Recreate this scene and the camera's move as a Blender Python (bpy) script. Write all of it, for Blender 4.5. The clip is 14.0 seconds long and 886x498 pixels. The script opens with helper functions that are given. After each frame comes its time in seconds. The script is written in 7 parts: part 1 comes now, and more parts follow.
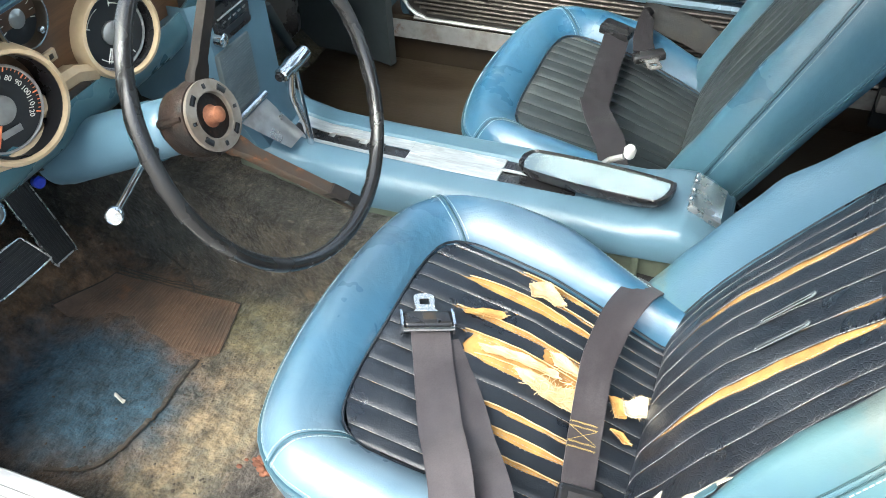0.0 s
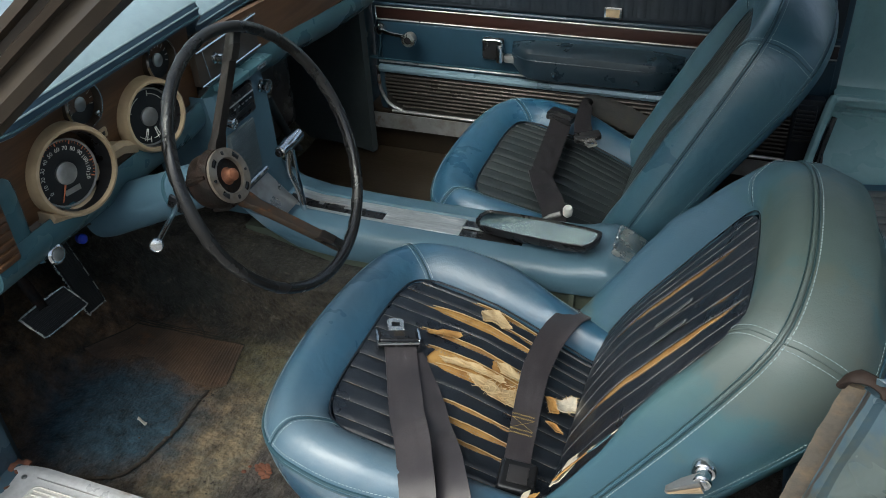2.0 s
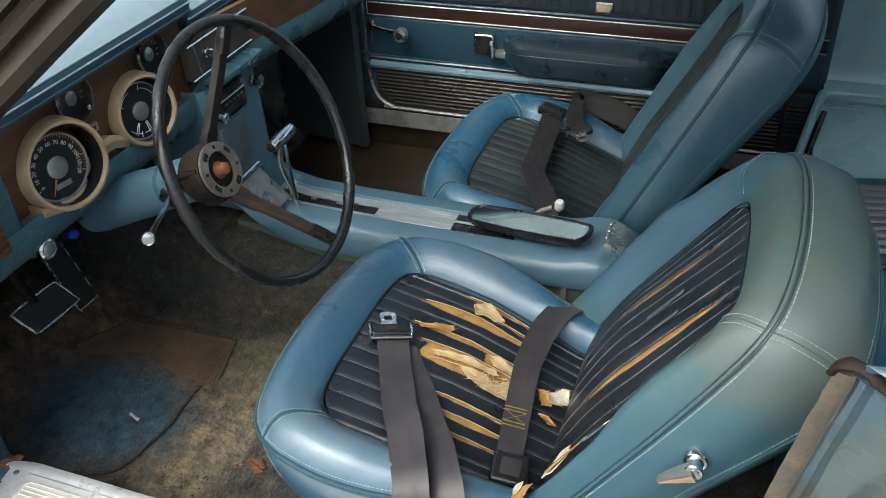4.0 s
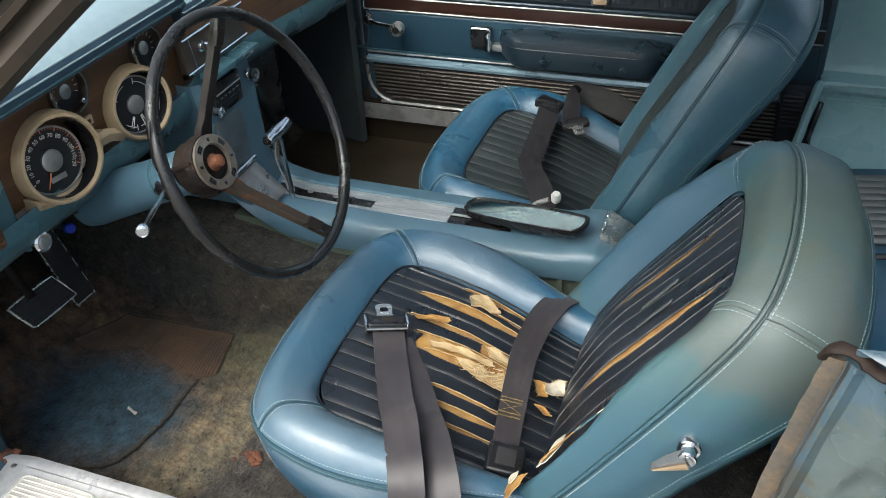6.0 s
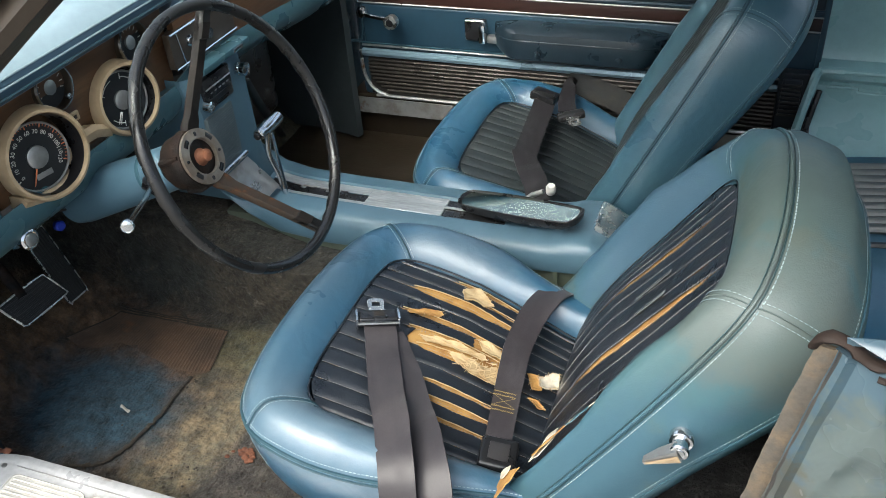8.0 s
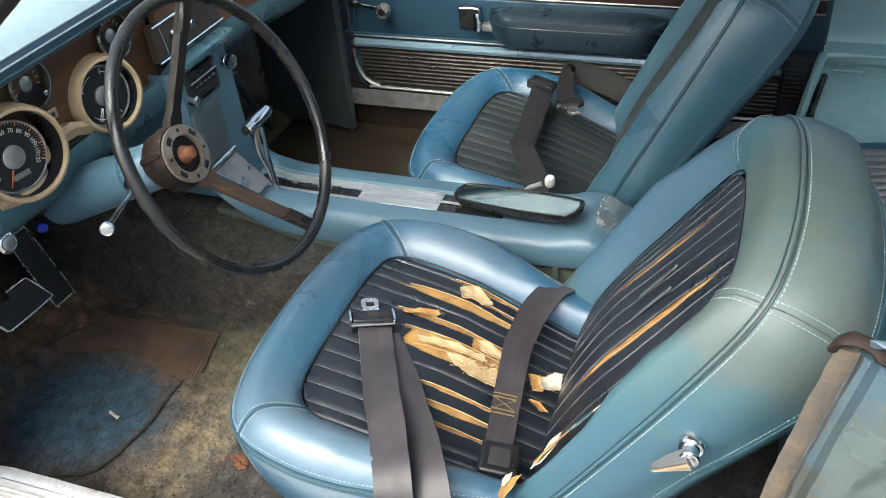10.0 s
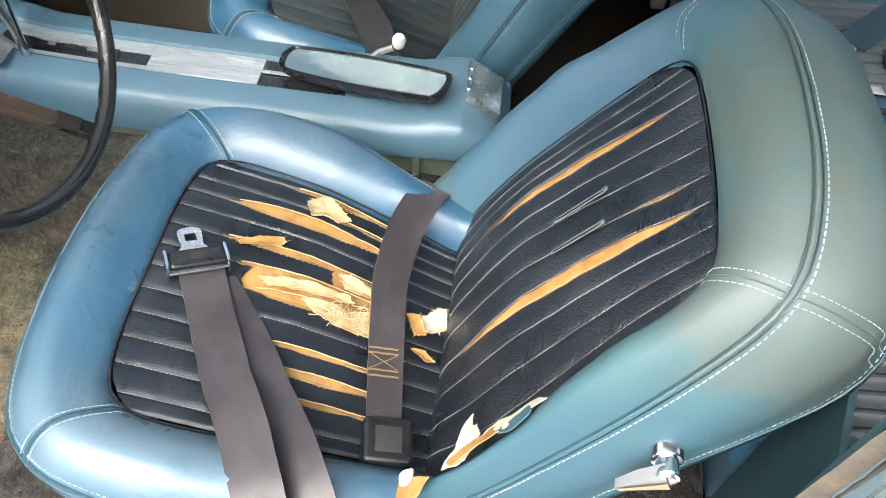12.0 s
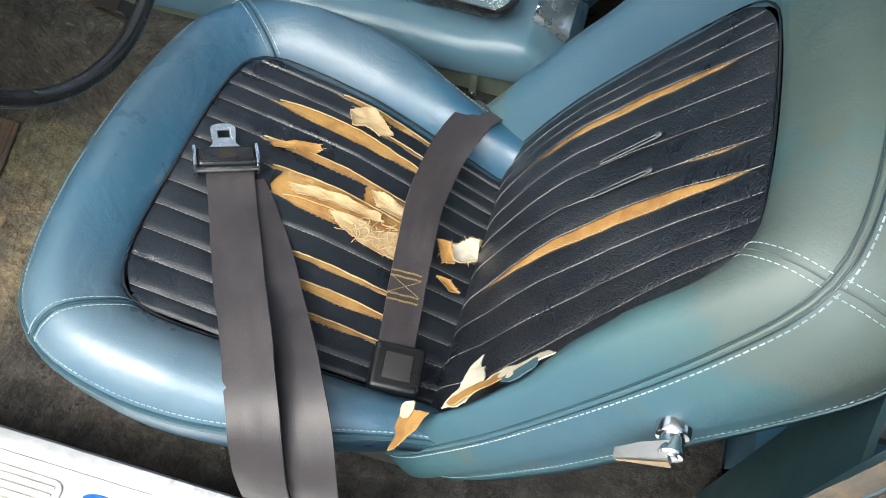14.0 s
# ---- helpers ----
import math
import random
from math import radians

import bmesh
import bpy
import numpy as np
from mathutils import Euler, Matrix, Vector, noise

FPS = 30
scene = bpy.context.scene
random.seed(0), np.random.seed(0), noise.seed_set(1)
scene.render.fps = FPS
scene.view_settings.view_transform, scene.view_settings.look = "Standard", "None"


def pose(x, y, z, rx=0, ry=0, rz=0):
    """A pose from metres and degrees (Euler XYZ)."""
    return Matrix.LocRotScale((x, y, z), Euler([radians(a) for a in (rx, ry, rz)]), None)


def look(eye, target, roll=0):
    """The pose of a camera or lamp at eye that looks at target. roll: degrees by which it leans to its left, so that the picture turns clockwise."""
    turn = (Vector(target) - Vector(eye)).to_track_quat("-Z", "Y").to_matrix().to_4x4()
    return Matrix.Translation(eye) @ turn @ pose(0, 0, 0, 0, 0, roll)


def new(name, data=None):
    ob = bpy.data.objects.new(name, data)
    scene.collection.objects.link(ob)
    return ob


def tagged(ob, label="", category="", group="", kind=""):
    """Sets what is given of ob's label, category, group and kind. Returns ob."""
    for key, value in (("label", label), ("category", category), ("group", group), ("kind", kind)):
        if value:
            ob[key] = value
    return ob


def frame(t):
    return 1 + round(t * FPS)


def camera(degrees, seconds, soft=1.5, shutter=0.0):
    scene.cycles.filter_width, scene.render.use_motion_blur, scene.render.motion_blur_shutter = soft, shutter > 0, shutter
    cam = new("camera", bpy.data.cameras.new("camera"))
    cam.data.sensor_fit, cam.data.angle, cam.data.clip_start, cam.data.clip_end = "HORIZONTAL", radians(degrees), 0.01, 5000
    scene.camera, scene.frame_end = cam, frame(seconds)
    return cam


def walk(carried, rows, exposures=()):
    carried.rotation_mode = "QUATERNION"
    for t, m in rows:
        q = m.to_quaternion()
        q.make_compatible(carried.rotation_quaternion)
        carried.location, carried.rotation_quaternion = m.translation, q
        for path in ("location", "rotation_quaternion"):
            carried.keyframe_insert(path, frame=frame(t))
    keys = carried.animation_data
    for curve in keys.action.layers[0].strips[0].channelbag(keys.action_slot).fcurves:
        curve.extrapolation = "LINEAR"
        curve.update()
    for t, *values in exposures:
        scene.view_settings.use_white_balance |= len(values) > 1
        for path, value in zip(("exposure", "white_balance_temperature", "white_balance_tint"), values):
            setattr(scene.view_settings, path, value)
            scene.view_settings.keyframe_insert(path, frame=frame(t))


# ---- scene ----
cam = camera(53.8, 14.0, 0.9)
PATH = [
    (0, (0.052, -1.014, 1.021), (-0.543, 0.346, -0.318), -3.2),
    (0.5, (0.143, -1.179, 1.09), (-0.471, 0.277, -0.136), -3.1),
    (1, (0.153, -1.212, 1.114), (-0.473, 0.285, -0.055), -3.6),
    (1.5, (0.173, -1.236, 1.122), (-0.454, 0.26, -0.048), -3.7),
    (2, (0.191, -1.252, 1.119), (-0.432, 0.255, -0.04), -3.4),
    (2.5, (0.199, -1.259, 1.117), (-0.409, 0.26, -0.033), -3.0),
    (3, (0.2, -1.259, 1.114), (-0.392, 0.263, -0.04), -2.8),
    (3.2, (0.193, -1.257, 1.116), (-0.403, 0.261, -0.042), -2.8),
    (5.5, (0.201, -1.26, 1.106), (-0.415, 0.246, -0.057), -3.8),
    (6, (0.205, -1.26, 1.105), (-0.405, 0.246, -0.06), -3.7),
    (6.5, (0.203, -1.262, 1.103), (-0.397, 0.247, -0.064), -3.5),
    (7, (0.209, -1.258, 1.096), (-0.4, 0.245, -0.074), -3.8),
    (7.5, (0.217, -1.251, 1.094), (-0.391, 0.252, -0.076), -4.0),
    (8, (0.221, -1.244, 1.091), (-0.4, 0.254, -0.081), -4.6),
    (8.2, (0.222, -1.239, 1.091), (-0.415, 0.253, -0.079), -5.1),
    (10.3, (0.202, -1.177, 1.068), (-0.406, 0.302, -0.133), -5.9),
    (10.5, (0.188, -1.156, 1.067), (-0.412, 0.314, -0.149), -6.9),
    (11, (0.095, -1.09, 1.052), (-0.197, 0.369, -0.284), -2.2),
    (11.5, (0.022, -1.011, 1.029), (-0.045, 0.369, -0.416), 2.9),
    (12, (0.02, -0.916, 0.982), (-0.031, 0.375, -0.544), 6.0),
    (12.5, (0.009, -0.864, 0.976), (-0.005, 0.324, -0.633), 10.4),
    (13, (0.012, -0.853, 0.968), (-0.002, 0.288, -0.674), 11.1),
    (13.5, (0.021, -0.852, 0.967), (-0.074, 0.275, -0.682), 8.8),
    (14, (0.063, -0.863, 0.96), (-0.127, 0.232, -0.703), 6.9),
]
EXPOSURES = [(0.0, 2.44, 6160, 4), (0.6, 2.16, 6240, 7), (1.0, 1.18, 6240, 6), (1.5, 0.72, 6160, 4), (2.0, 0.59, 6100, 3), (2.5, 0.58, 6100, 3), (3.2, 0.70, 6100, 3), (5.5, 1.10, 6180, 5),
             (6.5, 1.05, 6180, 5), (7.5, 1.30, 6200, 5), (8.2, 1.32, 6200, 5), (10.5, 1.58, 6230, 6), (11.0, 1.35, 6160, 4), (11.5, 1.70, 6210, 6), (12.0, 1.91, 6260, 8), (12.5, 1.96, 6260, 8), (13.2, 1.86, 6280, 8), (14.0, 1.41, 6180, 4)]
walk(cam, [(t, look(eye, target, roll)) for t, eye, target, roll in PATH], EXPOSURES)

# ---- world and light ----
world = bpy.data.worlds.new("sky")
scene.world = world
world.use_nodes = True
wn = world.node_tree
sky = wn.nodes.new("ShaderNodeTexSky")
sky.sky_type, sky.sun_disc = "NISHITA", False
sky.sun_elevation, sky.sun_rotation = radians(48), radians(215)
sky.air_density, sky.dust_density, sky.ozone_density = 1.0, 6.0, 1.0
veil = wn.nodes.new("ShaderNodeHueSaturation")
veil.inputs["Saturation"].default_value = 0.72
wn.links.new(sky.outputs[0], veil.inputs["Color"])
wn.links.new(veil.outputs[0], wn.nodes["Background"].inputs[0])
wn.nodes["Background"].inputs[1].default_value = 0.15
sun = new("sun", bpy.data.lights.new("sun", "SUN"))
sun.data.energy, sun.data.angle, sun.data.color = 1.0, radians(36), (1.0, 0.97, 0.92)
sun.matrix_world = look((0.0, -2.9, 4.1), (0, 0, 0))


# ---- materials ----
def material(name, base, rough=0.5, metal=0.0, var=None, vscale=6.0, vmix=0.5, fine=60.0, finemix=0.15, bump=0.0, bscale=300.0,
             rvar=0.1, coat=0.0, stretch=(1, 1, 1), sheen=0.0, crackle=0.0, coatrough=0.22, spots=None, spotscale=9.0, spotlow=0.55, spec=None, wrinkle=0.0, wscale=16.0, spotsoft=0.12):
    """Principled surface with variation at two scales, uneven gloss, fine relief and, if asked, stains of a second colour."""
    m = bpy.data.materials.new(name)
    m.use_nodes = True
    nt = m.node_tree
    b = nt.nodes["Principled BSDF"]
    b.inputs["Metallic"].default_value = metal
    b.inputs["Coat Weight"].default_value, b.inputs["Coat Roughness"].default_value = coat, coatrough
    b.inputs["Sheen Weight"].default_value = sheen
    if spec is not None:
        b.inputs["Specular IOR Level"].default_value = spec
    co = nt.nodes.new("ShaderNodeTexCoord")
    mp = nt.nodes.new("ShaderNodeMapping")
    mp.inputs["Scale"].default_value = stretch
    nt.links.new(co.outputs["Object"], mp.inputs[0])

    def noise_tex(scale, detail=4.0, rough_=0.6):
        n = nt.nodes.new("ShaderNodeTexNoise")
        n.inputs["Scale"].default_value, n.inputs["Detail"].default_value, n.inputs["Roughness"].default_value = scale, detail, rough_
        nt.links.new(mp.outputs[0], n.inputs["Vector"])
        return n

    def ramp(src, lo, hi):
        r = nt.nodes.new("ShaderNodeMapRange")
        r.interpolation_type = "SMOOTHSTEP"
        r.inputs["From Min"].default_value, r.inputs["From Max"].default_value = lo, hi
        nt.links.new(src, r.inputs[0])
        return r

    def mix(fac, a, c):
        x = nt.nodes.new("ShaderNodeMix")
        x.data_type = "RGBA"
        if isinstance(fac, float):
            x.inputs[0].default_value = fac
        else:
            nt.links.new(fac, x.inputs[0])
        for k, v in ((6, a), (7, c)):
            if isinstance(v, tuple):
                x.inputs[k].default_value = (*v, 1)
            else:
                nt.links.new(v, x.inputs[k])
        return x.outputs[2]

    var = var or tuple(min(1, c * 0.7) for c in base)
    big = noise_tex(vscale)
    r1 = ramp(big.outputs[0], 0.5 - 0.32 * (1.2 - vmix), 0.5 + 0.32 * (1.2 - vmix) + 0.08)
    mul = nt.nodes.new("ShaderNodeMath")
    mul.operation = "MULTIPLY"
    mul.inputs[1].default_value = vmix
    nt.links.new(r1.outputs[0], mul.inputs[0])
    col = mix(mul.outputs[0], base, var)
    grain = noise_tex(fine, 3.0)
    g2 = ramp(grain.outputs[0], 0.35, 0.75)
    gm = nt.nodes.new("ShaderNodeMath")
    gm.operation = "MULTIPLY"
    gm.inputs[1].default_value = finemix
    nt.links.new(g2.outputs[0], gm.inputs[0])
    col = mix(gm.outputs[0], col, tuple(c * 0.45 for c in base))
    if spots:
        sp = noise_tex(spotscale, 6.0, 0.65)
        s2 = ramp(sp.outputs[0], spotlow, spotlow + spotsoft)
        col = mix(s2.outputs[0], col, spots)
    nt.links.new(col, b.inputs["Base Color"])
    rr = ramp(big.outputs[0], 0.3, 0.7)
    rr.inputs["To Min"].default_value, rr.inputs["To Max"].default_value = max(0.02, rough - rvar), min(1.0, rough + rvar)
    nt.links.new(rr.outputs[0], b.inputs["Roughness"])
    if bump:
        bn = noise_tex(bscale, 3.0)
        src = bn.outputs[0]
        if crackle:
            vo = nt.nodes.new("ShaderNodeTexVoronoi")
            vo.feature = "DISTANCE_TO_EDGE"
            vo.inputs["Scale"].default_value = crackle
            nt.links.new(mp.outputs[0], vo.inputs["Vector"])
            vr = ramp(vo.outputs[0], 0.0, 0.16)
            vr.inputs["To Max"].default_value = 0.5
            ad = nt.nodes.new("ShaderNodeMath")
            ad.operation = "ADD"
            nt.links.new(vr.outputs[0], ad.inputs[0])
            nt.links.new(src, ad.inputs[1])
            src = ad.outputs[0]
        bp = nt.nodes.new("ShaderNodeBump")
        bp.inputs["Strength"].default_value, bp.inputs["Distance"].default_value = bump, 0.0012
        nt.links.new(src, bp.inputs["Height"])
        nt.links.new(bp.outputs[0], b.inputs["Normal"])
    if wrinkle:
        # soft creases of stretched vinyl, in the larger relief under the grain
        wt = noise_tex(wscale, 3.0, 0.5)
        wt.inputs["Distortion"].default_value = 0.8
        b2 = nt.nodes.new("ShaderNodeBump")
        b2.inputs["Strength"].default_value, b2.inputs["Distance"].default_value = wrinkle, 0.012
        nt.links.new(wt.outputs[0], b2.inputs["Height"])
        if bump:
            nt.links.new(b2.outputs[0], bp.inputs["Normal"])
        else:
            nt.links.new(b2.outputs[0], b.inputs["Normal"])
    return m


M_BLUE = material("blue_vinyl", (0.019, 0.078, 0.142), 0.36, coat=0.85, coatrough=0.34, var=(0.044, 0.116, 0.176), vscale=7, vmix=0.7, fine=42, finemix=0.16, bump=0.28, bscale=420, rvar=0.13, wrinkle=0.30, wscale=15, spots=(0.060, 0.130, 0.182), spotscale=19, spotlow=0.54, spotsoft=0.24)
M_BLUEWORN = material("worn_blue_vinyl", (0.038, 0.104, 0.130), 0.54, spec=0.42, coat=0.06, coatrough=0.34, var=(0.060, 0.112, 0.112), vscale=5, vmix=0.7, fine=30, finemix=0.20, bump=0.28, bscale=420, rvar=0.13, wrinkle=0.24, wscale=11, spots=(0.072, 0.096, 0.080), spotscale=10, spotlow=0.53, spotsoft=0.18)


def blotched(m, patches, scale=9.0):
    """Uneven blots (place, size, colour, softness, strength) on a surface: old stains, handling dirt, and painted
    sheen.
    """
    nt = m.node_tree
    b = nt.nodes["Principled BSDF"]
    co = nt.nodes.new("ShaderNodeTexCoord")
    n = nt.nodes.new("ShaderNodeTexNoise")
    n.inputs["Scale"].default_value, n.inputs["Detail"].default_value, n.inputs["Roughness"].default_value = scale, 7, 0.62
    nt.links.new(co.outputs["Object"], n.inputs["Vector"])
    col = b.inputs["Base Color"].links[0].from_socket
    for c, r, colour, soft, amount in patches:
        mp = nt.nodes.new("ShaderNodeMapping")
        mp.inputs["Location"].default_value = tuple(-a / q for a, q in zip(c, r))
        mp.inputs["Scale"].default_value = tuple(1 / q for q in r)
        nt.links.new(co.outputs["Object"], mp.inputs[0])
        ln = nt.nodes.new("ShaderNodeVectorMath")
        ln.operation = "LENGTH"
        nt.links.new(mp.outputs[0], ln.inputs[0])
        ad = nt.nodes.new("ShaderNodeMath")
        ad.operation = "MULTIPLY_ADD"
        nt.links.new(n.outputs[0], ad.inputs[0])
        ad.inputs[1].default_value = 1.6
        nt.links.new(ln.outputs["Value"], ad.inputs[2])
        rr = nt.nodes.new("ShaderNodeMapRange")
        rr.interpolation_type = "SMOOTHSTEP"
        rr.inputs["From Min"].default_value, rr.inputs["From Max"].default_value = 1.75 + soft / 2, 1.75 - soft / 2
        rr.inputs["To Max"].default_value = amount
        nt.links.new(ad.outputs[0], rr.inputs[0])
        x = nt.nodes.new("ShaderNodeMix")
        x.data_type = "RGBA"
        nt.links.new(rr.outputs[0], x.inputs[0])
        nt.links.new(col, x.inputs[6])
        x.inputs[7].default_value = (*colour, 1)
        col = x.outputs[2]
    nt.links.new(col, b.inputs["Base Color"])
    return m


blotched(M_BLUEWORN, (((0.27, -0.51, 0.50), (0.12, 0.10, 0.10), (0.105, 0.098, 0.078), 0.6, 0.7), ((0.20, -0.42, 0.46), (0.22, 0.20, 0.16), (0.060, 0.106, 0.106), 1.3, 0.4), ((0.29, -0.33, 0.52), (0.10, 0.12, 0.08), (0.074, 0.088, 0.070), 0.6, 0.65),
                     ((0.14, -0.59, 0.28), (0.24, 0.06, 0.16), (0.036, 0.088, 0.124), 1.0, 0.8), ((0.10, -0.14, 0.36), (0.20, 0.09, 0.20), (0.046, 0.098, 0.150), 1.0, 0.85)), 20.0)
# pale blots on the driver cushion's bolsters: sky sheen painted into the vinyl colour
blotched(M_BLUE, (((-0.22, -0.56, 0.25), (0.20, 0.065, 0.09), (0.125, 0.180, 0.215), 1.3, 0.75), ((-0.18, -0.17, 0.25), (0.10, 0.06, 0.06), (0.105, 0.145, 0.175), 1.2, 0.5), ((-0.375, -0.30, 0.25), (0.03, 0.20, 0.06), (0.095, 0.145, 0.180), 1.3, 0.5), ((-0.33, -0.36, 0.26), (0.03, 0.22, 0.06), (0.034, 0.088, 0.135), 1.2, 0.5)), 16.0)
M_BLUEPASS = material("teal_blue_vinyl", (0.036, 0.092, 0.134), 0.38, coat=0.5, coatrough=0.36, var=(0.052, 0.108, 0.118), vscale=4, vmix=0.6, fine=60, finemix=0.08, bump=0.25, bscale=420, rvar=0.12, wrinkle=0.28, wscale=13)
M_PIPE = material("blue_piping", (0.028, 0.070, 0.092), 0.4, vscale=30, bump=0.05)
M_BLACK = material("black_vinyl", (0.0070, 0.0095, 0.0140), 0.34, var=(0.021, 0.025, 0.031), vscale=9, vmix=0.7, fine=80, finemix=0.2, spec=0.55, bump=0.20, bscale=260, crackle=330, rvar=0.10, wrinkle=0.15, wscale=30)
M_BLACKBACK = material("crazed_black_vinyl", (0.0070, 0.0095, 0.0140), 0.36, var=(0.021, 0.025, 0.031), vscale=9, vmix=0.7, fine=80, finemix=0.2, spec=0.55, bump=0.55, bscale=260, crackle=190, rvar=0.10, wrinkle=0.2, wscale=30)
M_GREYBLACK = material("dusty_black_vinyl", (0.018, 0.023, 0.024), 0.45, var=(0.042, 0.051, 0.050), vscale=12, vmix=0.8, fine=90, finemix=0.3, bump=0.5, bscale=240, rvar=0.1)
M_SLITRIM = material("stretched_grey_vinyl", (0.11, 0.125, 0.135), 0.5, vscale=60, vmix=0.6)
M_THREAD = material("white_thread", (0.34, 0.34, 0.33), 0.8, var=(0.07, 0.075, 0.08), vscale=14, vmix=1.0)
M_THREADG = material("grimy_thread", (0.22, 0.215, 0.20), 0.8, vscale=90, vmix=0.6)
M_THREADB = material("pale_blue_thread", (0.34, 0.42, 0.43), 0.8, var=(0.13, 0.20, 0.23), vscale=30, vmix=0.8)
M_THREADY = material("tan_thread", (0.45, 0.33, 0.10), 0.8, vscale=90, vmix=0.6)
M_FOAM = material("aged_foam", (0.42, 0.235, 0.066), 0.85, var=(0.17, 0.068, 0.020), vscale=34, vmix=0.7, fine=160, finemix=0.15, bump=0.25, bscale=300, spots=(0.52, 0.34, 0.12), spotscale=26, spotlow=0.6)
M_SCRIM = material("cream_scrim", (0.50, 0.38, 0.21), 0.9, var=(0.34, 0.20, 0.075), vscale=44, vmix=0.7, fine=300, finemix=0.2, bump=0.3, bscale=700)
M_WHITEFOAM = material("pale_backing", (0.60, 0.55, 0.45), 0.9, var=(0.45, 0.34, 0.17), vscale=34, vmix=0.5, fine=200, finemix=0.2, bump=0.6, bscale=700)
M_BELT = material("belt_webbing", (0.030, 0.026, 0.029), 0.46, spec=0.4, var=(0.056, 0.049, 0.052), vscale=9, vmix=0.9, fine=500, finemix=0.35, bump=0.2, bscale=900, sheen=0.06)
M_BELTDARK = material("dark_belt_webbing", (0.015, 0.013, 0.015), 0.6, spec=0.2, var=(0.028, 0.025, 0.027), vscale=14, vmix=0.6, fine=500, finemix=0.35, bump=0.5, bscale=900, sheen=0.04)
M_PLASTIC = material("black_plastic", (0.012, 0.012, 0.013), 0.3, vscale=20, bump=0.05, rvar=0.08)
M_RIM = material("black_wheel_rim", (0.010, 0.010, 0.010), 0.26, var=(0.026, 0.024, 0.023), vscale=14, vmix=0.5, bump=0.15, bscale=160, rvar=0.12)
M_CHROME = material("chrome", (0.72, 0.73, 0.74), 0.14, 1.0, var=(0.45, 0.45, 0.44), vscale=26, vmix=0.4, finemix=0.1, rvar=0.08)
M_BRIGHT = material("scratched_bright_metal", (0.70, 0.68, 0.64), 0.26, 0.95, var=(0.48, 0.47, 0.44), vscale=40, vmix=0.6, fine=200, finemix=0.25, bump=0.2, bscale=400, rvar=0.12)
M_STEEL = material("dull_steel", (0.42, 0.42, 0.41), 0.42, 0.9, var=(0.22, 0.20, 0.18), vscale=18, vmix=0.7, bump=0.2, bscale=120, rvar=0.15)
M_BRUSHED = material("brushed_aluminium", (0.50, 0.53, 0.53), 0.45, 0.7, var=(0.30, 0.31, 0.31), vscale=10, vmix=0.7, fine=40, finemix=0.3, stretch=(1, 6, 1), rvar=0.12, spots=(0.62, 0.62, 0.60), spotscale=16, spotlow=0.56)
M_BRUSHDARK = material("dull_grey_ribbed_metal", (0.13, 0.16, 0.17), 0.45, 0.5, var=(0.09, 0.115, 0.125), vscale=10, vmix=0.7, fine=60, finemix=0.2, rvar=0.1)
M_RUST = material("rusted_steel", (0.010, 0.008, 0.007), 0.5, 0.0, spec=0.2, var=(0.030, 0.017, 0.011), vscale=40, vmix=0.9, fine=140, finemix=0.5, bump=0.8, bscale=260, spots=(0.10, 0.045, 0.022), spotscale=34, spotlow=0.63)
M_SEALBROWN = material("dark_brown_seal", (0.022, 0.015, 0.012), 0.7, spec=0.2, var=(0.036, 0.025, 0.020), vscale=30, vmix=0.8, bump=0.4, bscale=160)
M_RUSTBROWN = material("brown_weatherstrip", (0.085, 0.074, 0.060), 0.8, var=(0.16, 0.115, 0.07), vscale=24, vmix=0.9, fine=160, finemix=0.4, bump=0.9, bscale=200, spots=(0.24, 0.10, 0.04), spotscale=20, spotlow=0.62)
M_FLAKE = material("red_rust_flake", (0.16, 0.060, 0.030), 0.9, var=(0.07, 0.030, 0.02), vscale=45, vmix=0.8, bump=0.5)
M_SPOKE = material("dark_worn_spoke", (0.011, 0.009, 0.008), 0.55, 0.0, spec=0.25, var=(0.034, 0.027, 0.022), vscale=24, vmix=0.7, bump=0.3, bscale=160, spots=(0.11, 0.05, 0.022), spotscale=18, spotlow=0.64)
M_SPOKE2 = material("rust_pitted_spoke", (0.060, 0.046, 0.036), 0.42, 0.4, var=(0.085, 0.042, 0.020), vscale=40, vmix=0.8, bump=0.5, bscale=220, spots=(0.155, 0.066, 0.028), spotscale=40, spotlow=0.54)
M_RINGMETAL = material("dirty_grey_ring", (0.23, 0.205, 0.175), 0.45, 0.3, var=(0.13, 0.085, 0.050), vscale=30, vmix=0.7, bump=0.4, bscale=220)
M_COPPER = material("rusty_shaft_nut", (0.27, 0.10, 0.045), 0.65, 0.1, var=(0.15, 0.055, 0.028), vscale=60, vmix=0.8, bump=0.7, bscale=300)
M_WOOD = material("walnut_applique", (0.120, 0.060, 0.029), 0.34, var=(0.060, 0.031, 0.016), vscale=9, vmix=0.9, fine=60, finemix=0.5, stretch=(1, 0.25, 4), coat=0.3, rvar=0.06)
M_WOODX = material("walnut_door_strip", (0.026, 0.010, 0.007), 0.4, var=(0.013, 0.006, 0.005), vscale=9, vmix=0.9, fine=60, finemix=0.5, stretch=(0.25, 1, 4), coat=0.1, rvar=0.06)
M_CREAM = material("yellowed_cream_plastic", (0.43, 0.325, 0.205), 0.42, var=(0.29, 0.205, 0.118), vscale=14, vmix=0.8, fine=60, finemix=0.2, bump=0.1, rvar=0.1)
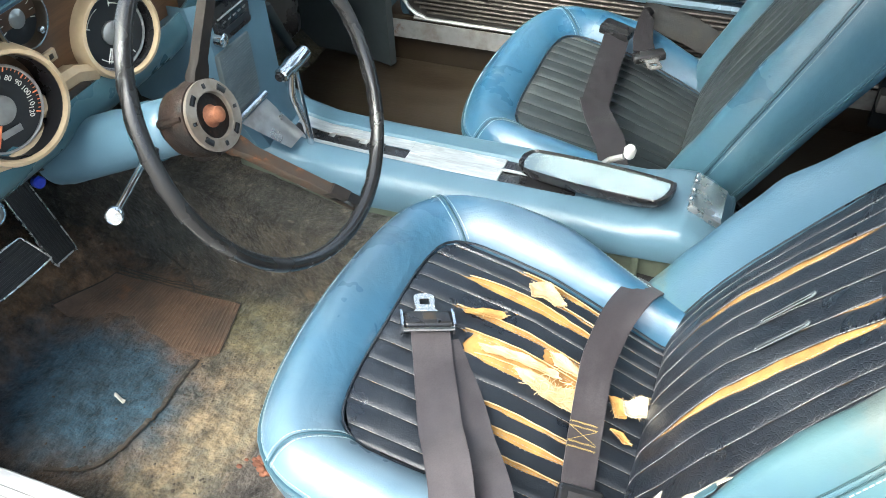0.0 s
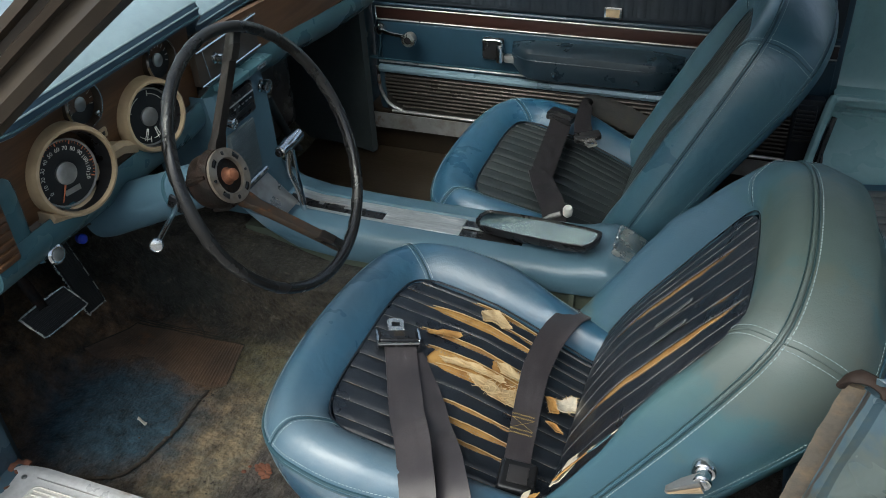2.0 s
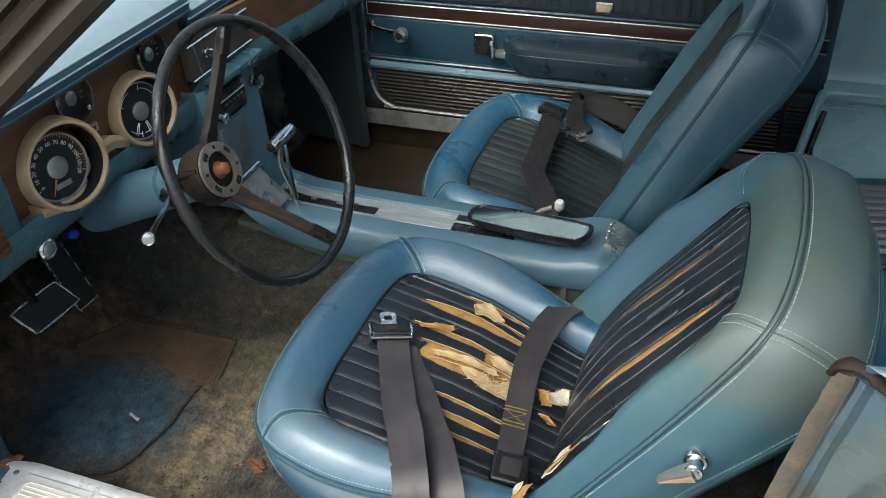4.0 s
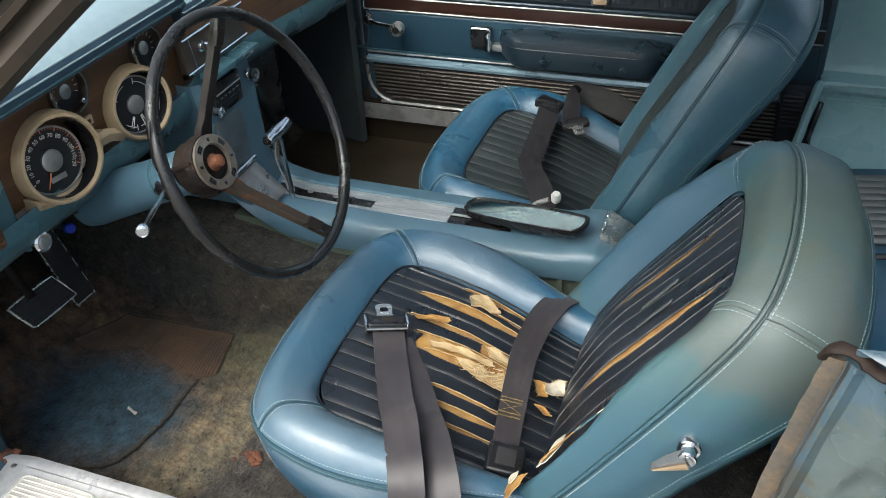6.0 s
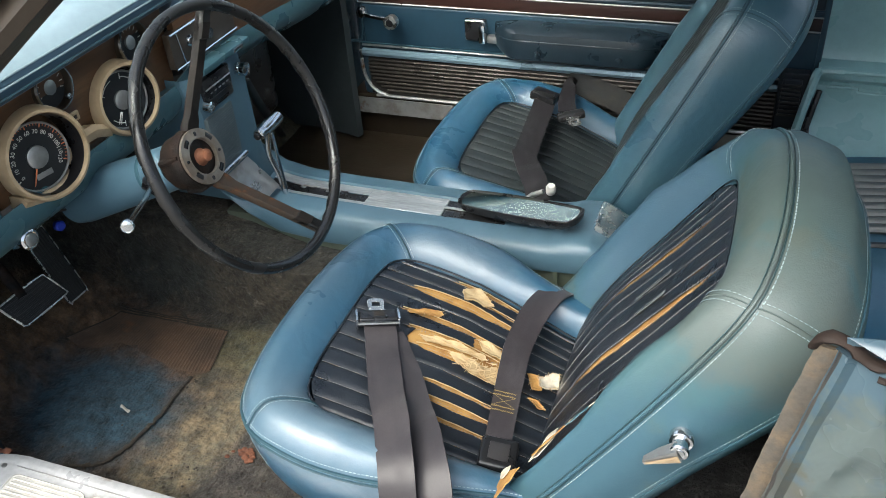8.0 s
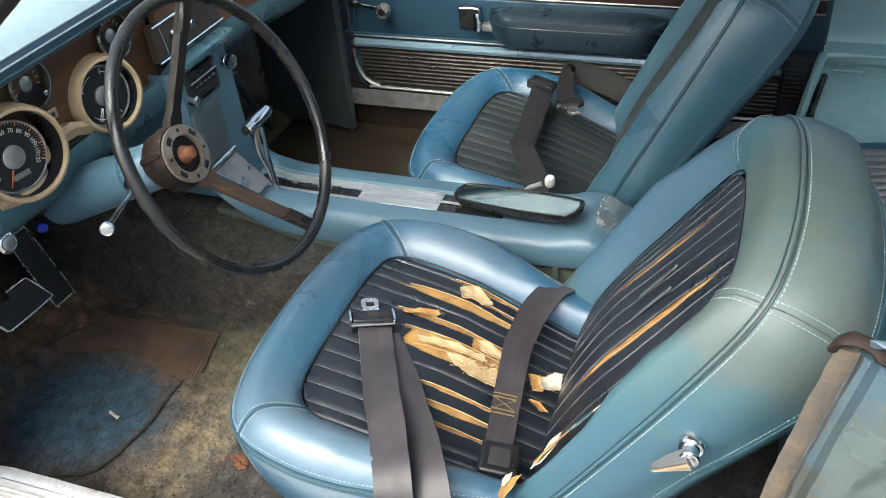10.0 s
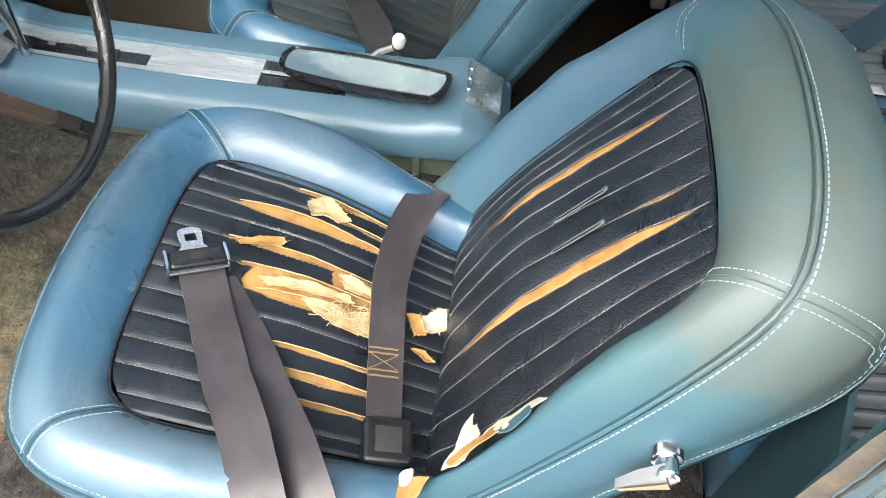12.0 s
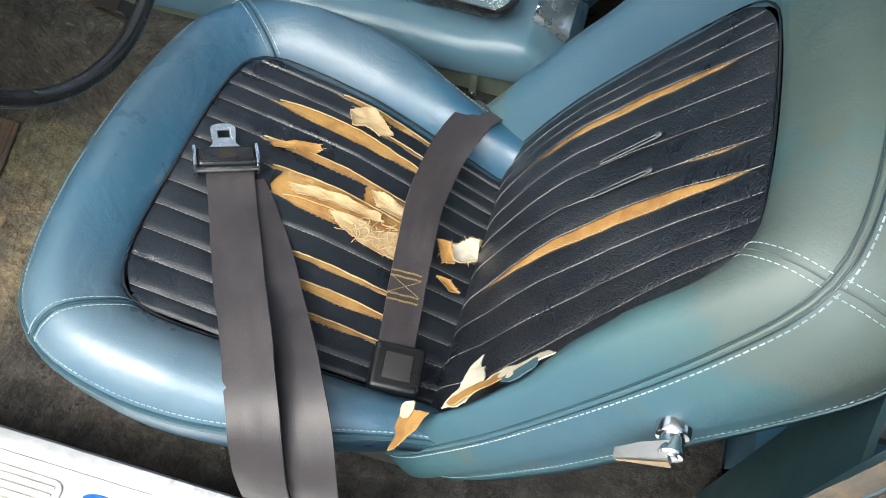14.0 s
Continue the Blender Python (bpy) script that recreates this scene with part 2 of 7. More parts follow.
# pad top painted pale with reflected sky; the lip is its shaded copy
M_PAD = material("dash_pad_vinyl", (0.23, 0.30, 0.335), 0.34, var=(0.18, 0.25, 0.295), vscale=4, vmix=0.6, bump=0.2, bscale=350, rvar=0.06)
M_PADLIP = material("shaded_pad_lip", (0.045, 0.085, 0.125), 0.36, var=(0.034, 0.068, 0.104), vscale=6, vmix=0.6, bump=0.2, bscale=350, rvar=0.06)
M_DASHBLUE = material("blue_painted_metal", (0.052, 0.115, 0.138), 0.3, var=(0.036, 0.080, 0.098), vscale=7, vmix=0.6, bump=0.05, rvar=0.08)
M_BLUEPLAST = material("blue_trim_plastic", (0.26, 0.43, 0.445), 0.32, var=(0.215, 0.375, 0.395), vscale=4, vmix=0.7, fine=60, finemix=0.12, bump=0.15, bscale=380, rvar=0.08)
M_CONSOLE = material("console_blue", (0.076, 0.140, 0.184), 0.36, var=(0.056, 0.108, 0.146), vscale=6, vmix=0.5, fine=160, finemix=0.05, bump=0.15, bscale=380, rvar=0.07)
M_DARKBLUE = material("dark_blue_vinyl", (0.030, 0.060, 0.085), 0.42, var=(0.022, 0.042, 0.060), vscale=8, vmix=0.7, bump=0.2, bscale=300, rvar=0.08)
# darker copy of the blue trim: shade behind the driver's seat painted in
M_TRIMDARK = material("shaded_teal_trim", (0.026, 0.058, 0.066), 0.36, var=(0.018, 0.042, 0.050), vscale=6, vmix=0.7, bump=0.2, bscale=300, rvar=0.08)
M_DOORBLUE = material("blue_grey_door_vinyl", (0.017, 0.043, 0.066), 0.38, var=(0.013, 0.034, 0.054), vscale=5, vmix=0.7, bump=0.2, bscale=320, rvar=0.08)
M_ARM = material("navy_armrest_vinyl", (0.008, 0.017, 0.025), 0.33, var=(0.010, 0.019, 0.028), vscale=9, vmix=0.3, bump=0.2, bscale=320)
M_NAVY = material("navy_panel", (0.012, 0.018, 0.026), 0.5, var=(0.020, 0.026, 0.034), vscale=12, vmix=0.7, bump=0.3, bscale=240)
M_GREENMETAL = material("olive_primer_metal", (0.11, 0.13, 0.095), 0.6, var=(0.075, 0.085, 0.06), vscale=9, vmix=0.8, fine=50, finemix=0.3, bump=0.2, bscale=150)
M_GAUGE = material("gauge_face", (0.010, 0.012, 0.014), 0.45, vscale=20)
M_WHITE = material("white_marking", (0.72, 0.70, 0.64), 0.6, vscale=40)
M_ORANGE = material("orange_marking", (0.70, 0.20, 0.08), 0.6, vscale=40)
M_SILL = material("scuffed_white_sill", (0.52, 0.52, 0.52), 0.36, 0.25, var=(0.34, 0.335, 0.325), vscale=12, vmix=0.8, fine=80, finemix=0.3, bump=0.3, bscale=140, spots=(0.26, 0.21, 0.17), spotscale=14, spotlow=0.60)
M_SILLRIB = material("sill_rib_inset", (0.60, 0.58, 0.53), 0.5, var=(0.40, 0.38, 0.33), vscale=20, vmix=0.7)
M_BADGE = material("blue_badge", (0.02, 0.12, 0.42), 0.3, vscale=30)
M_RUBBER = material("ribbed_rubber", (0.022, 0.022, 0.022), 0.6, var=(0.05, 0.047, 0.042), vscale=18, vmix=0.7, bump=0.2)
M_PAINT = material("worn_body_paint", (0.066, 0.105, 0.130), 0.22, var=(0.048, 0.084, 0.112), vscale=6, vmix=0.7, fine=40, finemix=0.25, bump=0.12, bscale=60, rvar=0.14, spots=(0.13, 0.15, 0.148), spotscale=9, spotlow=0.6, wrinkle=0.5, wscale=12)
blotched(M_PAINT, (((0.34, -0.66, 0.44), (0.05, 0.05, 0.10), (0.105, 0.120, 0.100), 0.5, 0.6), ((0.40, -0.69, 0.30), (0.03, 0.04, 0.08), (0.11, 0.07, 0.042), 0.3, 0.6), ((0.30, -0.63, 0.30), (0.03, 0.04, 0.14), (0.075, 0.070, 0.052), 0.4, 0.7)), 38.0)
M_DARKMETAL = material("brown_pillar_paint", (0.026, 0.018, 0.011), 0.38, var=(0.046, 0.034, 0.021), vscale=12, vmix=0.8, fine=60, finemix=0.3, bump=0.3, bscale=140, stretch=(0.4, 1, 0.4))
M_SEALRUBBER = material("dark_seal", (0.018, 0.018, 0.017), 0.7, var=(0.05, 0.043, 0.035), vscale=25, vmix=0.8, bump=0.4)
M_BARE = material("bare_scraped_steel", (0.5, 0.5, 0.49), 0.4, 0.8, var=(0.28, 0.24, 0.2), vscale=22, vmix=0.8, bump=0.3, bscale=100, spots=(0.22, 0.10, 0.05), spotscale=14, spotlow=0.63)
M_HEADLINER = material("headliner", (0.46, 0.48, 0.48), 0.8, vscale=6, bump=0.2)
M_GROUND = material("concrete_yard", (0.20, 0.195, 0.185), 0.85, var=(0.15, 0.145, 0.135), vscale=1.5, vmix=0.8, fine=40, finemix=0.3, bump=0.5, bscale=60)
M_BLUECAP = material("bright_blue_plastic", (0.02, 0.05, 0.50), 0.4, vscale=40)
M_PAPER = material("pale_paper", (0.66, 0.62, 0.54), 0.8, vscale=30, vmix=0.5)
M_BULB = material("white_belt_button", (0.72, 0.70, 0.64), 0.35, vscale=40)


def carpet_material(name, base, var, stain, dust):
    m = material(name, base, 0.95, var=var, vscale=7, vmix=0.9, fine=180, finemix=0.6, bump=1.0, bscale=420, spots=stain, spotscale=5.5, spotlow=0.52, sheen=0.1, spec=0.1)
    nt = m.node_tree
    b = nt.nodes["Principled BSDF"]
    old = b.inputs["Base Color"].links[0].from_socket
    co = nt.nodes.new("ShaderNodeTexCoord")
    n = nt.nodes.new("ShaderNodeTexNoise")
    n.inputs["Scale"].default_value, n.inputs["Detail"].default_value = 75, 6
    nt.links.new(co.outputs["Object"], n.inputs["Vector"])
    r = nt.nodes.new("ShaderNodeMapRange")
    r.inputs["From Min"].default_value, r.inputs["From Max"].default_value = 0.6, 0.72
    nt.links.new(n.outputs[0], r.inputs[0])
    x = nt.nodes.new("ShaderNodeMix")
    x.data_type = "RGBA"
    nt.links.new(r.outputs[0], x.inputs[0])
    nt.links.new(old, x.inputs[6])
    x.inputs[7].default_value = (*dust, 1)
    nt.links.new(x.outputs[2], b.inputs["Base Color"])
    return m


M_CARPET = carpet_material("dirty_loop_carpet", (0.055, 0.046, 0.036), (0.085, 0.062, 0.042), (0.040, 0.040, 0.032), (0.11, 0.09, 0.07))
def floor_material():
    """Carpet with old stains, bleached patches and painted shade by the seats, each with its own uneven outline."""
    m = carpet_material("stained_floor_carpet", (0.040, 0.037, 0.030), (0.060, 0.049, 0.035), (0.036, 0.037, 0.031), (0.09, 0.08, 0.06))
    nt = m.node_tree
    b = nt.nodes["Principled BSDF"]
    co = nt.nodes.new("ShaderNodeTexCoord")
    n = nt.nodes.new("ShaderNodeTexNoise")
    n.inputs["Scale"].default_value, n.inputs["Detail"].default_value, n.inputs["Roughness"].default_value = 11, 8, 0.68
    nt.links.new(co.outputs["Object"], n.inputs["Vector"])
    col = b.inputs["Base Color"].links[0].from_socket
    for cx, cy, rx, ry, c1, c2, soft, amt in ((-0.66, 0.40, 0.34, 0.26, (0.120, 0.108, 0.058), (0.065, 0.060, 0.034), 0.6, 1.0),
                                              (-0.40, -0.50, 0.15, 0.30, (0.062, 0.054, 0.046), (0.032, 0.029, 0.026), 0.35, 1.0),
                                              (-0.86, -0.36, 0.17, 0.15, (0.38, 0.205, 0.110), (0.17, 0.115, 0.075), 0.7, 0.95),
                                              (-0.590, -0.42, 0.085, 0.225, (0.175, 0.136, 0.082), (0.085, 0.078, 0.056), 0.35, 1.0),
                                              (-0.62, -0.25, 0.09, 0.06, (0.11, 0.095, 0.05), (0.07, 0.066, 0.042), 0.6, 0.8),
                                              # dark carpet under and behind the seats, blackened by shade put into its
                                              # colour
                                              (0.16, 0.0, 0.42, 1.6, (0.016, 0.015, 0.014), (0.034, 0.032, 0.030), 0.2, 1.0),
                                              (-0.94, -0.46, 0.16, 0.20, (0.085, 0.066, 0.044), (0.055, 0.048, 0.036), 0.7, 0.9),
                                              (-0.840, -0.425, 0.215, 0.190, (0.135, 0.078, 0.042), (0.060, 0.044, 0.030), 0.6, 0.85),
                                              (-0.795, -0.445, 0.150, 0.125, (0.020, 0.046, 0.062), (0.036, 0.072, 0.096), 0.6, 0.95)):
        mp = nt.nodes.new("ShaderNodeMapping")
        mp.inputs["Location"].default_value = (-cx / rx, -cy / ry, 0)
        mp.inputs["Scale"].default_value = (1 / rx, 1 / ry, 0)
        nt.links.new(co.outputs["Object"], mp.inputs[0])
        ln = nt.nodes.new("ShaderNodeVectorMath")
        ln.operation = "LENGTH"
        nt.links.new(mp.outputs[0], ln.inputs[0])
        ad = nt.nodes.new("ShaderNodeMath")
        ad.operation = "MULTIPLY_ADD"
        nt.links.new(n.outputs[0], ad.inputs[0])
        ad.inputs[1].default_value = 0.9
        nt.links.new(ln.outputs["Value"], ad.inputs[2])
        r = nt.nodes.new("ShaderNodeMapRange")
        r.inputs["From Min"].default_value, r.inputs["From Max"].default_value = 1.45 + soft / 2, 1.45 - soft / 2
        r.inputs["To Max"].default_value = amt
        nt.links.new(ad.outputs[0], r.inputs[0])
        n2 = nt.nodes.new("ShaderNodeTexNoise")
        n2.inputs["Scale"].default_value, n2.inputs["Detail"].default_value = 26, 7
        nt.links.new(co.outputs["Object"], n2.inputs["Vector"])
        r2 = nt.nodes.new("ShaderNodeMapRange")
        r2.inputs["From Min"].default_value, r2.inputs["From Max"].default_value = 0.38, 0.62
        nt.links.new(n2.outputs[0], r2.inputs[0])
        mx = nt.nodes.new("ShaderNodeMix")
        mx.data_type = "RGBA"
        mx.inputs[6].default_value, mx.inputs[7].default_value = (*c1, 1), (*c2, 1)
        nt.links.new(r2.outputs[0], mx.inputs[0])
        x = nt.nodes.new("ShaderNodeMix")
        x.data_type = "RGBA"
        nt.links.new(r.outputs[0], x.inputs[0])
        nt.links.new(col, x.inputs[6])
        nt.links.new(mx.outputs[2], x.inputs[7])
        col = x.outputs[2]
    # coarse dirt caught in the pile
    n3 = nt.nodes.new("ShaderNodeTexNoise")
    n3.inputs["Scale"].default_value, n3.inputs["Detail"].default_value, n3.inputs["Roughness"].default_value = 34, 12, 0.78
    nt.links.new(co.outputs["Object"], n3.inputs["Vector"])
    r3 = nt.nodes.new("ShaderNodeMapRange")
    r3.inputs["From Min"].default_value, r3.inputs["From Max"].default_value = 0.32, 0.68
    r3.inputs["To Min"].default_value, r3.inputs["To Max"].default_value = 0.30, 2.1
    nt.links.new(n3.outputs[0], r3.inputs[0])
    v3 = nt.nodes.new("ShaderNodeVectorMath")
    v3.operation = "SCALE"
    nt.links.new(col, v3.inputs[0])
    nt.links.new(r3.outputs[0], v3.inputs["Scale"])
    nt.links.new(v3.outputs[0], b.inputs["Base Color"])
    bp = b.inputs["Normal"].links[0].from_node
    b4 = nt.nodes.new("ShaderNodeBump")
    b4.inputs["Strength"].default_value, b4.inputs["Distance"].default_value = 0.7, 0.006
    nt.links.new(n3.outputs[0], b4.inputs["Height"])
    n5 = nt.nodes.new("ShaderNodeTexNoise")
    n5.inputs["Scale"].default_value, n5.inputs["Detail"].default_value = 130, 3
    nt.links.new(co.outputs["Object"], n5.inputs["Vector"])
    b5 = nt.nodes.new("ShaderNodeBump")
    b5.inputs["Strength"].default_value, b5.inputs["Distance"].default_value = 1.0, 0.007
    nt.links.new(n5.outputs[0], b5.inputs["Height"])
    nt.links.new(b4.outputs[0], b5.inputs["Normal"])
    nt.links.new(b5.outputs[0], bp.inputs["Normal"])
    return m


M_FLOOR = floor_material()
M_HEEL = material("rusty_ribbed_heel_mat", (0.150, 0.090, 0.055), 0.6, var=(0.062, 0.046, 0.034), vscale=9, vmix=0.9, fine=120, finemix=0.4, bump=0.5, bscale=200, spots=(0.17, 0.08, 0.04), spotscale=11, spotlow=0.58)


def glass_material(name, tint=(0.9, 0.95, 0.94)):
    m = bpy.data.materials.new(name)
    m.use_nodes = True
    b = m.node_tree.nodes["Principled BSDF"]
    b.inputs["Base Color"].default_value = (*tint, 1)
    b.inputs["Roughness"].default_value = 0.0
    b.inputs["Transmission Weight"].default_value = 1.0
    b.inputs["IOR"].default_value = 1.45
    return m


M_GLASS = glass_material("window_glass")
M_LENS = glass_material("gauge_lens", (0.97, 0.97, 0.97))
M_MIRROR = material("dusty_mirror_silver", (0.36, 0.395, 0.345), 0.05, 1.0, var=(0.25, 0.275, 0.24), vscale=12, vmix=0.5, finemix=0.0, rvar=0.01)


# ---- building helpers ----
def thing(name, loc, label, category, group="", kind=""):
    ob = new(name)
    ob.location = loc
    ob.empty_display_size = 0.05
    return tagged(ob, label, category, group, kind)


def mesh_ob(name, bm, mat, smooth=True, sharp=40.0):
    bmesh.ops.recalc_face_normals(bm, faces=bm.faces)
    me = bpy.data.meshes.new(name)
    bm.to_mesh(me)
    bm.free()
    me.materials.append(mat)
    if smooth:
        for p in me.polygons:
            p.use_smooth = True
        if sharp:
            me.set_sharp_from_angle(angle=radians(sharp))
    return new(name, me)


def part(name, bm, mat, parent, label="", smooth=True, sharp=40.0):
    """One mesh, built in world coordinates, under a thing (an Empty) or under a part (a mesh at the origin)."""
    ob = mesh_ob(name, bm, mat, smooth, sharp)
    ob.parent = parent
    if parent.data is None:
        ob.matrix_parent_inverse = Matrix.Translation(-Vector(parent.location))
    if label:
        ob["label"] = label
    return ob


def solo(name, bm, mat, label, category, kind="", group="", smooth=True, sharp=40.0):
    return tagged(mesh_ob(name, bm, mat, smooth, sharp), label, category, group, kind)


def spline(pts, n, closed=False):
    """n points, evenly spaced, along a Catmull-Rom curve through pts."""
    P = [np.array(p, float) for p in pts]
    m = len(P)
    segs = m if closed else m - 1
    out = []
    for i in range(segs):
        if closed:
            a, b, c, d = P[(i - 1) % m], P[i], P[(i + 1) % m], P[(i + 2) % m]
        else:
            a, b, c, d = P[max(i - 1, 0)], P[i], P[i + 1], P[min(i + 2, m - 1)]
        for k in range(16):
            t = k / 16
            out.append(0.5 * (2 * b + (c - a) * t + (2 * a - 5 * b + 4 * c - d) * t * t + (3 * b - a - 3 * c + d) * t ** 3))
    out.append(P[0] if closed else P[-1])
    out = np.array(out)
    L = np.concatenate([[0], np.cumsum(np.linalg.norm(np.diff(out, axis=0), axis=1))])
    s = np.linspace(0, L[-1], n + 1)[:-1] if closed else np.linspace(0, L[-1], n)
    return np.stack([np.interp(s, L, out[:, k]) for k in range(out.shape[1])], 1)


def bm_loft(rings, closed=True, cap_start=False, cap_end=False, bm=None):
    bm = bm or bmesh.new()
    vs = [[bm.verts.new(tuple(p)) for p in r] for r in rings]
    n = len(rings[0])
    for a, b in zip(vs, vs[1:]):
        for i in range(n if closed else n - 1):
            j = (i + 1) % n
            bm.faces.new((a[i], a[j], b[j], b[i]))
    if cap_start:
        bm.faces.new(vs[0][::-1])
    if cap_end:
        bm.faces.new(vs[-1])
    return bm


def bm_tube(pts, r, sides=8, closed=False, bm=None, flat=1.0, up=(0, 0, 1)):
    """A round bar along a line; r may be a list; flat squeezes it along up."""
    P = [Vector(p) for p in pts]
    n = len(P)
    rings = []
    for i, p in enumerate(P):
        a = P[(i - 1) % n] if closed or i else P[i]
        b = P[(i + 1) % n] if closed or i < n - 1 else P[i]
        t = (b - a).normalized()
        u = Vector(up)
        u = u - t * u.dot(t)
        if u.length < 1e-4:
            u = Vector((1, 0.1, 0)) - t * t.x
        u.normalize()
        w = t.cross(u)
        rad = r[i] if isinstance(r, (list, tuple)) else r
        rings.append([p + rad * (math.cos(k * 2 * math.pi / sides) * w + flat * math.sin(k * 2 * math.pi / sides) * u) for k in range(sides)])
    if closed:
        rings.append(rings[0])
        b2 = bm_loft(rings, bm=bm)
        bmesh.ops.remove_doubles(b2, verts=b2.verts, dist=1e-6)
        return b2
    return bm_loft(rings, cap_start=True, cap_end=True, bm=bm)


def bm_box(lo, hi, bevel=0.0, seg=2, bm=None, m=None):
    """A box between two corners with rounded edges, turned by m."""
    new_bm = bmesh.new()
    bmesh.ops.create_cube(new_bm, size=1)
    lo, hi = Vector(lo), Vector(hi)
    for v in new_bm.verts:
        v.co = Vector(((lo[k] + hi[k]) / 2 + v.co[k] * (hi[k] - lo[k]) for k in range(3)))
    if bevel:
        bmesh.ops.bevel(new_bm, geom=new_bm.edges[:], offset=bevel, segments=seg, profile=0.6, affect="EDGES", clamp_overlap=True)
    if m is not None:
        new_bm.transform(m)
    if bm is None:
        return new_bm
    return join(bm, new_bm)


def join(bm, other):
    me = bpy.data.meshes.new("tmp")
    other.to_mesh(me)
    other.free()
    bm.from_mesh(me)
    bpy.data.meshes.remove(me)
    return bm


def bm_grid(f, nu, nv, bm=None):
    """A sheet of points f(u, v), u and v from 0 to 1."""
    bm = bm or bmesh.new()
    g = [[bm.verts.new(tuple(f(i / nu, j / nv))) for j in range(nv + 1)] for i in range(nu + 1)]
    for i in range(nu):
        for j in range(nv):
            bm.faces.new((g[i][j], g[i + 1][j], g[i + 1][j + 1], g[i][j + 1]))
    return bm


def thicken(bm, t):
    """Gives an open sheet a thickness below its faces."""
    bmesh.ops.recalc_face_normals(bm, faces=bm.faces)
    bmesh.ops.solidify(bm, geom=bm.faces[:], thickness=t)
    return bm


def bm_ribbon(pts, width, thick=0.0016, ups=None, bm=None, crown=0.0, across=9):
    """A strap along a line: flat, width across, lying square to ups."""
    P = spline(pts, 40)
    n = len(P)
    U = spline(ups, n) if ups is not None else np.array([[0, 0, 1.0]] * n)
    rows, under = [], []
    for i in range(n):
        t = P[min(i + 1, n - 1)] - P[max(i - 1, 0)]
        t /= np.linalg.norm(t)
        u = U[i] - t * (U[i] @ t)
        u /= np.linalg.norm(u)
        w = np.cross(t, u)
        wd = width[0] + (width[1] - width[0]) * i / (n - 1) if isinstance(width, tuple) else width
        top = [P[i] + w * wd * (k / (across - 1) - 0.5 + 0.012 * noise.noise(Vector((i * 0.35, 7, 0)))) + u * (thick / 2 + 0.0013 * noise.noise(Vector((i * 0.16, k * 0.75, width[0] * 400 if isinstance(width, tuple) else width * 400))) + 0.0006 * noise.noise(Vector((i * 0.7, k * 0.2, 3))) + crown * (1 - (2 * k / (across - 1) - 1) ** 2)) for k in range(across)]
        bot = [q - u * thick for q in top][::-1]
        rows.append(top + bot)
    return bm_loft(rows, cap_start=True, cap_end=True, bm=bm)


def dashes(pts, length, gap, r, bm=None, lift=(0, 0, 0)):
    """Stitches: short rods along a line."""
    P = np.array(pts) + np.array(lift)
    L = np.concatenate([[0], np.cumsum(np.linalg.norm(np.diff(P, axis=0), axis=1))])
    bm = bm or bmesh.new()
    s = 0.0
    while s + length < L[-1]:
        a, b = [np.array([np.interp(q, L, P[:, k]) for k in range(3)]) for q in (s, s + length)]
        bm_tube([a, b], r, 4, bm=bm)
        s += length + gap
    return bm


def bm_disc_ring(c, n, up, radii, depths, seg=48, cap=True, bm=None):
    """A turned form round the axis n through c: rings of the given radii at the given heights along the axis."""
    n = Vector(n).normalized()
    u = Vector(up) - n * Vector(up).dot(n)
    u.normalize()
    w = n.cross(u)
    rings = [[Vector(c) + n * d + r * (math.cos(2 * math.pi * k / seg) * u + math.sin(2 * math.pi * k / seg) * w) for k in range(seg)] for r, d in zip(radii, depths)]
    return bm_loft(rings, cap_end=cap, bm=bm)


# ---- ground and car shell ----
def ground():
    def f(u, v):
        x, y = (u - 0.5) * 2, (v - 0.5) * 2
        x, y = 400 * math.copysign(abs(x) ** 3, x), 400 * math.copysign(abs(y) ** 3, y)
        return x, y, -0.30 + 0.004 * noise.noise(Vector((x, y, 0)))
    solo("ground", bm_grid(f, 40, 40), M_GROUND, "pale weathered concrete yard under the car", "ground", "structure")


ground()

SILL_Y, SILL_Z = 0.645, 0.095


def floor_height(x, y):
    """The floor pan: flat foot wells, a tunnel in the middle, a toe board rising to the firewall."""
    toe = max(0.0, -0.92 - x)
    z = 0.0 + 0.95 * toe
    tun = max(0.0, 1 - (abs(y) / 0.16) ** 4)
    th = (0.115 + 0.12 * max(0.0, min(1.0, (-0.55 - x) / 0.5))) * max(0.0, min(1.0, (0.44 - x) / 0.14))
    z = max(z, th * min(1.0, tun * 2.2)) if tun > 0 else z
    rise = max(0.0, x - 0.36)
    z += 0.10 * min(1.0, rise / 0.12)
    z -= 0.042 * max(0.0, min(1.0, (y - 0.08) / 0.12))
    z += 0.003 * noise.noise(Vector((x * 14, y * 14, 0)))
    z += 0.006 * noise.noise(Vector((x * 5, y * 5, 3))) + 0.0016 * noise.noise(Vector((x * 45, y * 45, 7)))
    return z


def sheet(name, x0, x1, y0, y1, nx, ny, mat, label, category, lift=0.0, f=floor_height):
    return solo(name, bm_grid(lambda u, v: (x0 + (x1 - x0) * u, y0 + (y1 - y0) * v, f(x0 + (x1 - x0) * u, y0 + (y1 - y0) * v) + lift), nx, ny), mat, label, category, "structure")


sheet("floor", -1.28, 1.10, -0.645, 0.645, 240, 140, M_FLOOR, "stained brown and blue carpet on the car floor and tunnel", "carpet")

# steel below the carpet, and the shell round the cabin
solo("underbody", bm_box((-1.30, -0.70, -0.12), (1.2, 0.70, -0.02), 0.01), M_DARKMETAL, "dark painted steel underbody of the car", "car body", "structure")
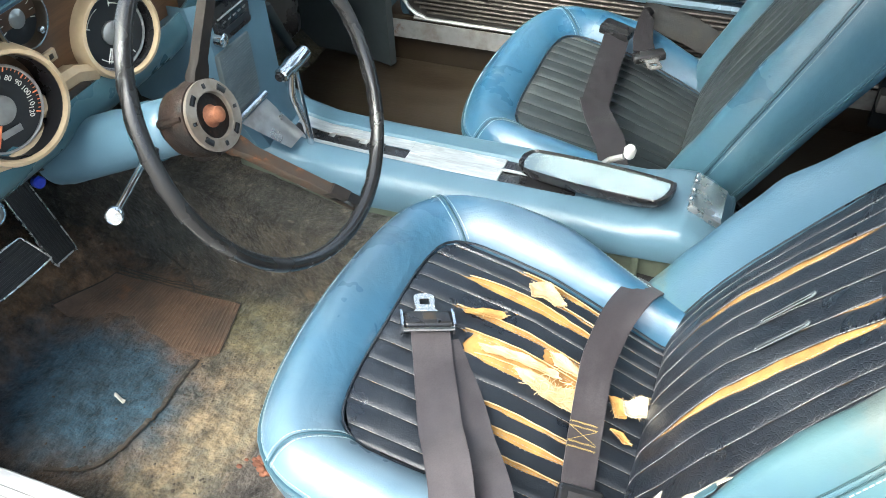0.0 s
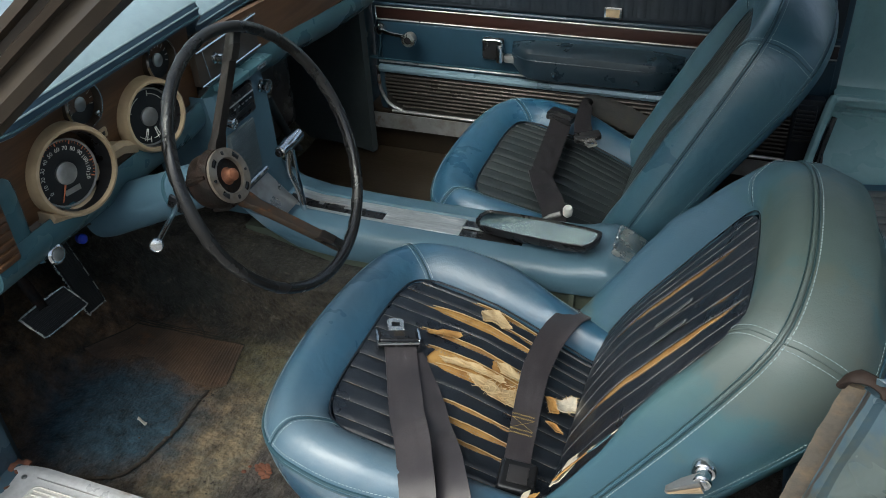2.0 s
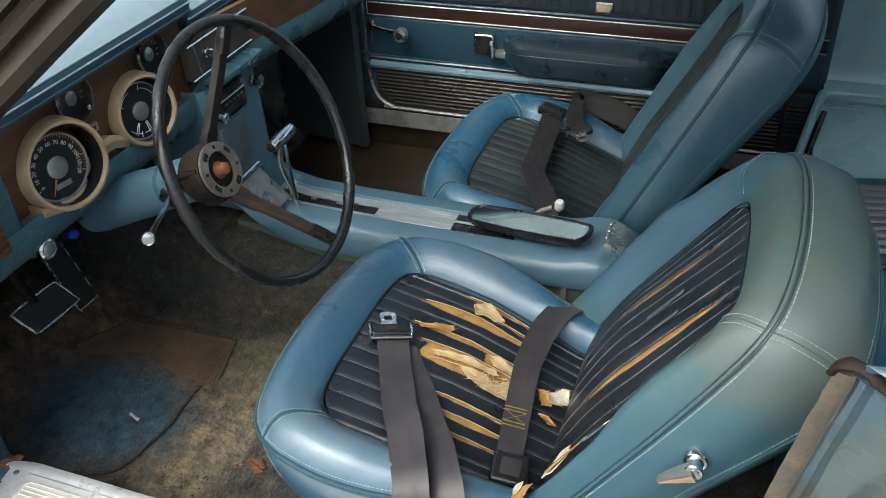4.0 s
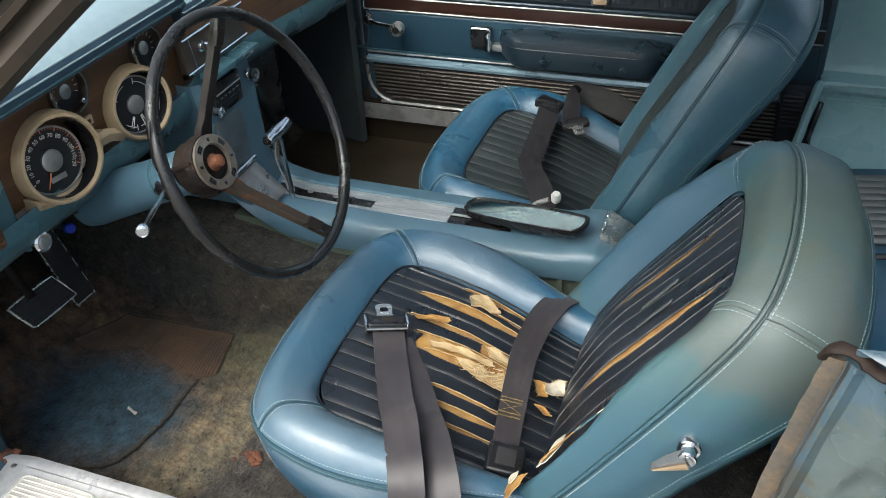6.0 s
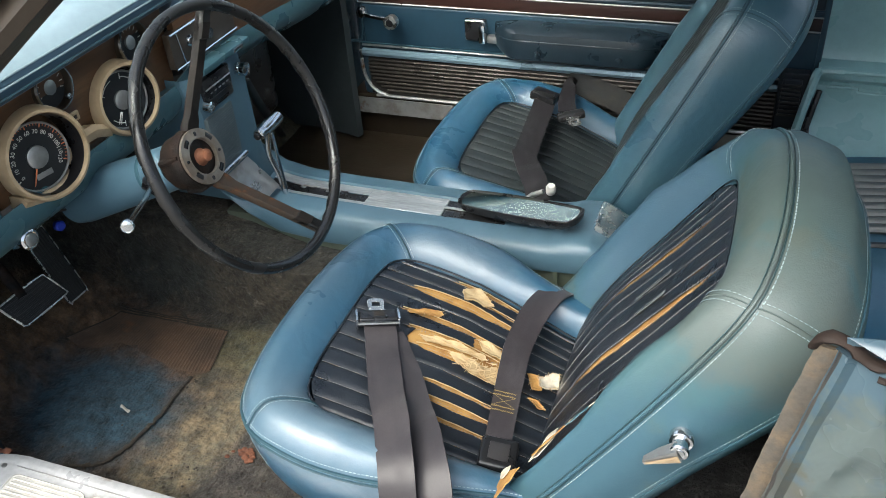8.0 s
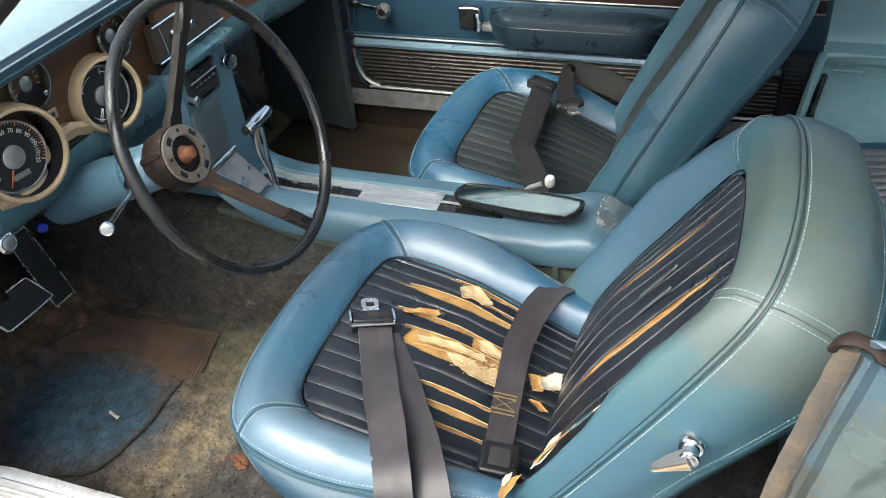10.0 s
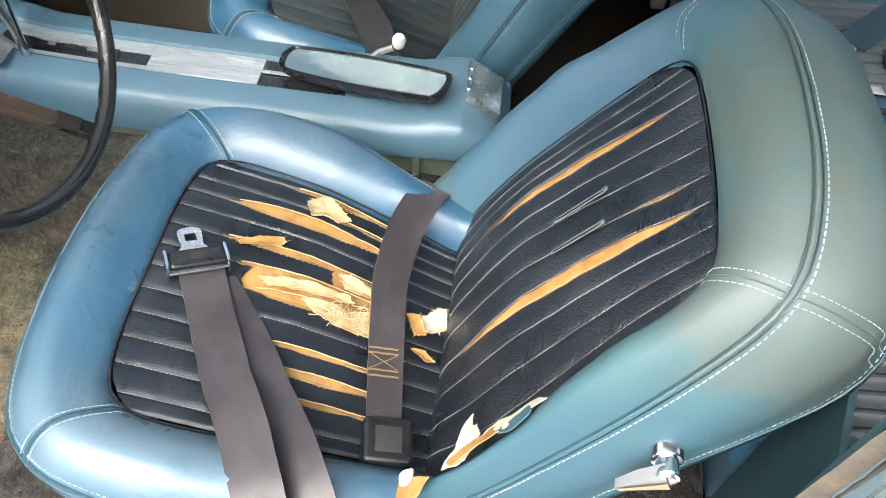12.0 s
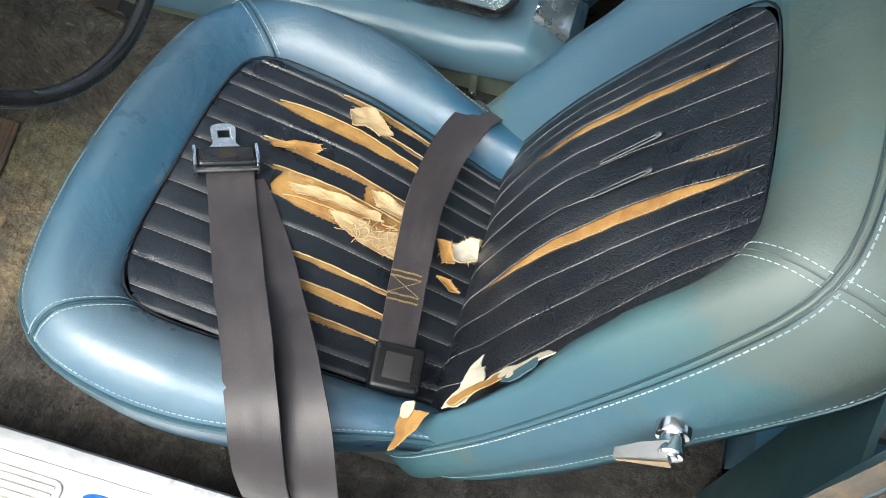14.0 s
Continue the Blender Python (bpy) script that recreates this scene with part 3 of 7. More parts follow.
solo("firewall", bm_box((-1.32, -0.70, -0.02), (-1.285, 0.70, 0.62), 0.004), M_DARKMETAL, "dark steel firewall behind the dashboard", "car body", "structure")


def sill(side):
    """Door sill: a painted box with a rolled inner lip."""
    s = side
    prof = [(0.638, -0.02), (0.636, 0.07), (0.640, SILL_Z - 0.006), (0.648, SILL_Z), (0.70, SILL_Z + 0.001), (0.775, SILL_Z - 0.012), (0.80, SILL_Z - 0.035), (0.81, -0.06), (0.79, -0.14), (0.70, -0.15)]
    return bm_loft([[(x, s * y, z) for y, z in prof] for x in np.linspace(-0.80, 0.36, 24)], cap_start=True, cap_end=True)


solo("sill_1", sill(-1), M_PAINT, "worn blue painted door sill", "door sill", "structure")
# darker than the driver's sill
solo("sill_2", sill(1), M_DARKMETAL, "dark steel door sill under the closed door", "door sill", "structure")


def sill_plate():
    t = thing("scuff_plate", (-0.35, -0.70, SILL_Z + 0.002), "scuffed white metal scuff plate on the door sill with ribbed insets", "sill plate")
    z0 = SILL_Z + 0.002
    prof = [(-0.637, z0 - 0.018), (-0.639, z0 - 0.004), (-0.643, z0 + 0.003), (-0.652, z0 + 0.005), (-0.660, z0 + 0.004), (-0.663, z0 + 0.0018), (-0.75, z0 + 0.0018), (-0.758, z0 + 0.005), (-0.772, z0 + 0.001), (-0.772, z0 - 0.004)]
    rows = []
    for i, x in enumerate(np.linspace(-0.79, 0.33, 60)):
        end = max(0.0, (-0.74 - x) / 0.05)
        rows.append([(x, y - 0.006 * end * (y > -0.66), z + 0.0012 * noise.noise(Vector((x * 30, y * 30, 0))) - 0.006 * end ** 2) for y, z in prof])
    plate = part("plate", thicken(bm_loft(rows, closed=False), 0.0012), M_SILL, t)
    for x0 in (-0.733, -0.590, -0.447, -0.20, -0.05, 0.10):
        corner = [(cx + 0.012 * math.cos(a), cy + 0.012 * math.sin(a)) for cx, cy, a0 in ((x0 + 0.123, -0.688, 0), (x0 + 0.012, -0.688, 90), (x0 + 0.012, -0.730, 180), (x0 + 0.123, -0.730, 270)) for a in np.radians(np.linspace(a0, a0 + 90, 6))]
        mid = (x0 + 0.0675, -0.709)
        lip = lambda q, z: [(mid[0] + (x - mid[0]) * q, mid[1] + (y - mid[1]) * q, z) for x, y in corner]
        inset = part("ribbed_inset", bm_loft([lip(1.0, z0 + 0.0015), lip(1.0, z0 + 0.0042), lip(0.975, z0 + 0.0048), lip(0.955, z0 + 0.0030)], cap_end=True), M_SILLRIB, t)
        for k in range(8):
            y = -0.737 + 0.0075 * k
            part("rib", bm_tube([(x0 + 0.008, y, z0 + 0.0042), (x0 + 0.127, y, z0 + 0.0042)], 0.0019, 6, flat=0.7), M_SILLRIB, inset)
    part("rusted_end", thicken(bm_grid(lambda u, v: (-0.880 + 0.105 * u + 0.012 * noise.noise(Vector((v * 9, 3, 0))), -0.636 - 0.14 * v, z0 - 0.004 + 0.010 * noise.noise(Vector((u * 7, v * 9, 5))) + 0.004 * noise.noise(Vector((u * 30, v * 30, 2)))), 24, 30), 0.003), M_FLAKE, t, "flaking orange-brown rust at the plate's end")
    badge = bm_disc_ring((-0.272, -0.684, z0 + 0.002), (0, 0, 1), (1, 0, 0), [0.019, 0.019, 0.0175], [0, 0.0012, 0.0018], 32)
    for v in badge.verts:
        v.co.y = -0.684 + (v.co.y + 0.684) * 0.36
    part("badge", badge, M_BADGE, t, "plain blue oval badge")
    part("groove", bm_tube([(x, -0.6625, z0 + 0.0019) for x in np.linspace(-0.74, 0.33, 20)], 0.0010, 6), M_STEEL, t)
    for x in (-0.76, -0.04, 0.17):
        part("screw", bm_disc_ring((x, -0.668, z0 + 0.002), (0, 0, 1), (1, 0, 0), [0.0045, 0.004, 0.002], [0, 0.0015, 0.002], 10), M_STEEL, t)


sill_plate()

# front door post below the dash, roof post, rear door post, windscreen, roof
def kick_panel(side, x1):
    s = side

    def f(u, v):
        x = -1.22 + (x1 + 1.22) * u
        y = s * (0.618 + 0.014 * math.sin(math.pi * u) - 0.018 * u ** 6)
        return x, y, -0.01 + 0.62 * v
    return thicken(bm_grid(f, 16, 8), 0.02)


M_KICK = material("kick_panel_grey", (0.042, 0.052, 0.054), 0.5, var=(0.030, 0.037, 0.040), vscale=5, vmix=0.7, bump=0.15, bscale=160)
solo("kick_panel_1", kick_panel(-1, -0.875), M_KICK, "dark grey-blue kick panel beside the foot well", "kick panel", "structure")
solo("kick_panel_2", kick_panel(1, -0.745), M_KICK, "dark grey-blue kick panel beside the foot well", "kick panel", "structure")
for s in (-1, 1):
    solo("door_post_%d" % (1 if s < 0 else 2), bm_box((-0.90, min(s * 0.635, s * 0.79), -0.02), (-0.80 if s < 0 else -0.775, max(s * 0.635, s * 0.79), 0.60), 0.012), M_PAINT, "worn blue door hinge post", "car body", "structure")


def a_post(side):
    """Windscreen post: several stepped strips from the cowl up to the roof, as a bundle of profiles swept along one line."""
    s = side
    base, top = np.array([-0.86, 0.668 * s, 0.525]), np.array([-0.27, 0.590 * s, 0.985])
    d = (top - base) / np.linalg.norm(top - base)
    side_v = np.array([0, s, 0.0])
    perp = np.cross(d, side_v)
    perp /= np.linalg.norm(perp)
    if perp[2] < 0:
        perp = -perp
    prof = [(-0.042, -0.030), (-0.042, 0.010), (-0.030, 0.016), (-0.020, 0.010), (-0.011, 0.009), (-0.009, 0.020), (-0.001, 0.021), (0.002, 0.012), (0.010, 0.012), (0.013, 0.023), (0.023, 0.021), (0.026, 0.008), (0.026, -0.024)]
    rows = []
    for k in range(24):
        p = base + (top - base) * k / 23 + np.array([0.03, 0, 0.035]) * math.sin(math.pi * k / 23) * 0.5
        rows.append([p + perp * a + side_v * b for a, b in prof])
    return bm_loft(rows, cap_start=True, cap_end=True)


solo("roof_post_1", a_post(-1), M_DARKMETAL, "weathered brown windscreen post with drip channel and old weatherstrip", "car body", "structure")
solo("roof_post_2", a_post(1), M_DARKMETAL, "weathered brown windscreen post", "car body", "structure")


def roof():
    def f(u, v):
        x = -0.25 + 1.22 * u
        y = (v - 0.5) * 1.24
        return x, y, 0.975 + 0.045 * math.sin(math.pi * min(1, u * 1.1)) + 0.03 * (1 - (2 * v - 1) ** 2)
    return thicken(bm_grid(f, 20, 14), 0.035)


solo("ceiling", roof(), M_HEADLINER, "pale headliner under the steel car roof", "car roof", "structure")


def windscreen():
    def f(u, v):
        y = (u - 0.5) * 1.26
        bow = 0.10 * (1 - (2 * u - 1) ** 2)
        x = -0.83 + 0.59 * v - bow * (1 - 0.4 * v)
        return x, y * (1 - 0.07 * v), 0.60 + 0.385 * v
    t = thicken(bm_grid(f, 24, 12), 0.005)
    ob = solo("windscreen", t, M_GLASS, "clear curved windscreen glass", "windscreen", "structure")
    ob.visible_shadow = False


windscreen()


def cowl_and_hood():
    def f(u, v):
        x = -0.93 - 1.25 * u
        y = (v - 0.5) * 1.56
        return x - 0.08 * (1 - (2 * v - 1) ** 2) * (1 - u), y, 0.575 - 0.07 * u - 0.09 * abs(2 * v - 1) ** 4 + 0.01 * math.cos(y * 9)
    solo("hood", thicken(bm_grid(f, 24, 20), 0.02), M_PAINT, "worn blue hood in front of the windscreen", "car body", "structure")
    for s in (-1, 1):
        solo("fender_%d" % (1 if s < 0 else 2), bm_loft([[(x, s * 0.77, 0.49), (x, s * 0.80, 0.46), (x, s * 0.83, 0.30), (x, s * 0.82, 0.05), (x, s * 0.78, -0.1), (x, s * 0.70, -0.1), (x, s * 0.70, 0.45)] for x in np.linspace(-2.15, -0.80, 12)], cap_start=True, cap_end=True), M_PAINT, "worn blue front fender", "car body", "structure")


cowl_and_hood()


def rear_shell():
    for s in (-1, 1):
        nm = 1 if s < 0 else 2

        def f(u, v):
            x = 0.39 + 1.5 * u
            return x, s * (0.79 + 0.03 * math.sin(math.pi * v)), -0.12 + 0.72 * v
        solo("quarter_panel_%d" % nm, thicken(bm_grid(f, 12, 8), 0.015), M_PAINT, "worn blue rear quarter panel", "car body", "structure")

        def g(u, v):
            x = 0.95 + 0.7 * u - 0.10 * v
            return x, s * (0.69 - 0.10 * v), 0.58 + (0.41 - 0.36 * u) * v
        solo("sail_panel_%d" % nm, thicken(bm_grid(g, 10, 6), 0.03), M_BLUEPLAST, "blue inner sail panel beside the rear window", "car body", "structure")
    solo("rear_bulkhead", bm_box((1.14, -0.78, -0.02), (1.18, 0.78, 0.60), 0.01), M_DARKMETAL, "dark steel bulkhead behind the rear seat", "car body", "structure")
    solo("parcel_shelf", bm_box((1.12, -0.66, 0.56), (1.75, 0.66, 0.59), 0.01), M_DARKBLUE, "dark blue parcel shelf below the rear window", "car body", "structure")

    def f2(u, v):
        return 0.98 + 0.70 * (1 - u), (v - 0.5) * 1.15, 0.60 + 0.39 * u
    ob = solo("rear_window", thicken(bm_grid(f2, 6, 6), 0.005), M_GLASS, "clear rear window glass", "window", "structure")
    ob.visible_shadow = False
    ob = solo("side_window", bm_box((-0.62, 0.662, 0.57), (0.36, 0.667, 0.95), 0.001), M_GLASS, "raised clear passenger door glass", "window", "structure")
    ob.visible_shadow = False


rear_shell()


def lock_post():
    """Rear edge of the door opening: painted post, curved outer panel, a perished weatherstrip on its edge and a striker bracket."""
    t = thing("lock_post", (0.32, -0.64, 0.0), "worn blue door lock post with rusted weatherstrip edge", "car body", kind="structure")
    line = [(0.238, 0.06), (0.256, 0.22), (0.272, 0.34), (0.283, 0.42), (0.296, 0.50), (0.307, 0.562)]
    L = spline([(x, -0.612, z) for x, z in line], 40)

    def post(u, v):
        p = L[min(39, int(round(u * 39)))]
        w = 0.30 * v ** 1.3
        rim = 0.006 * math.exp(-((w - 0.010) / 0.005) ** 2) - 0.004 * math.exp(-((w - 0.022) / 0.006) ** 2)
        fold = 0.006 * math.exp(-((w - 0.045 - 0.10 * (p[2] - 0.45)) / 0.008) ** 2) - 0.006 * math.exp(-((w - 0.085 + 0.06 * math.sin(u * 5)) / 0.018) ** 2)
        dent = 0.007 * noise.noise(Vector((w * 30, p[2] * 22, 1)))
        return p[0] + 0.0105 + w * 0.96, p[1] - 0.006 - 0.085 * (1 - math.exp(-w * 7)) - rim - fold + dent * min(1, w / 0.03), p[2] + 0.010 * v
    part("post", thicken(bm_grid(post, 39, 40), 0.008), M_PAINT, t, "worn blue painted lock post with creases and dents")
    edge = []
    for i, p in enumerate(L):
        j = Vector((0.0012 * noise.noise(Vector((i * 0.7, 0, 0))), 0.0012 * noise.noise(Vector((i * 0.7, 5, 0))), 0))
        edge.append(tuple(Vector(p) + Vector((0.0055, -0.006, 0)) + j))
    part("weatherstrip", bm_tube(edge, [0.0105 + 0.0012 * noise.noise(Vector((i * 0.9, 2, 0))) for i in range(len(edge))], 10, flat=0.32, up=(0, 1, 0)), M_RUSTBROWN, t, "perished rusty grey-brown weatherstrip")
    part("seal_gap", bm_tube([tuple(Vector(p) + Vector((0.0105, -0.004, 0.0))) for p in edge[22:]], 0.0026, 6), M_SEALRUBBER, t)
    hook = spline([(0.301, -0.616, 0.560), (0.305, -0.619, 0.572), (0.314, -0.622, 0.577), (0.326, -0.625, 0.575), (0.336, -0.628, 0.568), (0.348, -0.632, 0.563), (0.372, -0.640, 0.566), (0.41, -0.652, 0.571), (0.48, -0.666, 0.580)], 40)
    part("seal_end", bm_tube(hook, [(0.0078 if i < 14 else 0.0052) + 0.0036 * noise.noise(Vector((i * 0.6, 9, 0))) for i in range(40)], 10, flat=0.55), M_SEALBROWN, t, "dark brown curled end of the seal")
    part("seal_lip", bm_tube([(p[0] + 0.006, p[1] - 0.004, p[2] - 0.011) for p in hook[12:]], 0.005, 8, flat=0.7), M_SEALBROWN, t)
    ledge = bm_grid(lambda u, v: (0.322 + 0.36 * u, -0.630 - 0.02 * u - 0.055 * v * u ** 0.5, 0.586 + 0.060 * u - 0.030 * v ** 2 * u ** 0.5), 12, 6)
    part("ledge", thicken(ledge, 0.010), M_PAINT, t, "worn blue window ledge")
    for x, z in ((0.322, 0.395),):
        part("bolt", bm_disc_ring((x, -0.652, z), (-0.3, -1, 0), (0, 0, 1), [0.007, 0.006, 0.004], [0, 0.004, 0.005], 6), M_DARKMETAL, t)
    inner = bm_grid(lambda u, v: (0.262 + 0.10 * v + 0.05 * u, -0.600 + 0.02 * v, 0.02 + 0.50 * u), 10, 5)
    part("inner_panel", thicken(inner, 0.006), M_TRIMDARK, t, "inner trim of the post, shade painted in as dark teal")


lock_post()


# ---- driver's foot well ----
def foot_well():
    # ribbed heel mat with a sewn border, its corner folded
    t = thing("heel_mat", (-0.80, -0.30, 0.02), "rust-stained ribbed vinyl heel mat sewn into the carpet", "floor mat")
    c = [np.array(p) for p in ((-0.945, -0.335), (-0.915, -0.218), (-0.666, -0.214), (-0.640, -0.330))]
    edge_y = lambda x: float(np.interp(x, [-0.95, -0.90, -0.865, -0.825, -0.79, -0.72, -0.67, -0.64], [-0.345, -0.325, -0.300, -0.296, -0.314, -0.328, -0.349, -0.318])) + 0.006 * noise.noise(Vector((x * 60, 1, 0)))

    def q(u, v, l=0.0):
        a, b = c[0] * (1 - u) + c[3] * u, c[1] * (1 - u) + c[2] * u
        y0 = max(a[1], edge_y(a[0]))
        k = (y0 - a[1]) / (b[1] - a[1])
        p = a + (b - a) * (k + (1 - k) * v)
        return p[0], p[1], floor_height(p[0], p[1]) + 0.0025 + l
    part("mat", bm_grid(q, 40, 14), M_HEEL, t)
    for k in range(46):
        u = 0.01 + 0.98 * k / 45
        part("rib", bm_tube([q(u, 0.02 + 0.95 * j / 6, 0.0006) for j in range(7)], 0.0017, 4, flat=0.8), M_HEEL, t)
    for e, r in (([q(u, 1.0, 0.001) for u in np.linspace(0, 1, 20)], 0.0022), ([q(1.0, v, 0.001) for v in np.linspace(0, 1, 10)], 0.0014), ([q(0.0, v, 0.001) for v in np.linspace(0, 1, 10)], 0.002), ([q(u, 1.06, 0.002) for u in np.linspace(0, 0.9, 20)], 0.002), ([q(u, 1.12, 0.002) for u in np.linspace(-0.05, 0.7, 20)], 0.002)):
        part("border", bm_tube(e, r * 0.8, 6, flat=0.7), M_CARPET, t)
    part("border", bm_tube(spline([(x, y, floor_height(x, y) + 0.002) for x, y in ((-0.755, -0.218), (-0.77, -0.200), (-0.80, -0.180), (-0.86, -0.158))], 20), 0.002, 5), M_CARPET, t)
    # torn carpet lip beside the blue patch
    lip = spline([(-0.76, -0.585, 0.002), (-0.700, -0.562, 0.004), (-0.680, -0.526, 0.005), (-0.670, -0.477, 0.005), (-0.665, -0.435, 0.005), (-0.669, -0.386, 0.003), (-0.667, -0.340, 0.001)], 40)
    bm = bm_tube([(p[0] + 0.006 * noise.noise(Vector((i * 0.8, 1, 0))), p[1] + 0.006 * noise.noise(Vector((i * 0.8, 7, 0))), p[2]) for i, p in enumerate(lip)], [0.0035 + 0.003 * noise.noise(Vector((i * 0.9, 3, 3))) for i in range(40)], 7, flat=0.6)
    solo("carpet_lip", bm, M_CARPET, "frayed raised edge of torn carpet backing", "carpet", "structure")
    bm = bmesh.new()
    rnd = random.Random(5)
    for k in range(70):
        x, y = rnd.uniform(-0.85, -0.33), rnd.uniform(-0.63, -0.30)
        if rnd.random() < 0.5:
            i = rnd.randrange(40)
            x, y = lip[i][0] + rnd.gauss(0, 0.012), lip[i][1] + rnd.gauss(0, 0.012)
        s = rnd.uniform(0.0008, 0.0026)
        b2 = bmesh.new()
        bmesh.ops.create_icosphere(b2, subdivisions=1, radius=s, matrix=Matrix.Translation((x, y, floor_height(x, y) + 0.001)) @ Matrix.Diagonal((rnd.uniform(0.7, 1.8), rnd.uniform(0.7, 1.6), 0.6, 1)))
        join(bm, b2)
    for k in range(160):
        x, y = rnd.uniform(-0.62, -0.10), rnd.uniform(-0.635, -0.52)
        b2 = bmesh.new()
        bmesh.ops.create_icosphere(b2, subdivisions=1, radius=rnd.uniform(0.0007, 0.0030), matrix=Matrix.Translation((x, y, floor_height(x, y) + 0.001)) @ Matrix.Diagonal((rnd.uniform(0.7, 1.8), rnd.uniform(0.7, 1.6), 0.6, 1)))
        join(bm, b2)
    solo("crumbs", bm, M_CARPET, "loose crumbs of carpet backing and dirt", "debris", "stuff", smooth=False)
    bm = bm_grid(lambda u, v: (-0.745 + 0.020 * u, -0.447 + 0.006 * v - 0.005 * u, floor_height(-0.74, -0.45) + 0.006 + 0.003 * math.sin(u * 4 + v * 2)), 8, 4)
    solo("litter", thicken(bm, 0.001), M_PAPER, "small white scrap of litter on the blue carpet", "litter", sharp=0)
    # rust flakes by the sill
    bm = bmesh.new()
    for k in range(22):
        x, y = rnd.gauss(-0.479, 0.010), rnd.gauss(-0.476, 0.010)
        b2 = bmesh.new()
        bmesh.ops.create_icosphere(b2, subdivisions=1, radius=rnd.uniform(0.002, 0.006), matrix=Matrix.Translation((x, y, floor_height(x, y) + 0.004)) @ Matrix.Diagonal((1.3, 1, 0.6, 1)))
        join(bm, b2)
    solo("rust_flakes", bm, M_FLAKE, "red-brown rust flakes on the floor beside the seat", "debris", "stuff", smooth=False)


foot_well()


def pad_pedal(name, c, u, v, w, h, label, arm):
    """A pedal: ribbed rubber pad in a bright trim frame on a steel arm. u across, v up the pad."""
    c, u, v = Vector(c), Vector(u).normalized(), Vector(v).normalized()
    n = u.cross(v)
    if n.x < 0:
        n = -n
    m = Matrix((u.to_4d(), v.to_4d(), n.to_4d(), (0, 0, 0, 1))).transposed()
    for k in range(3):
        m[3][k] = 0
        m[k][3] = c[k]
    m[3][3] = 1
    t = thing(name, tuple(c), label, "pedal")
    part("pad", bm_box((-w / 2, -h / 2, -0.006), (w / 2, h / 2, 0.006), 0.004, m=m), M_RUBBER, t)
    k = int(w / 0.0065) if w < h else int(h / 0.0065)
    for i in range(k):
        q = (i + 0.5) / k - 0.5
        ends = ((q * w * 0.9, -h * 0.45, 0.0065), (q * w * 0.9, h * 0.45, 0.0065)) if w < h else ((-w * 0.45, q * h * 0.9, 0.0065), (w * 0.45, q * h * 0.9, 0.0065))
        part("rib", bm_tube([m @ Vector(e) for e in ends], 0.0014, 5), M_RUBBER, t)
    loop = spline([m @ Vector(p) for p in ((-w / 2, -h / 2 + 0.008, 0.003), (-w / 2, h / 2 - 0.008, 0.003), (-w / 2 + 0.008, h / 2, 0.003), (w / 2 - 0.008, h / 2, 0.003), (w / 2, h / 2 - 0.008, 0.003), (w / 2, -h / 2 + 0.008, 0.003), (w / 2 - 0.008, -h / 2, 0.003), (-w / 2 + 0.008, -h / 2, 0.003))], 60, True)
    part("trim", bm_tube(loop, 0.0022, 6, closed=True), M_BRIGHT, t, "thin dulled metal pedal trim")
    part("arm", bm_tube(arm, 0.010, 8, flat=0.5), M_RUST, t, "rusty steel pedal arm")


pad_pedal("brake_pedal", (-0.897, -0.406, 0.183), (0.05, 1, -0.02), (-0.45, -0.26, 0.80), 0.100, 0.055, "black ribbed rubber brake pedal with bright trim", [(-0.90, -0.42, 0.20), (-0.97, -0.40, 0.28), (-0.98, -0.40, 0.45)])
pad_pedal("accelerator_pedal", (-0.978, -0.272, 0.146), (0.05, 1, 0.0), (-0.35, 0.0, 0.90), 0.047, 0.150, "black ribbed rubber accelerator pedal with bright side trim", [(-0.985, -0.25, 0.15), (-1.06, -0.25, 0.19), (-1.10, -0.25, 0.30)])
t = thing("parking_brake_lever", (-0.94, -0.48, 0.26), "rusty steel parking brake pedal arm under the dashboard", "pedal")
part("arm", bm_tube([(-0.925, -0.500, 0.255), (-0.955, -0.465, 0.285), (-0.99, -0.440, 0.33), (-1.02, -0.43, 0.43)], 0.013, 8, flat=0.6), M_RUST, t)
part("tread", bm_box((-0.035, -0.02, -0.006), (0.035, 0.02, 0.006), 0.004, m=pose(-0.922, -0.505, 0.248, 20, -35, 30)), M_RUST, t)


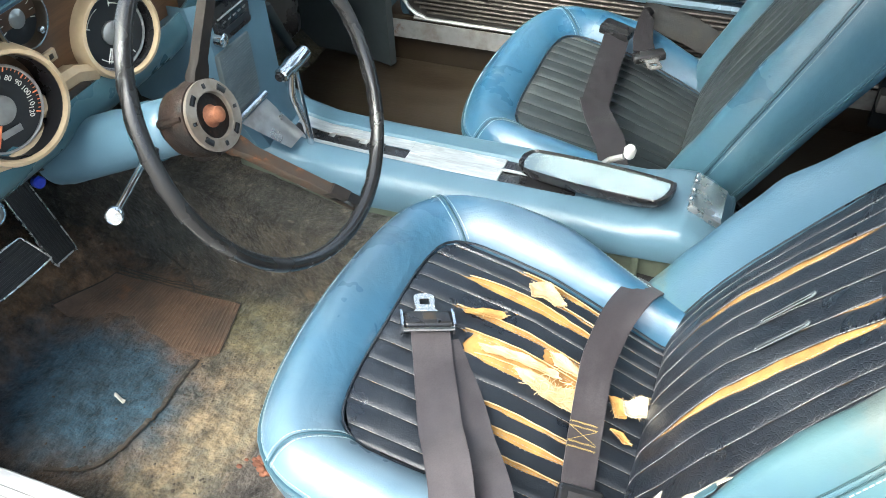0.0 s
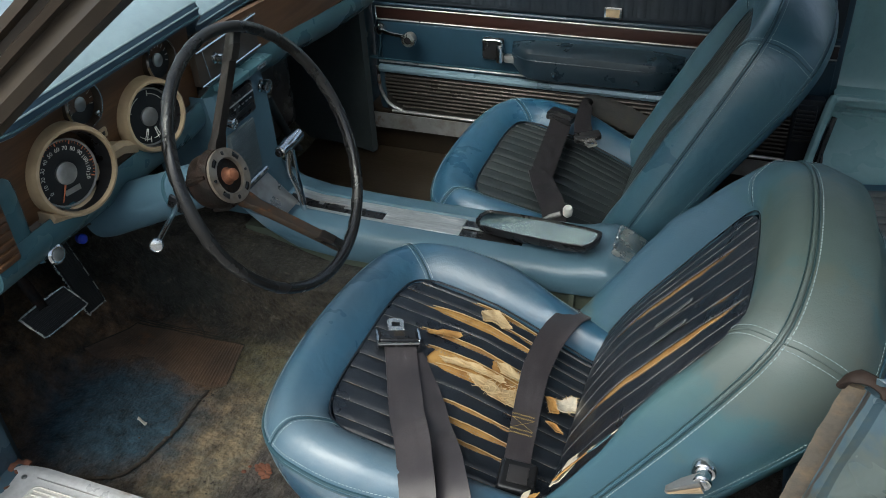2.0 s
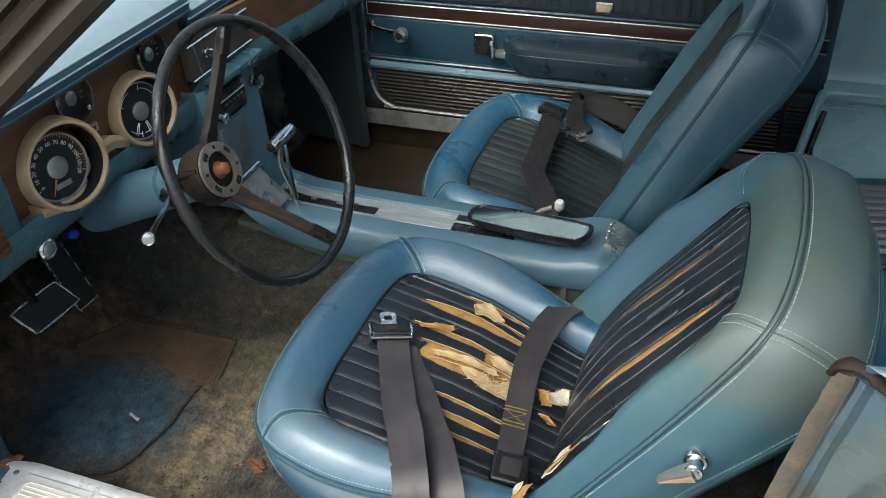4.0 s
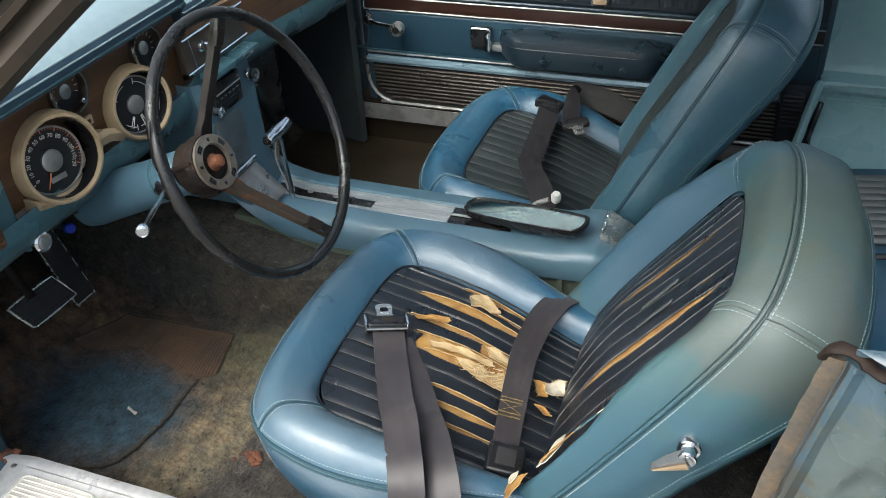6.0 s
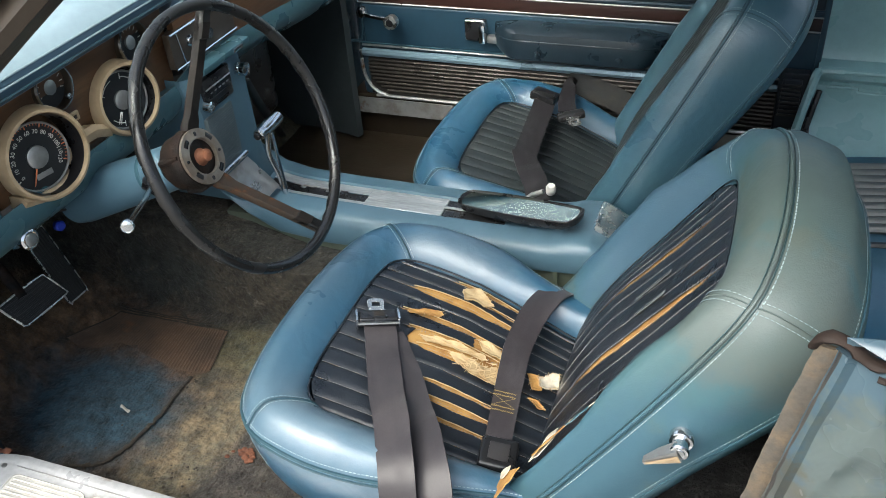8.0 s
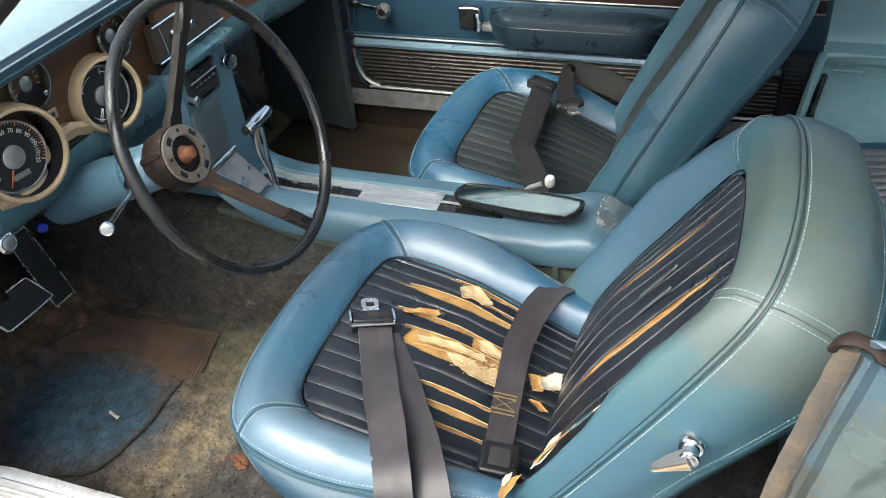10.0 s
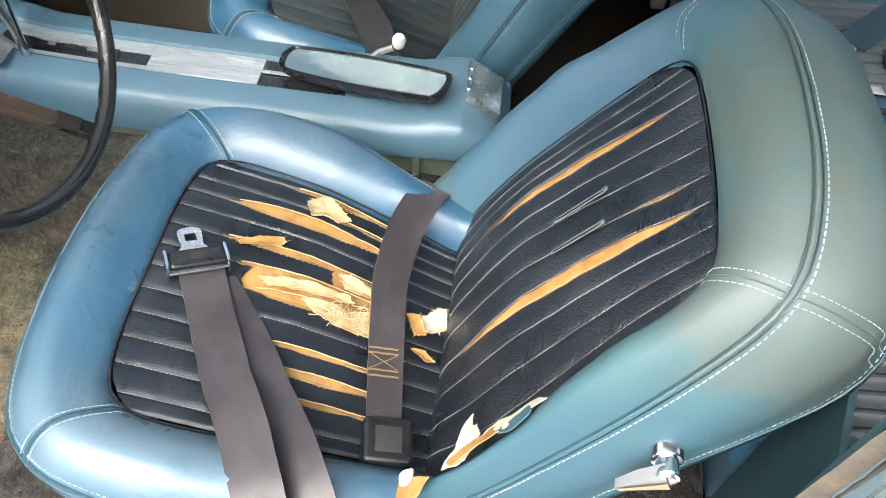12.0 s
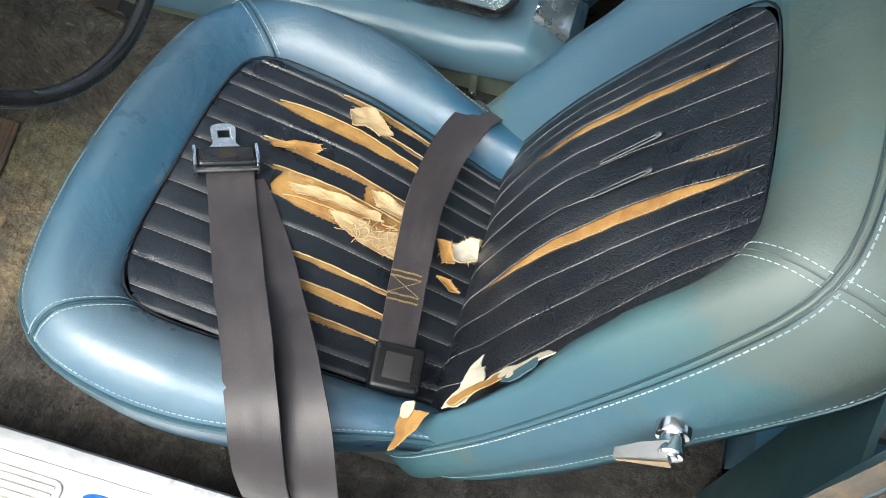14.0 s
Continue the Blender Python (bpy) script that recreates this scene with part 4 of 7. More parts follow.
# ---- dashboard ----
def dashboard():
    t = thing("dashboard", (-0.75, 0, 0.40), "blue padded dashboard with walnut fascia and cream gauge pods", "dashboard")
    # padded hood over the gauges, then the lower pad on the passenger side
    def pad_rows(ys, edge, top_z, lip_z):
        rows = []
        for y in ys:
            e, tz, lz = edge(y), top_z(y), lip_z(y)
            rows.append([(-1.02 + 0.10 * abs(y) ** 2, y, tz + 0.000), (-0.92, y, tz + 0.012), (-0.82, y, tz + 0.014), (e - 0.045, y, tz + 0.010), (e - 0.018, y, tz + 0.002), (e - 0.004, y, tz - 0.010), (e, y, tz - 0.020), (e - 0.003, y, lz + 0.004), (e - 0.010, y, lz), (e - 0.030, y, lz + 0.002), (e - 0.030, y, lz + 0.012)])
        return rows
    sm = lambda a: max(0.0, min(1.0, a)) ** 2 * (3 - 2 * max(0.0, min(1.0, a)))
    hood_edge = lambda y: -0.690 - 0.05 * sm((y + 0.105) / 0.05) - 0.06 * sm((-0.52 - y) / 0.10)
    drop = lambda y: 0.055 * sm((y + 0.105) / 0.06) + 0.035 * sm((y - 0.05) / 0.5)
    ys = np.concatenate([np.linspace(-0.615, -0.14, 26), np.linspace(-0.13, -0.03, 14), np.linspace(0.0, 0.615, 22)])
    rows = pad_rows(ys, hood_edge, lambda y: 0.655 - drop(y), lambda y: 0.612 - drop(y))
    part("pad", bm_loft([r[:6] for r in rows], closed=False), M_PAD, t, "blue vinyl dash pad, its top painted pale with sky light")
    part("pad_lip", bm_loft([r[5:] for r in rows], closed=False), M_PADLIP, t, "rolled front lip of the dash pad, shade painted in as dark blue")
    for k in (5, 6):
        part("pad_seam", bm_tube([r[k] for r in rows], 0.0017, 5), M_PAD, t)
    part("pad_seam", bm_tube([(hood_edge(y) - 0.0005, y, 0.622 - drop(y)) for y in ys], 0.0022, 5), M_PIPE, t)
    # walnut fascia, leaning
    fx = lambda z: -0.742 + 0.06 * (z - 0.50)
    part("fascia", thicken(bm_grid(lambda u, v: (fx(0.468 + 0.15 * u), -0.60 + 0.50 * v, 0.468 + 0.15 * u), 6, 30), 0.012), M_WOOD, t, "dark walnut-grain gauge fascia")
    part("fascia", thicken(bm_grid(lambda u, v: (-0.722, -0.095 + 0.69 * v, 0.497 - 0.05 * v + 0.085 * u), 4, 30), 0.012), M_WOOD, t, "brown walnut-grain fascia before the passenger")
    # blue lower dash, curved under
    def low(u, v):
        y = -0.61 + 1.22 * v
        zt = 0.470 + 0.02 * sm((y + 0.15) / 0.1) - 0.045 * sm(y / 0.6)
        x = -0.716 + 0.016 * math.sin(u * 2.2) - 0.10 * u ** 2.5
        return x, y, zt - 0.085 * u + 0.03 * u * sm((y + 0.55) / 0.1) * 0
    part("lower_panel", thicken(bm_grid(low, 12, 40), 0.006), M_DASHBLUE, t, "glossy blue painted lower dash panel")
    part("lower_edge", bm_tube([(-0.800, y, 0.384 + 0.018 * sm((y + 0.15) / 0.1) - 0.045 * sm(y / 0.6)) for y in np.linspace(-0.6, 0.6, 30)], 0.004, 6), M_GREENMETAL, t)
    # left end cap with vent and knob
    part("end_panel", bm_box((-0.790, -0.615, 0.430), (-0.712, -0.525, 0.56), 0.025, 3), M_DASHBLUE, t)
    vent = part("side_vent", bm_box((-0.722, -0.614, 0.455), (-0.702, -0.570, 0.555), 0.006), M_WOOD, t, "brown slatted side vent")
    for k in range(7):
        part("slat", bm_box((-0.705, -0.610, 0.463 + 0.0125 * k), (-0.698, -0.575, 0.468 + 0.0125 * k), 0.002), M_WOOD, vent)
    # light switch knob
    k = part("switch_knob", bm_disc_ring((-0.745, -0.508, 0.415), (1, -0.1, 0.1), (0, 0, 1), [0.018, 0.018, 0.009, 0.009, 0.013, 0.015, 0.015, 0.012], [0, 0.005, 0.006, 0.020, 0.023, 0.026, 0.036, 0.0385], 24), M_CHROME, t, "chrome light switch knob")
    part("cap", bm_disc_ring((-0.7065, -0.5119, 0.4189), (1, -0.1, 0.1), (0, 0, 1), [0.010, 0.008, 0.003], [0.0, 0.0012, 0.0014], 20), M_STEEL, k)

    def pod(c, r, depth, name, label):
        """A cream bezel cup: flared ring outside, a deep dark well and the dial at its bottom."""
        n = Vector((1, -0.22, 0.12)).normalized()
        pod_ = part(name, bm_disc_ring(Vector(c) - n * 0.02, n, (0, 0, 1), [r + 0.004, r + 0.003, r + 0.001, r - 0.002, r - 0.006, r - 0.008, r - 0.0085], [-0.01, 0.012, depth - 0.006, depth + 0.001, depth + 0.002, depth - 0.003, 0.005], 56, cap=False), M_CREAM, t, label)
        part("well", bm_disc_ring(Vector(c) - n * 0.02, n, (0, 0, 1), [r - 0.0086, r - 0.011, r - 0.013], [depth - 0.004, depth * 0.6, 0.008], 48, cap=False), M_PLASTIC, pod_)
        return pod_, n

    def dial(parent, c, n, r, kind):
        c = Vector(c)
        u = Vector((0, 0, 1)) - n * n.z
        u.normalize()
        w = n.cross(u)
        P = lambda a, q, h=0.001: c + n * h + q * (math.cos(a) * u - math.sin(a) * w)
        face = part("dial", bm_disc_ring(c - n * 0.003, n, u, [r, r, r - 0.001], [0, 0.002, 0.003], 48), M_GAUGE, parent)
        ring = part("ring", bm_tube([P(a, r - 0.001, 0.002) for a in np.linspace(0, 2 * math.pi, 60)[:-1]], 0.0018, 6, closed=True), M_STEEL, parent)
        cap = part("hub_cap", bm_disc_ring(c, n, u, [r * 0.33, r * 0.33, r * 0.28, r * 0.1], [0, 0.004, 0.0055, 0.006], 32), M_STEEL, parent, "brushed metal dial centre")
        if kind == "speed":
            bm, bo = bmesh.new(), bmesh.new()
            for i in range(41):
                a = radians(-120 + 240 * i / 40)
                long = i % 5 == 0
                d = P(a, r * 0.95) - P(a, r * (0.84 if long else 0.89))
                tgt = bo if i > 14 else bm
                bm_tube([P(a, r * (0.84 if long else 0.89)), P(a, r * 0.95)], 0.0010 if long else 0.0006, 4, bm=tgt)
            part("ticks", bm, M_WHITE, parent, smooth=False)
            part("ticks", bo, M_ORANGE, parent, "orange scale marks", smooth=False)
            for i in range(13):
                a = radians(-120 + 240 * i / 12)
                cv = bpy.data.curves.new("numeral", "FONT")
                cv.body, cv.size, cv.align_x, cv.align_y, cv.extrude = str(10 * i), 0.0085, "CENTER", "CENTER", 0.0002
                ob = new("numeral", cv)
                me = bpy.data.meshes.new_from_object(ob)
                bpy.data.objects.remove(ob)
                m = Matrix.Translation(P(a, r * 0.72, 0.0015)) @ Matrix((-w, u, n)).transposed().to_4x4() @ Matrix.Rotation(-a * 0.9, 4, "Z")
                me.transform(m)
                me.materials.append(M_WHITE)
                o2 = new("numeral", me)
                o2.parent = parent
            part("needle", bm_tube([P(radians(-150), r * 0.35, 0.003), P(radians(-150), r * 0.85, 0.003)], [0.0014, 0.0006], 5), M_ORANGE, parent, "orange needle")
            part("odometer", bm_box((-0.013, -0.004, 0), (0.013, 0.004, 0.0015), 0.0005, m=Matrix.Translation(P(math.pi, r * 0.55)) @ Matrix((-w, u, n)).transposed().to_4x4()), M_STEEL, parent)
        else:
            for a0, a1 in ((-60, -15), (15, 60), (150, 185), (195, 230)):
                part("scale_arc", bm_tube([P(radians(a0 + (a1 - a0) * q / 10), r * 0.78) for q in range(11)], 0.0007, 4), M_WHITE, parent, smooth=False)
                part("tick", bm_tube([P(radians(a0), r * 0.7), P(radians(a0), r * 0.9)], 0.0007, 4), M_WHITE, parent, smooth=False)
            bm = bmesh.new()
            for a in (165, 172, 208, 214):
                bm_tube([P(radians(a), r * 0.42, 0.002), P(radians(a), r * 0.85, 0.002)], [0.0012, 0.0005], 4, bm=bm)
            part("needle", bm, M_WHITE, parent)

    p1, n = pod((-0.722, -0.436, 0.515), 0.066, 0.050, "gauge_pod", "yellowed cream speedometer pod")
    dial(p1, (-0.714, -0.446, 0.515), n, 0.0495, "speed")
    p2, n = pod((-0.718, -0.250, 0.511), 0.058, 0.044, "gauge_pod", "yellowed cream fuel and temperature gauge pod")
    dial(p2, (-0.711, -0.256, 0.511), n, 0.046, "fuel")
    # cream bridge joining the two pods underneath
    part("pod_bridge", bm_loft([[(-0.735, y, 0.478 + h), (-0.712, y, 0.482 + h), (-0.706, y, 0.474 + h), (-0.710, y, 0.460 + h), (-0.735, y, 0.455 + h)] for y, h in ((-0.400, 0.008), (-0.38, 0.020), (-0.36, 0.026), (-0.33, 0.024), (-0.30, 0.010))], cap_start=True, cap_end=True), M_CREAM, t, "yellowed cream bridge between the pods")
    part("pod_bridge", bm_loft([[(-0.735, y, 0.466 + h), (-0.705, y, 0.466 + h), (-0.700, y, 0.460 + h), (-0.710, y, 0.446 + h), (-0.735, y, 0.446 + h)] for y, h in ((-0.500, 0.014), (-0.47, 0.002), (-0.44, -0.001), (-0.41, 0.004), (-0.385, 0.018))], cap_start=True, cap_end=True), M_CREAM, t, "yellowed cream lower edge of the pod")
    for c, r in (((-0.718, -0.372, 0.586), 0.033), ((-0.716, -0.190, 0.578), 0.033)):
        n = Vector((1, 0, 0.1)).normalized()
        g = part("small_gauge", bm_disc_ring(Vector(c) - n * 0.012, n, (0, 0, 1), [r + 0.002, r + 0.002, r, r - 0.002, r - 0.004], [0, 0.012, 0.016, 0.013, 0.003], 40, cap=False), M_DARKMETAL, t, "small round gauge with thin metal ring")
        part("ring", bm_disc_ring(Vector(c) - n * 0.012, n, (0, 0, 1), [r + 0.0022, r + 0.0012, r - 0.0005], [0.0125, 0.0168, 0.0166], 40, cap=False), M_CHROME, g)
        part("dial", bm_disc_ring(Vector(c) - n * 0.010, n, (0, 0, 1), [r - 0.003, r - 0.004], [0.0, 0.002], 36), M_GAUGE, g)
        part("hub_cap", bm_disc_ring(Vector(c) - n * 0.008, n, (0, 0, 1), [r * 0.33, r * 0.33, r * 0.15], [0, 0.003, 0.005], 20), M_STEEL, g)
        for a in range(-110, 111, 22):
            d = Vector((0, -math.sin(radians(a)), math.cos(radians(a))))
            part("tick", bm_tube([Vector(c) - n * 0.0065 + d * r * 0.62, Vector(c) - n * 0.0065 + d * r * 0.8], 0.0006, 4), M_WHITE, g, smooth=False)
        part("reset_knob", bm_disc_ring(Vector(c) + Vector((0.002, 0.018, -0.022)), n, (0, 0, 1), [0.004, 0.004, 0.002], [0, 0.004, 0.005], 12), M_CHROME, g)
    tag = part("fascia_tag", bm_box((-0.719, -0.364, 0.524), (-0.714, -0.346, 0.538), 0.001), M_CREAM, t, "small pale indicator window")
    part("lamp", bm_box((-0.7142, -0.358, 0.528), (-0.713, -0.352, 0.534), 0.0005), M_DARKMETAL, tag)
    part("fascia_tag", bm_box((-0.717, -0.565, 0.575), (-0.712, -0.552, 0.583), 0.001), M_WHITE, t)
    # heater controls between the gauges and the glove box
    cp = part("control_panel", bm_box((-0.720, -0.118, 0.498), (-0.706, 0.075, 0.560), 0.003, m=pose(0, 0, 0)), material("brown_control_panel", (0.055, 0.043, 0.034), 0.4, var=(0.040, 0.031, 0.025), vscale=12, vmix=0.6), t, "brown metal control panel with bright edge strips")
    for z in (0.499, 0.559):
        part("edge_strip", bm_tube([(-0.704, -0.118, z), (-0.704, 0.075, z)], 0.0022, 6), M_CHROME, cp)
    part("edge_strip", bm_tube([(-0.704, -0.100, 0.560), (-0.704, -0.090, 0.499)], 0.0012, 6), M_CHROME, cp)
    for y in (-0.068, -0.030):
        part("knob", bm_disc_ring((-0.706, y, 0.532), (1, 0, 0), (0, 0, 1), [0.010, 0.010, 0.006, 0.006, 0.010, 0.009], [0, 0.003, 0.004, 0.012, 0.014, 0.020], 20), M_CHROME, cp)
    bar = part("vent_bar", bm_box((-0.705, -0.090, 0.478), (-0.672, 0.062, 0.490), 0.004), M_DASHBLUE, t, "blue ledge over the radio opening")
    part("emblem", bm_box((-0.673, 0.005, 0.480), (-0.670, 0.035, 0.487), 0.001), M_CHROME, bar)
    part("glove_lock", bm_disc_ring((-0.722, 0.285, 0.438), (1, 0, 0), (0, 0, 1), [0.008, 0.008, 0.004], [0, 0.01, 0.012], 14), M_CHROME, t)
    # centre stack: blue box with open radio slot and brushed lower face
    rows = []
    for z, x, hw, cy in ((0.482, -0.690, 0.088, -0.038), (0.42, -0.682, 0.087, -0.038), (0.36, -0.680, 0.084, -0.036), (0.31, -0.678, 0.080, -0.033), (0.285, -0.676, 0.068, -0.020), (0.24, -0.672, 0.062, -0.008), (0.20, -0.665, 0.060, 0.004)):
        rows.append([(x - 0.16, cy - hw, z), (x - 0.012, cy - hw, z), (x, cy - hw + 0.012, z), (x + 0.004, cy, z), (x, cy + hw - 0.012, z), (x - 0.012, cy + hw, z), (x - 0.16, cy + hw, z)])
    stack = part("centre_column", bm_loft(rows, closed=False), M_CONSOLE, t, "blue moulded centre stack")
    part("radio_opening", bm_box((-0.690, -0.098, 0.412), (-0.6762, -0.012, 0.470), 0.004), M_PLASTIC, stack, "black radio face with worn pale markings")
    for k in range(5):
        part("marking", bm_box((-0.6765, -0.082 + 0.013 * k, 0.440), (-0.6755, -0.075 + 0.013 * k, 0.4425), 0.0003), M_STEEL, stack)
    part("dial_bar", bm_box((-0.6770, -0.088, 0.422), (-0.6745, -0.022, 0.432), 0.001), M_GAUGE, stack)
    part("edge_strip", bm_tube([(-0.675, -0.094, 0.452), (-0.675, -0.016, 0.452)], 0.0014, 6), M_STEEL, stack)
    kn = part("radio_knob", bm_disc_ring((-0.682, 0.018, 0.444), (1, 0, 0), (0, 0, 1), [0.012, 0.012, 0.007, 0.007, 0.013, 0.013, 0.008], [0, 0.003, 0.004, 0.010, 0.012, 0.020, 0.022], 24), M_CHROME, stack)
    part("radio_knob", bm_disc_ring((-0.679, -0.100, 0.425), (1, 0, 0), (0, 0, 1), [0.010, 0.010, 0.006], [0, 0.012, 0.015], 20), M_CHROME, stack)
    face = part("brushed_face", bm_box((-0.685, -0.112, 0.298), (-0.6735, -0.030, 0.404), 0.004), M_BRUSHDARK, stack, "ribbed grey metal ashtray door")
    for k in range(22):
        z = 0.305 + 0.0044 * k
        part("rib", bm_tube([(-0.6735, -0.109, z), (-0.6735, -0.033, z)], 0.0007, 5), M_BRUSHDARK, face)
    part("bright_strip", bm_tube([(-0.668, -0.112, 0.296), (-0.668, -0.028, 0.296)], 0.0048, 8), M_CHROME, stack, "bright chrome strip")
    part("foot_plate", bm_grid(lambda u, v: (-0.667 + 0.045 * u, -0.104 + 0.050 * u + (0.074 - 0.030 * u) * v, 0.288 - 0.070 * u), 4, 4), M_STEEL, stack, "grey metal plate at the console front")
    # bits hanging under the dash
    part("wiring", bm_tube(spline([(-0.78, -0.42, 0.39), (-0.76, -0.36, 0.375), (-0.78, -0.30, 0.385), (-0.80, -0.2, 0.37), (-0.79, -0.12, 0.375)], 24), 0.002, 5), M_SEALRUBBER, t)
    part("fuse_cap", bm_disc_ring((-0.862, -0.330, 0.295), (1, -0.3, 0.3), (0, 0, 1), [0.009, 0.009, 0.006], [0, 0.010, 0.013], 16), M_BLUECAP, t, "bright blue plastic connector cap")
    part("under_tray", bm_box((-1.10, -0.60, 0.40), (-0.79, 0.60, 0.41), 0.003), M_DARKMETAL, t)
    part("duct", bm_box((-1.05, 0.02, 0.18), (-0.82, 0.36, 0.42), 0.03, 3), M_PLASTIC, t, "black heater box under the dashboard")
    part("brace", bm_tube([(-0.70, 0.06, 0.40), (-0.74, 0.16, 0.28), (-0.80, 0.30, 0.14)], 0.010, 8, flat=0.4), M_KICK, t)


dashboard()


# ---- steering ----
WN = Vector((0.915, 0.0, 0.404)).normalized()
WU = Vector((-0.404, 0, 0.915)).normalized()
WY = Vector((0, 1, 0))
HUB = Vector((-0.512, -0.348, 0.487))
RIMC = Vector((-0.446, -0.322, 0.514))


def steering():
    t = thing("steering_wheel", tuple(HUB), "worn black steering wheel with rusty spokes and missing horn pad", "steering wheel")
    R = 0.190
    P = lambda a, q=R, h=0.0: RIMC + WN * h + q * (math.cos(a) * WU + math.sin(a) * WY)
    rings = []
    n = 120
    for i in range(n + 1):
        a = 2 * math.pi * i / n
        d = math.cos(a) * WU + math.sin(a) * WY
        ring = []
        for k in range(14):
            b = 2 * math.pi * k / 14
            r = 0.0082
            back = max(0.0, -math.sin(b))
            grip = 0.0011 * (1 if math.sin(a * 36) > 0.2 else -0.4) * max(0, back)
            ring.append(RIMC + d * (R + (r + grip) * math.cos(b)) + WN * ((r * 1.15 + grip) * math.sin(b)))
        rings.append(ring)
    bm = bm_loft(rings)
    bmesh.ops.remove_doubles(bm, verts=bm.verts, dist=1e-6)
    part("rim", bm, M_RIM, t, "black plastic rim with finger grips, dusty on top")

    def spoke(a, name_label, mat):
        d = math.cos(a) * WU + math.sin(a) * WY
        side = WN.cross(d)
        rows, pad = [], []
        for i in range(16):
            q = i / 15
            c = HUB + (RIMC - HUB) * (q ** 1.2) + WN * 0.012 * math.sin(math.pi * q) * 0.5 - WN * 0.004
            p = c + d * (0.040 + (R - 0.042) * q)
            w = 0.0095 - 0.001 * q + (0.004 if q < 0.1 else 0)
            th = 0.0045
            rows.append([p - side * w - WN * th * 2, p - side * w, p - side * w * 0.8 + WN * th, p + side * w * 0.8 + WN * th, p + side * w, p + side * w - WN * th * 2, p + side * w * 0.7 - WN * th, p - side * w * 0.7 - WN * th])
        s = part("spoke", bm_loft(rows, cap_start=True, cap_end=True), mat, t, name_label)
        tip = [[q + WN * 0.002 for q in r] for r in rows[12:]]
        part("tip_cover", bm_loft(tip, cap_start=True, cap_end=True), M_RIM, s)
        pl = [[p0 + (q - p0) * 1.0 + WN * 0.0035 for q in r] for r, p0 in ((r, sum((Vector(x) for x in r), Vector()) / 8) for r in rows[11:14])]
        part("switch_pad", bm_loft(pl, cap_start=True, cap_end=True), M_SPOKE, s)

    spoke(radians(22), "dark worn steel spoke", M_SPOKE)
    spoke(radians(168), "rust-pitted bright steel spoke", M_SPOKE2)
    # hub: rusty cup, slotted contact ring, shaft nut
    hub = part("hub", bm_disc_ring(HUB - WN * 0.046, WN, WU, [0.034, 0.040, 0.041, 0.041, 0.045, 0.045, 0.042, 0.040], [0, 0.004, 0.012, 0.026, 0.029, 0.037, 0.044, 0.045], 48), M_RUST, t, "rusty steel steering hub")
    for a in (0.9, 2.3, 3.6, 5.2):
        d = math.cos(a) * WU + math.sin(a) * WY
        part("lug", bm_tube([HUB + d * 0.040 - WN * 0.040, HUB + d * 0.044 - WN * 0.018, HUB + d * 0.043 - WN * 0.004], [0.006, 0.005, 0.003], 8), M_RUST, hub)
    part("contact_ring", bm_disc_ring(HUB, WN, WU, [0.040, 0.041, 0.041, 0.027, 0.026, 0.026], [-0.002, 0, 0.004, 0.005, 0.003, -0.006], 48, cap=False), M_RINGMETAL, hub, "slotted grey-brown contact ring")
    for k in range(8):
        a = 2 * math.pi * (k + 0.3) / 8
        pts = [HUB + WN * 0.0052 + 0.0335 * (math.cos(a + j * 0.06) * WU + math.sin(a + j * 0.06) * WY) for j in range(-3, 4)]
        part("slot", bm_tube(pts if k % 2 else pts[2:5], 0.0036 if k % 2 else 0.003, 6, flat=0.25, up=tuple(WN)), M_PLASTIC, hub)
    part("well", bm_disc_ring(HUB - WN * 0.02, WN, WU, [0.027, 0.026, 0.012], [0.012, 0.004, 0.0], 32), M_RUST, hub)
    nut = part("shaft_nut", bm_disc_ring(HUB - WN * 0.018, WN, WU, [0.017, 0.018, 0.017, 0.012, 0.010, 0.009, 0.004], [0, 0.003, 0.014, 0.018, 0.020, 0.030, 0.033], 18), M_COPPER, hub, "orange rusted shaft nut")
    part("collar", bm_disc_ring(HUB - WN * 0.02, WN, WU, [0.022, 0.021, 0.016], [0.0, 0.008, 0.010], 20), M_COPPER, hub)
    # column
    c = thing("steering_column", tuple(HUB - WN * 0.2), "blue painted steering column shroud", "steering column")
    A = HUB - WN * 0.058
    part("shroud", bm_disc_ring(A, -WN, WU, [0.028, 0.032, 0.034, 0.035, 0.037, 0.039, 0.037], [0.0, 0.004, 0.012, 0.085, 0.10, 0.21, 0.23], 40), M_CONSOLE, c, "blue painted column shroud")
    part("collar", bm_disc_ring(A, -WN, WU, [0.0335, 0.0362, 0.0362, 0.034], [0.038, 0.040, 0.045, 0.047], 40, cap=False), M_DASHBLUE, c)
    slot = A - WN * 0.028 - WY * 0.032 - WU * 0.006
    part("lever_slot", bm_box((-0.013, -0.006, -0.011), (0.013, 0.006, 0.011), 0.002, m=Matrix.Translation(slot) @ pose(0, 0, 0, 0, 24, 0)), M_PLASTIC, c)
    tip = Vector((-0.497, -0.541, 0.496))
    lv = part("turn_lever", bm_tube([slot, slot.lerp(tip, 0.3) + Vector((0, 0, -0.003)), slot.lerp(tip, 0.9), tip], [0.0042, 0.0040, 0.0036, 0.0036], 10), M_CHROME, c, "chrome turn signal lever")
    dv = (tip - slot).normalized()
    part("lever_knob", bm_disc_ring(tip - dv * 0.016, dv, (0, 0, 1), [0.004, 0.006, 0.0088, 0.0092, 0.0078, 0.0074, 0.003], [0, 0.005, 0.008, 0.014, 0.016, 0.0148, 0.0155], 24), M_CHROME, lv)


steering()


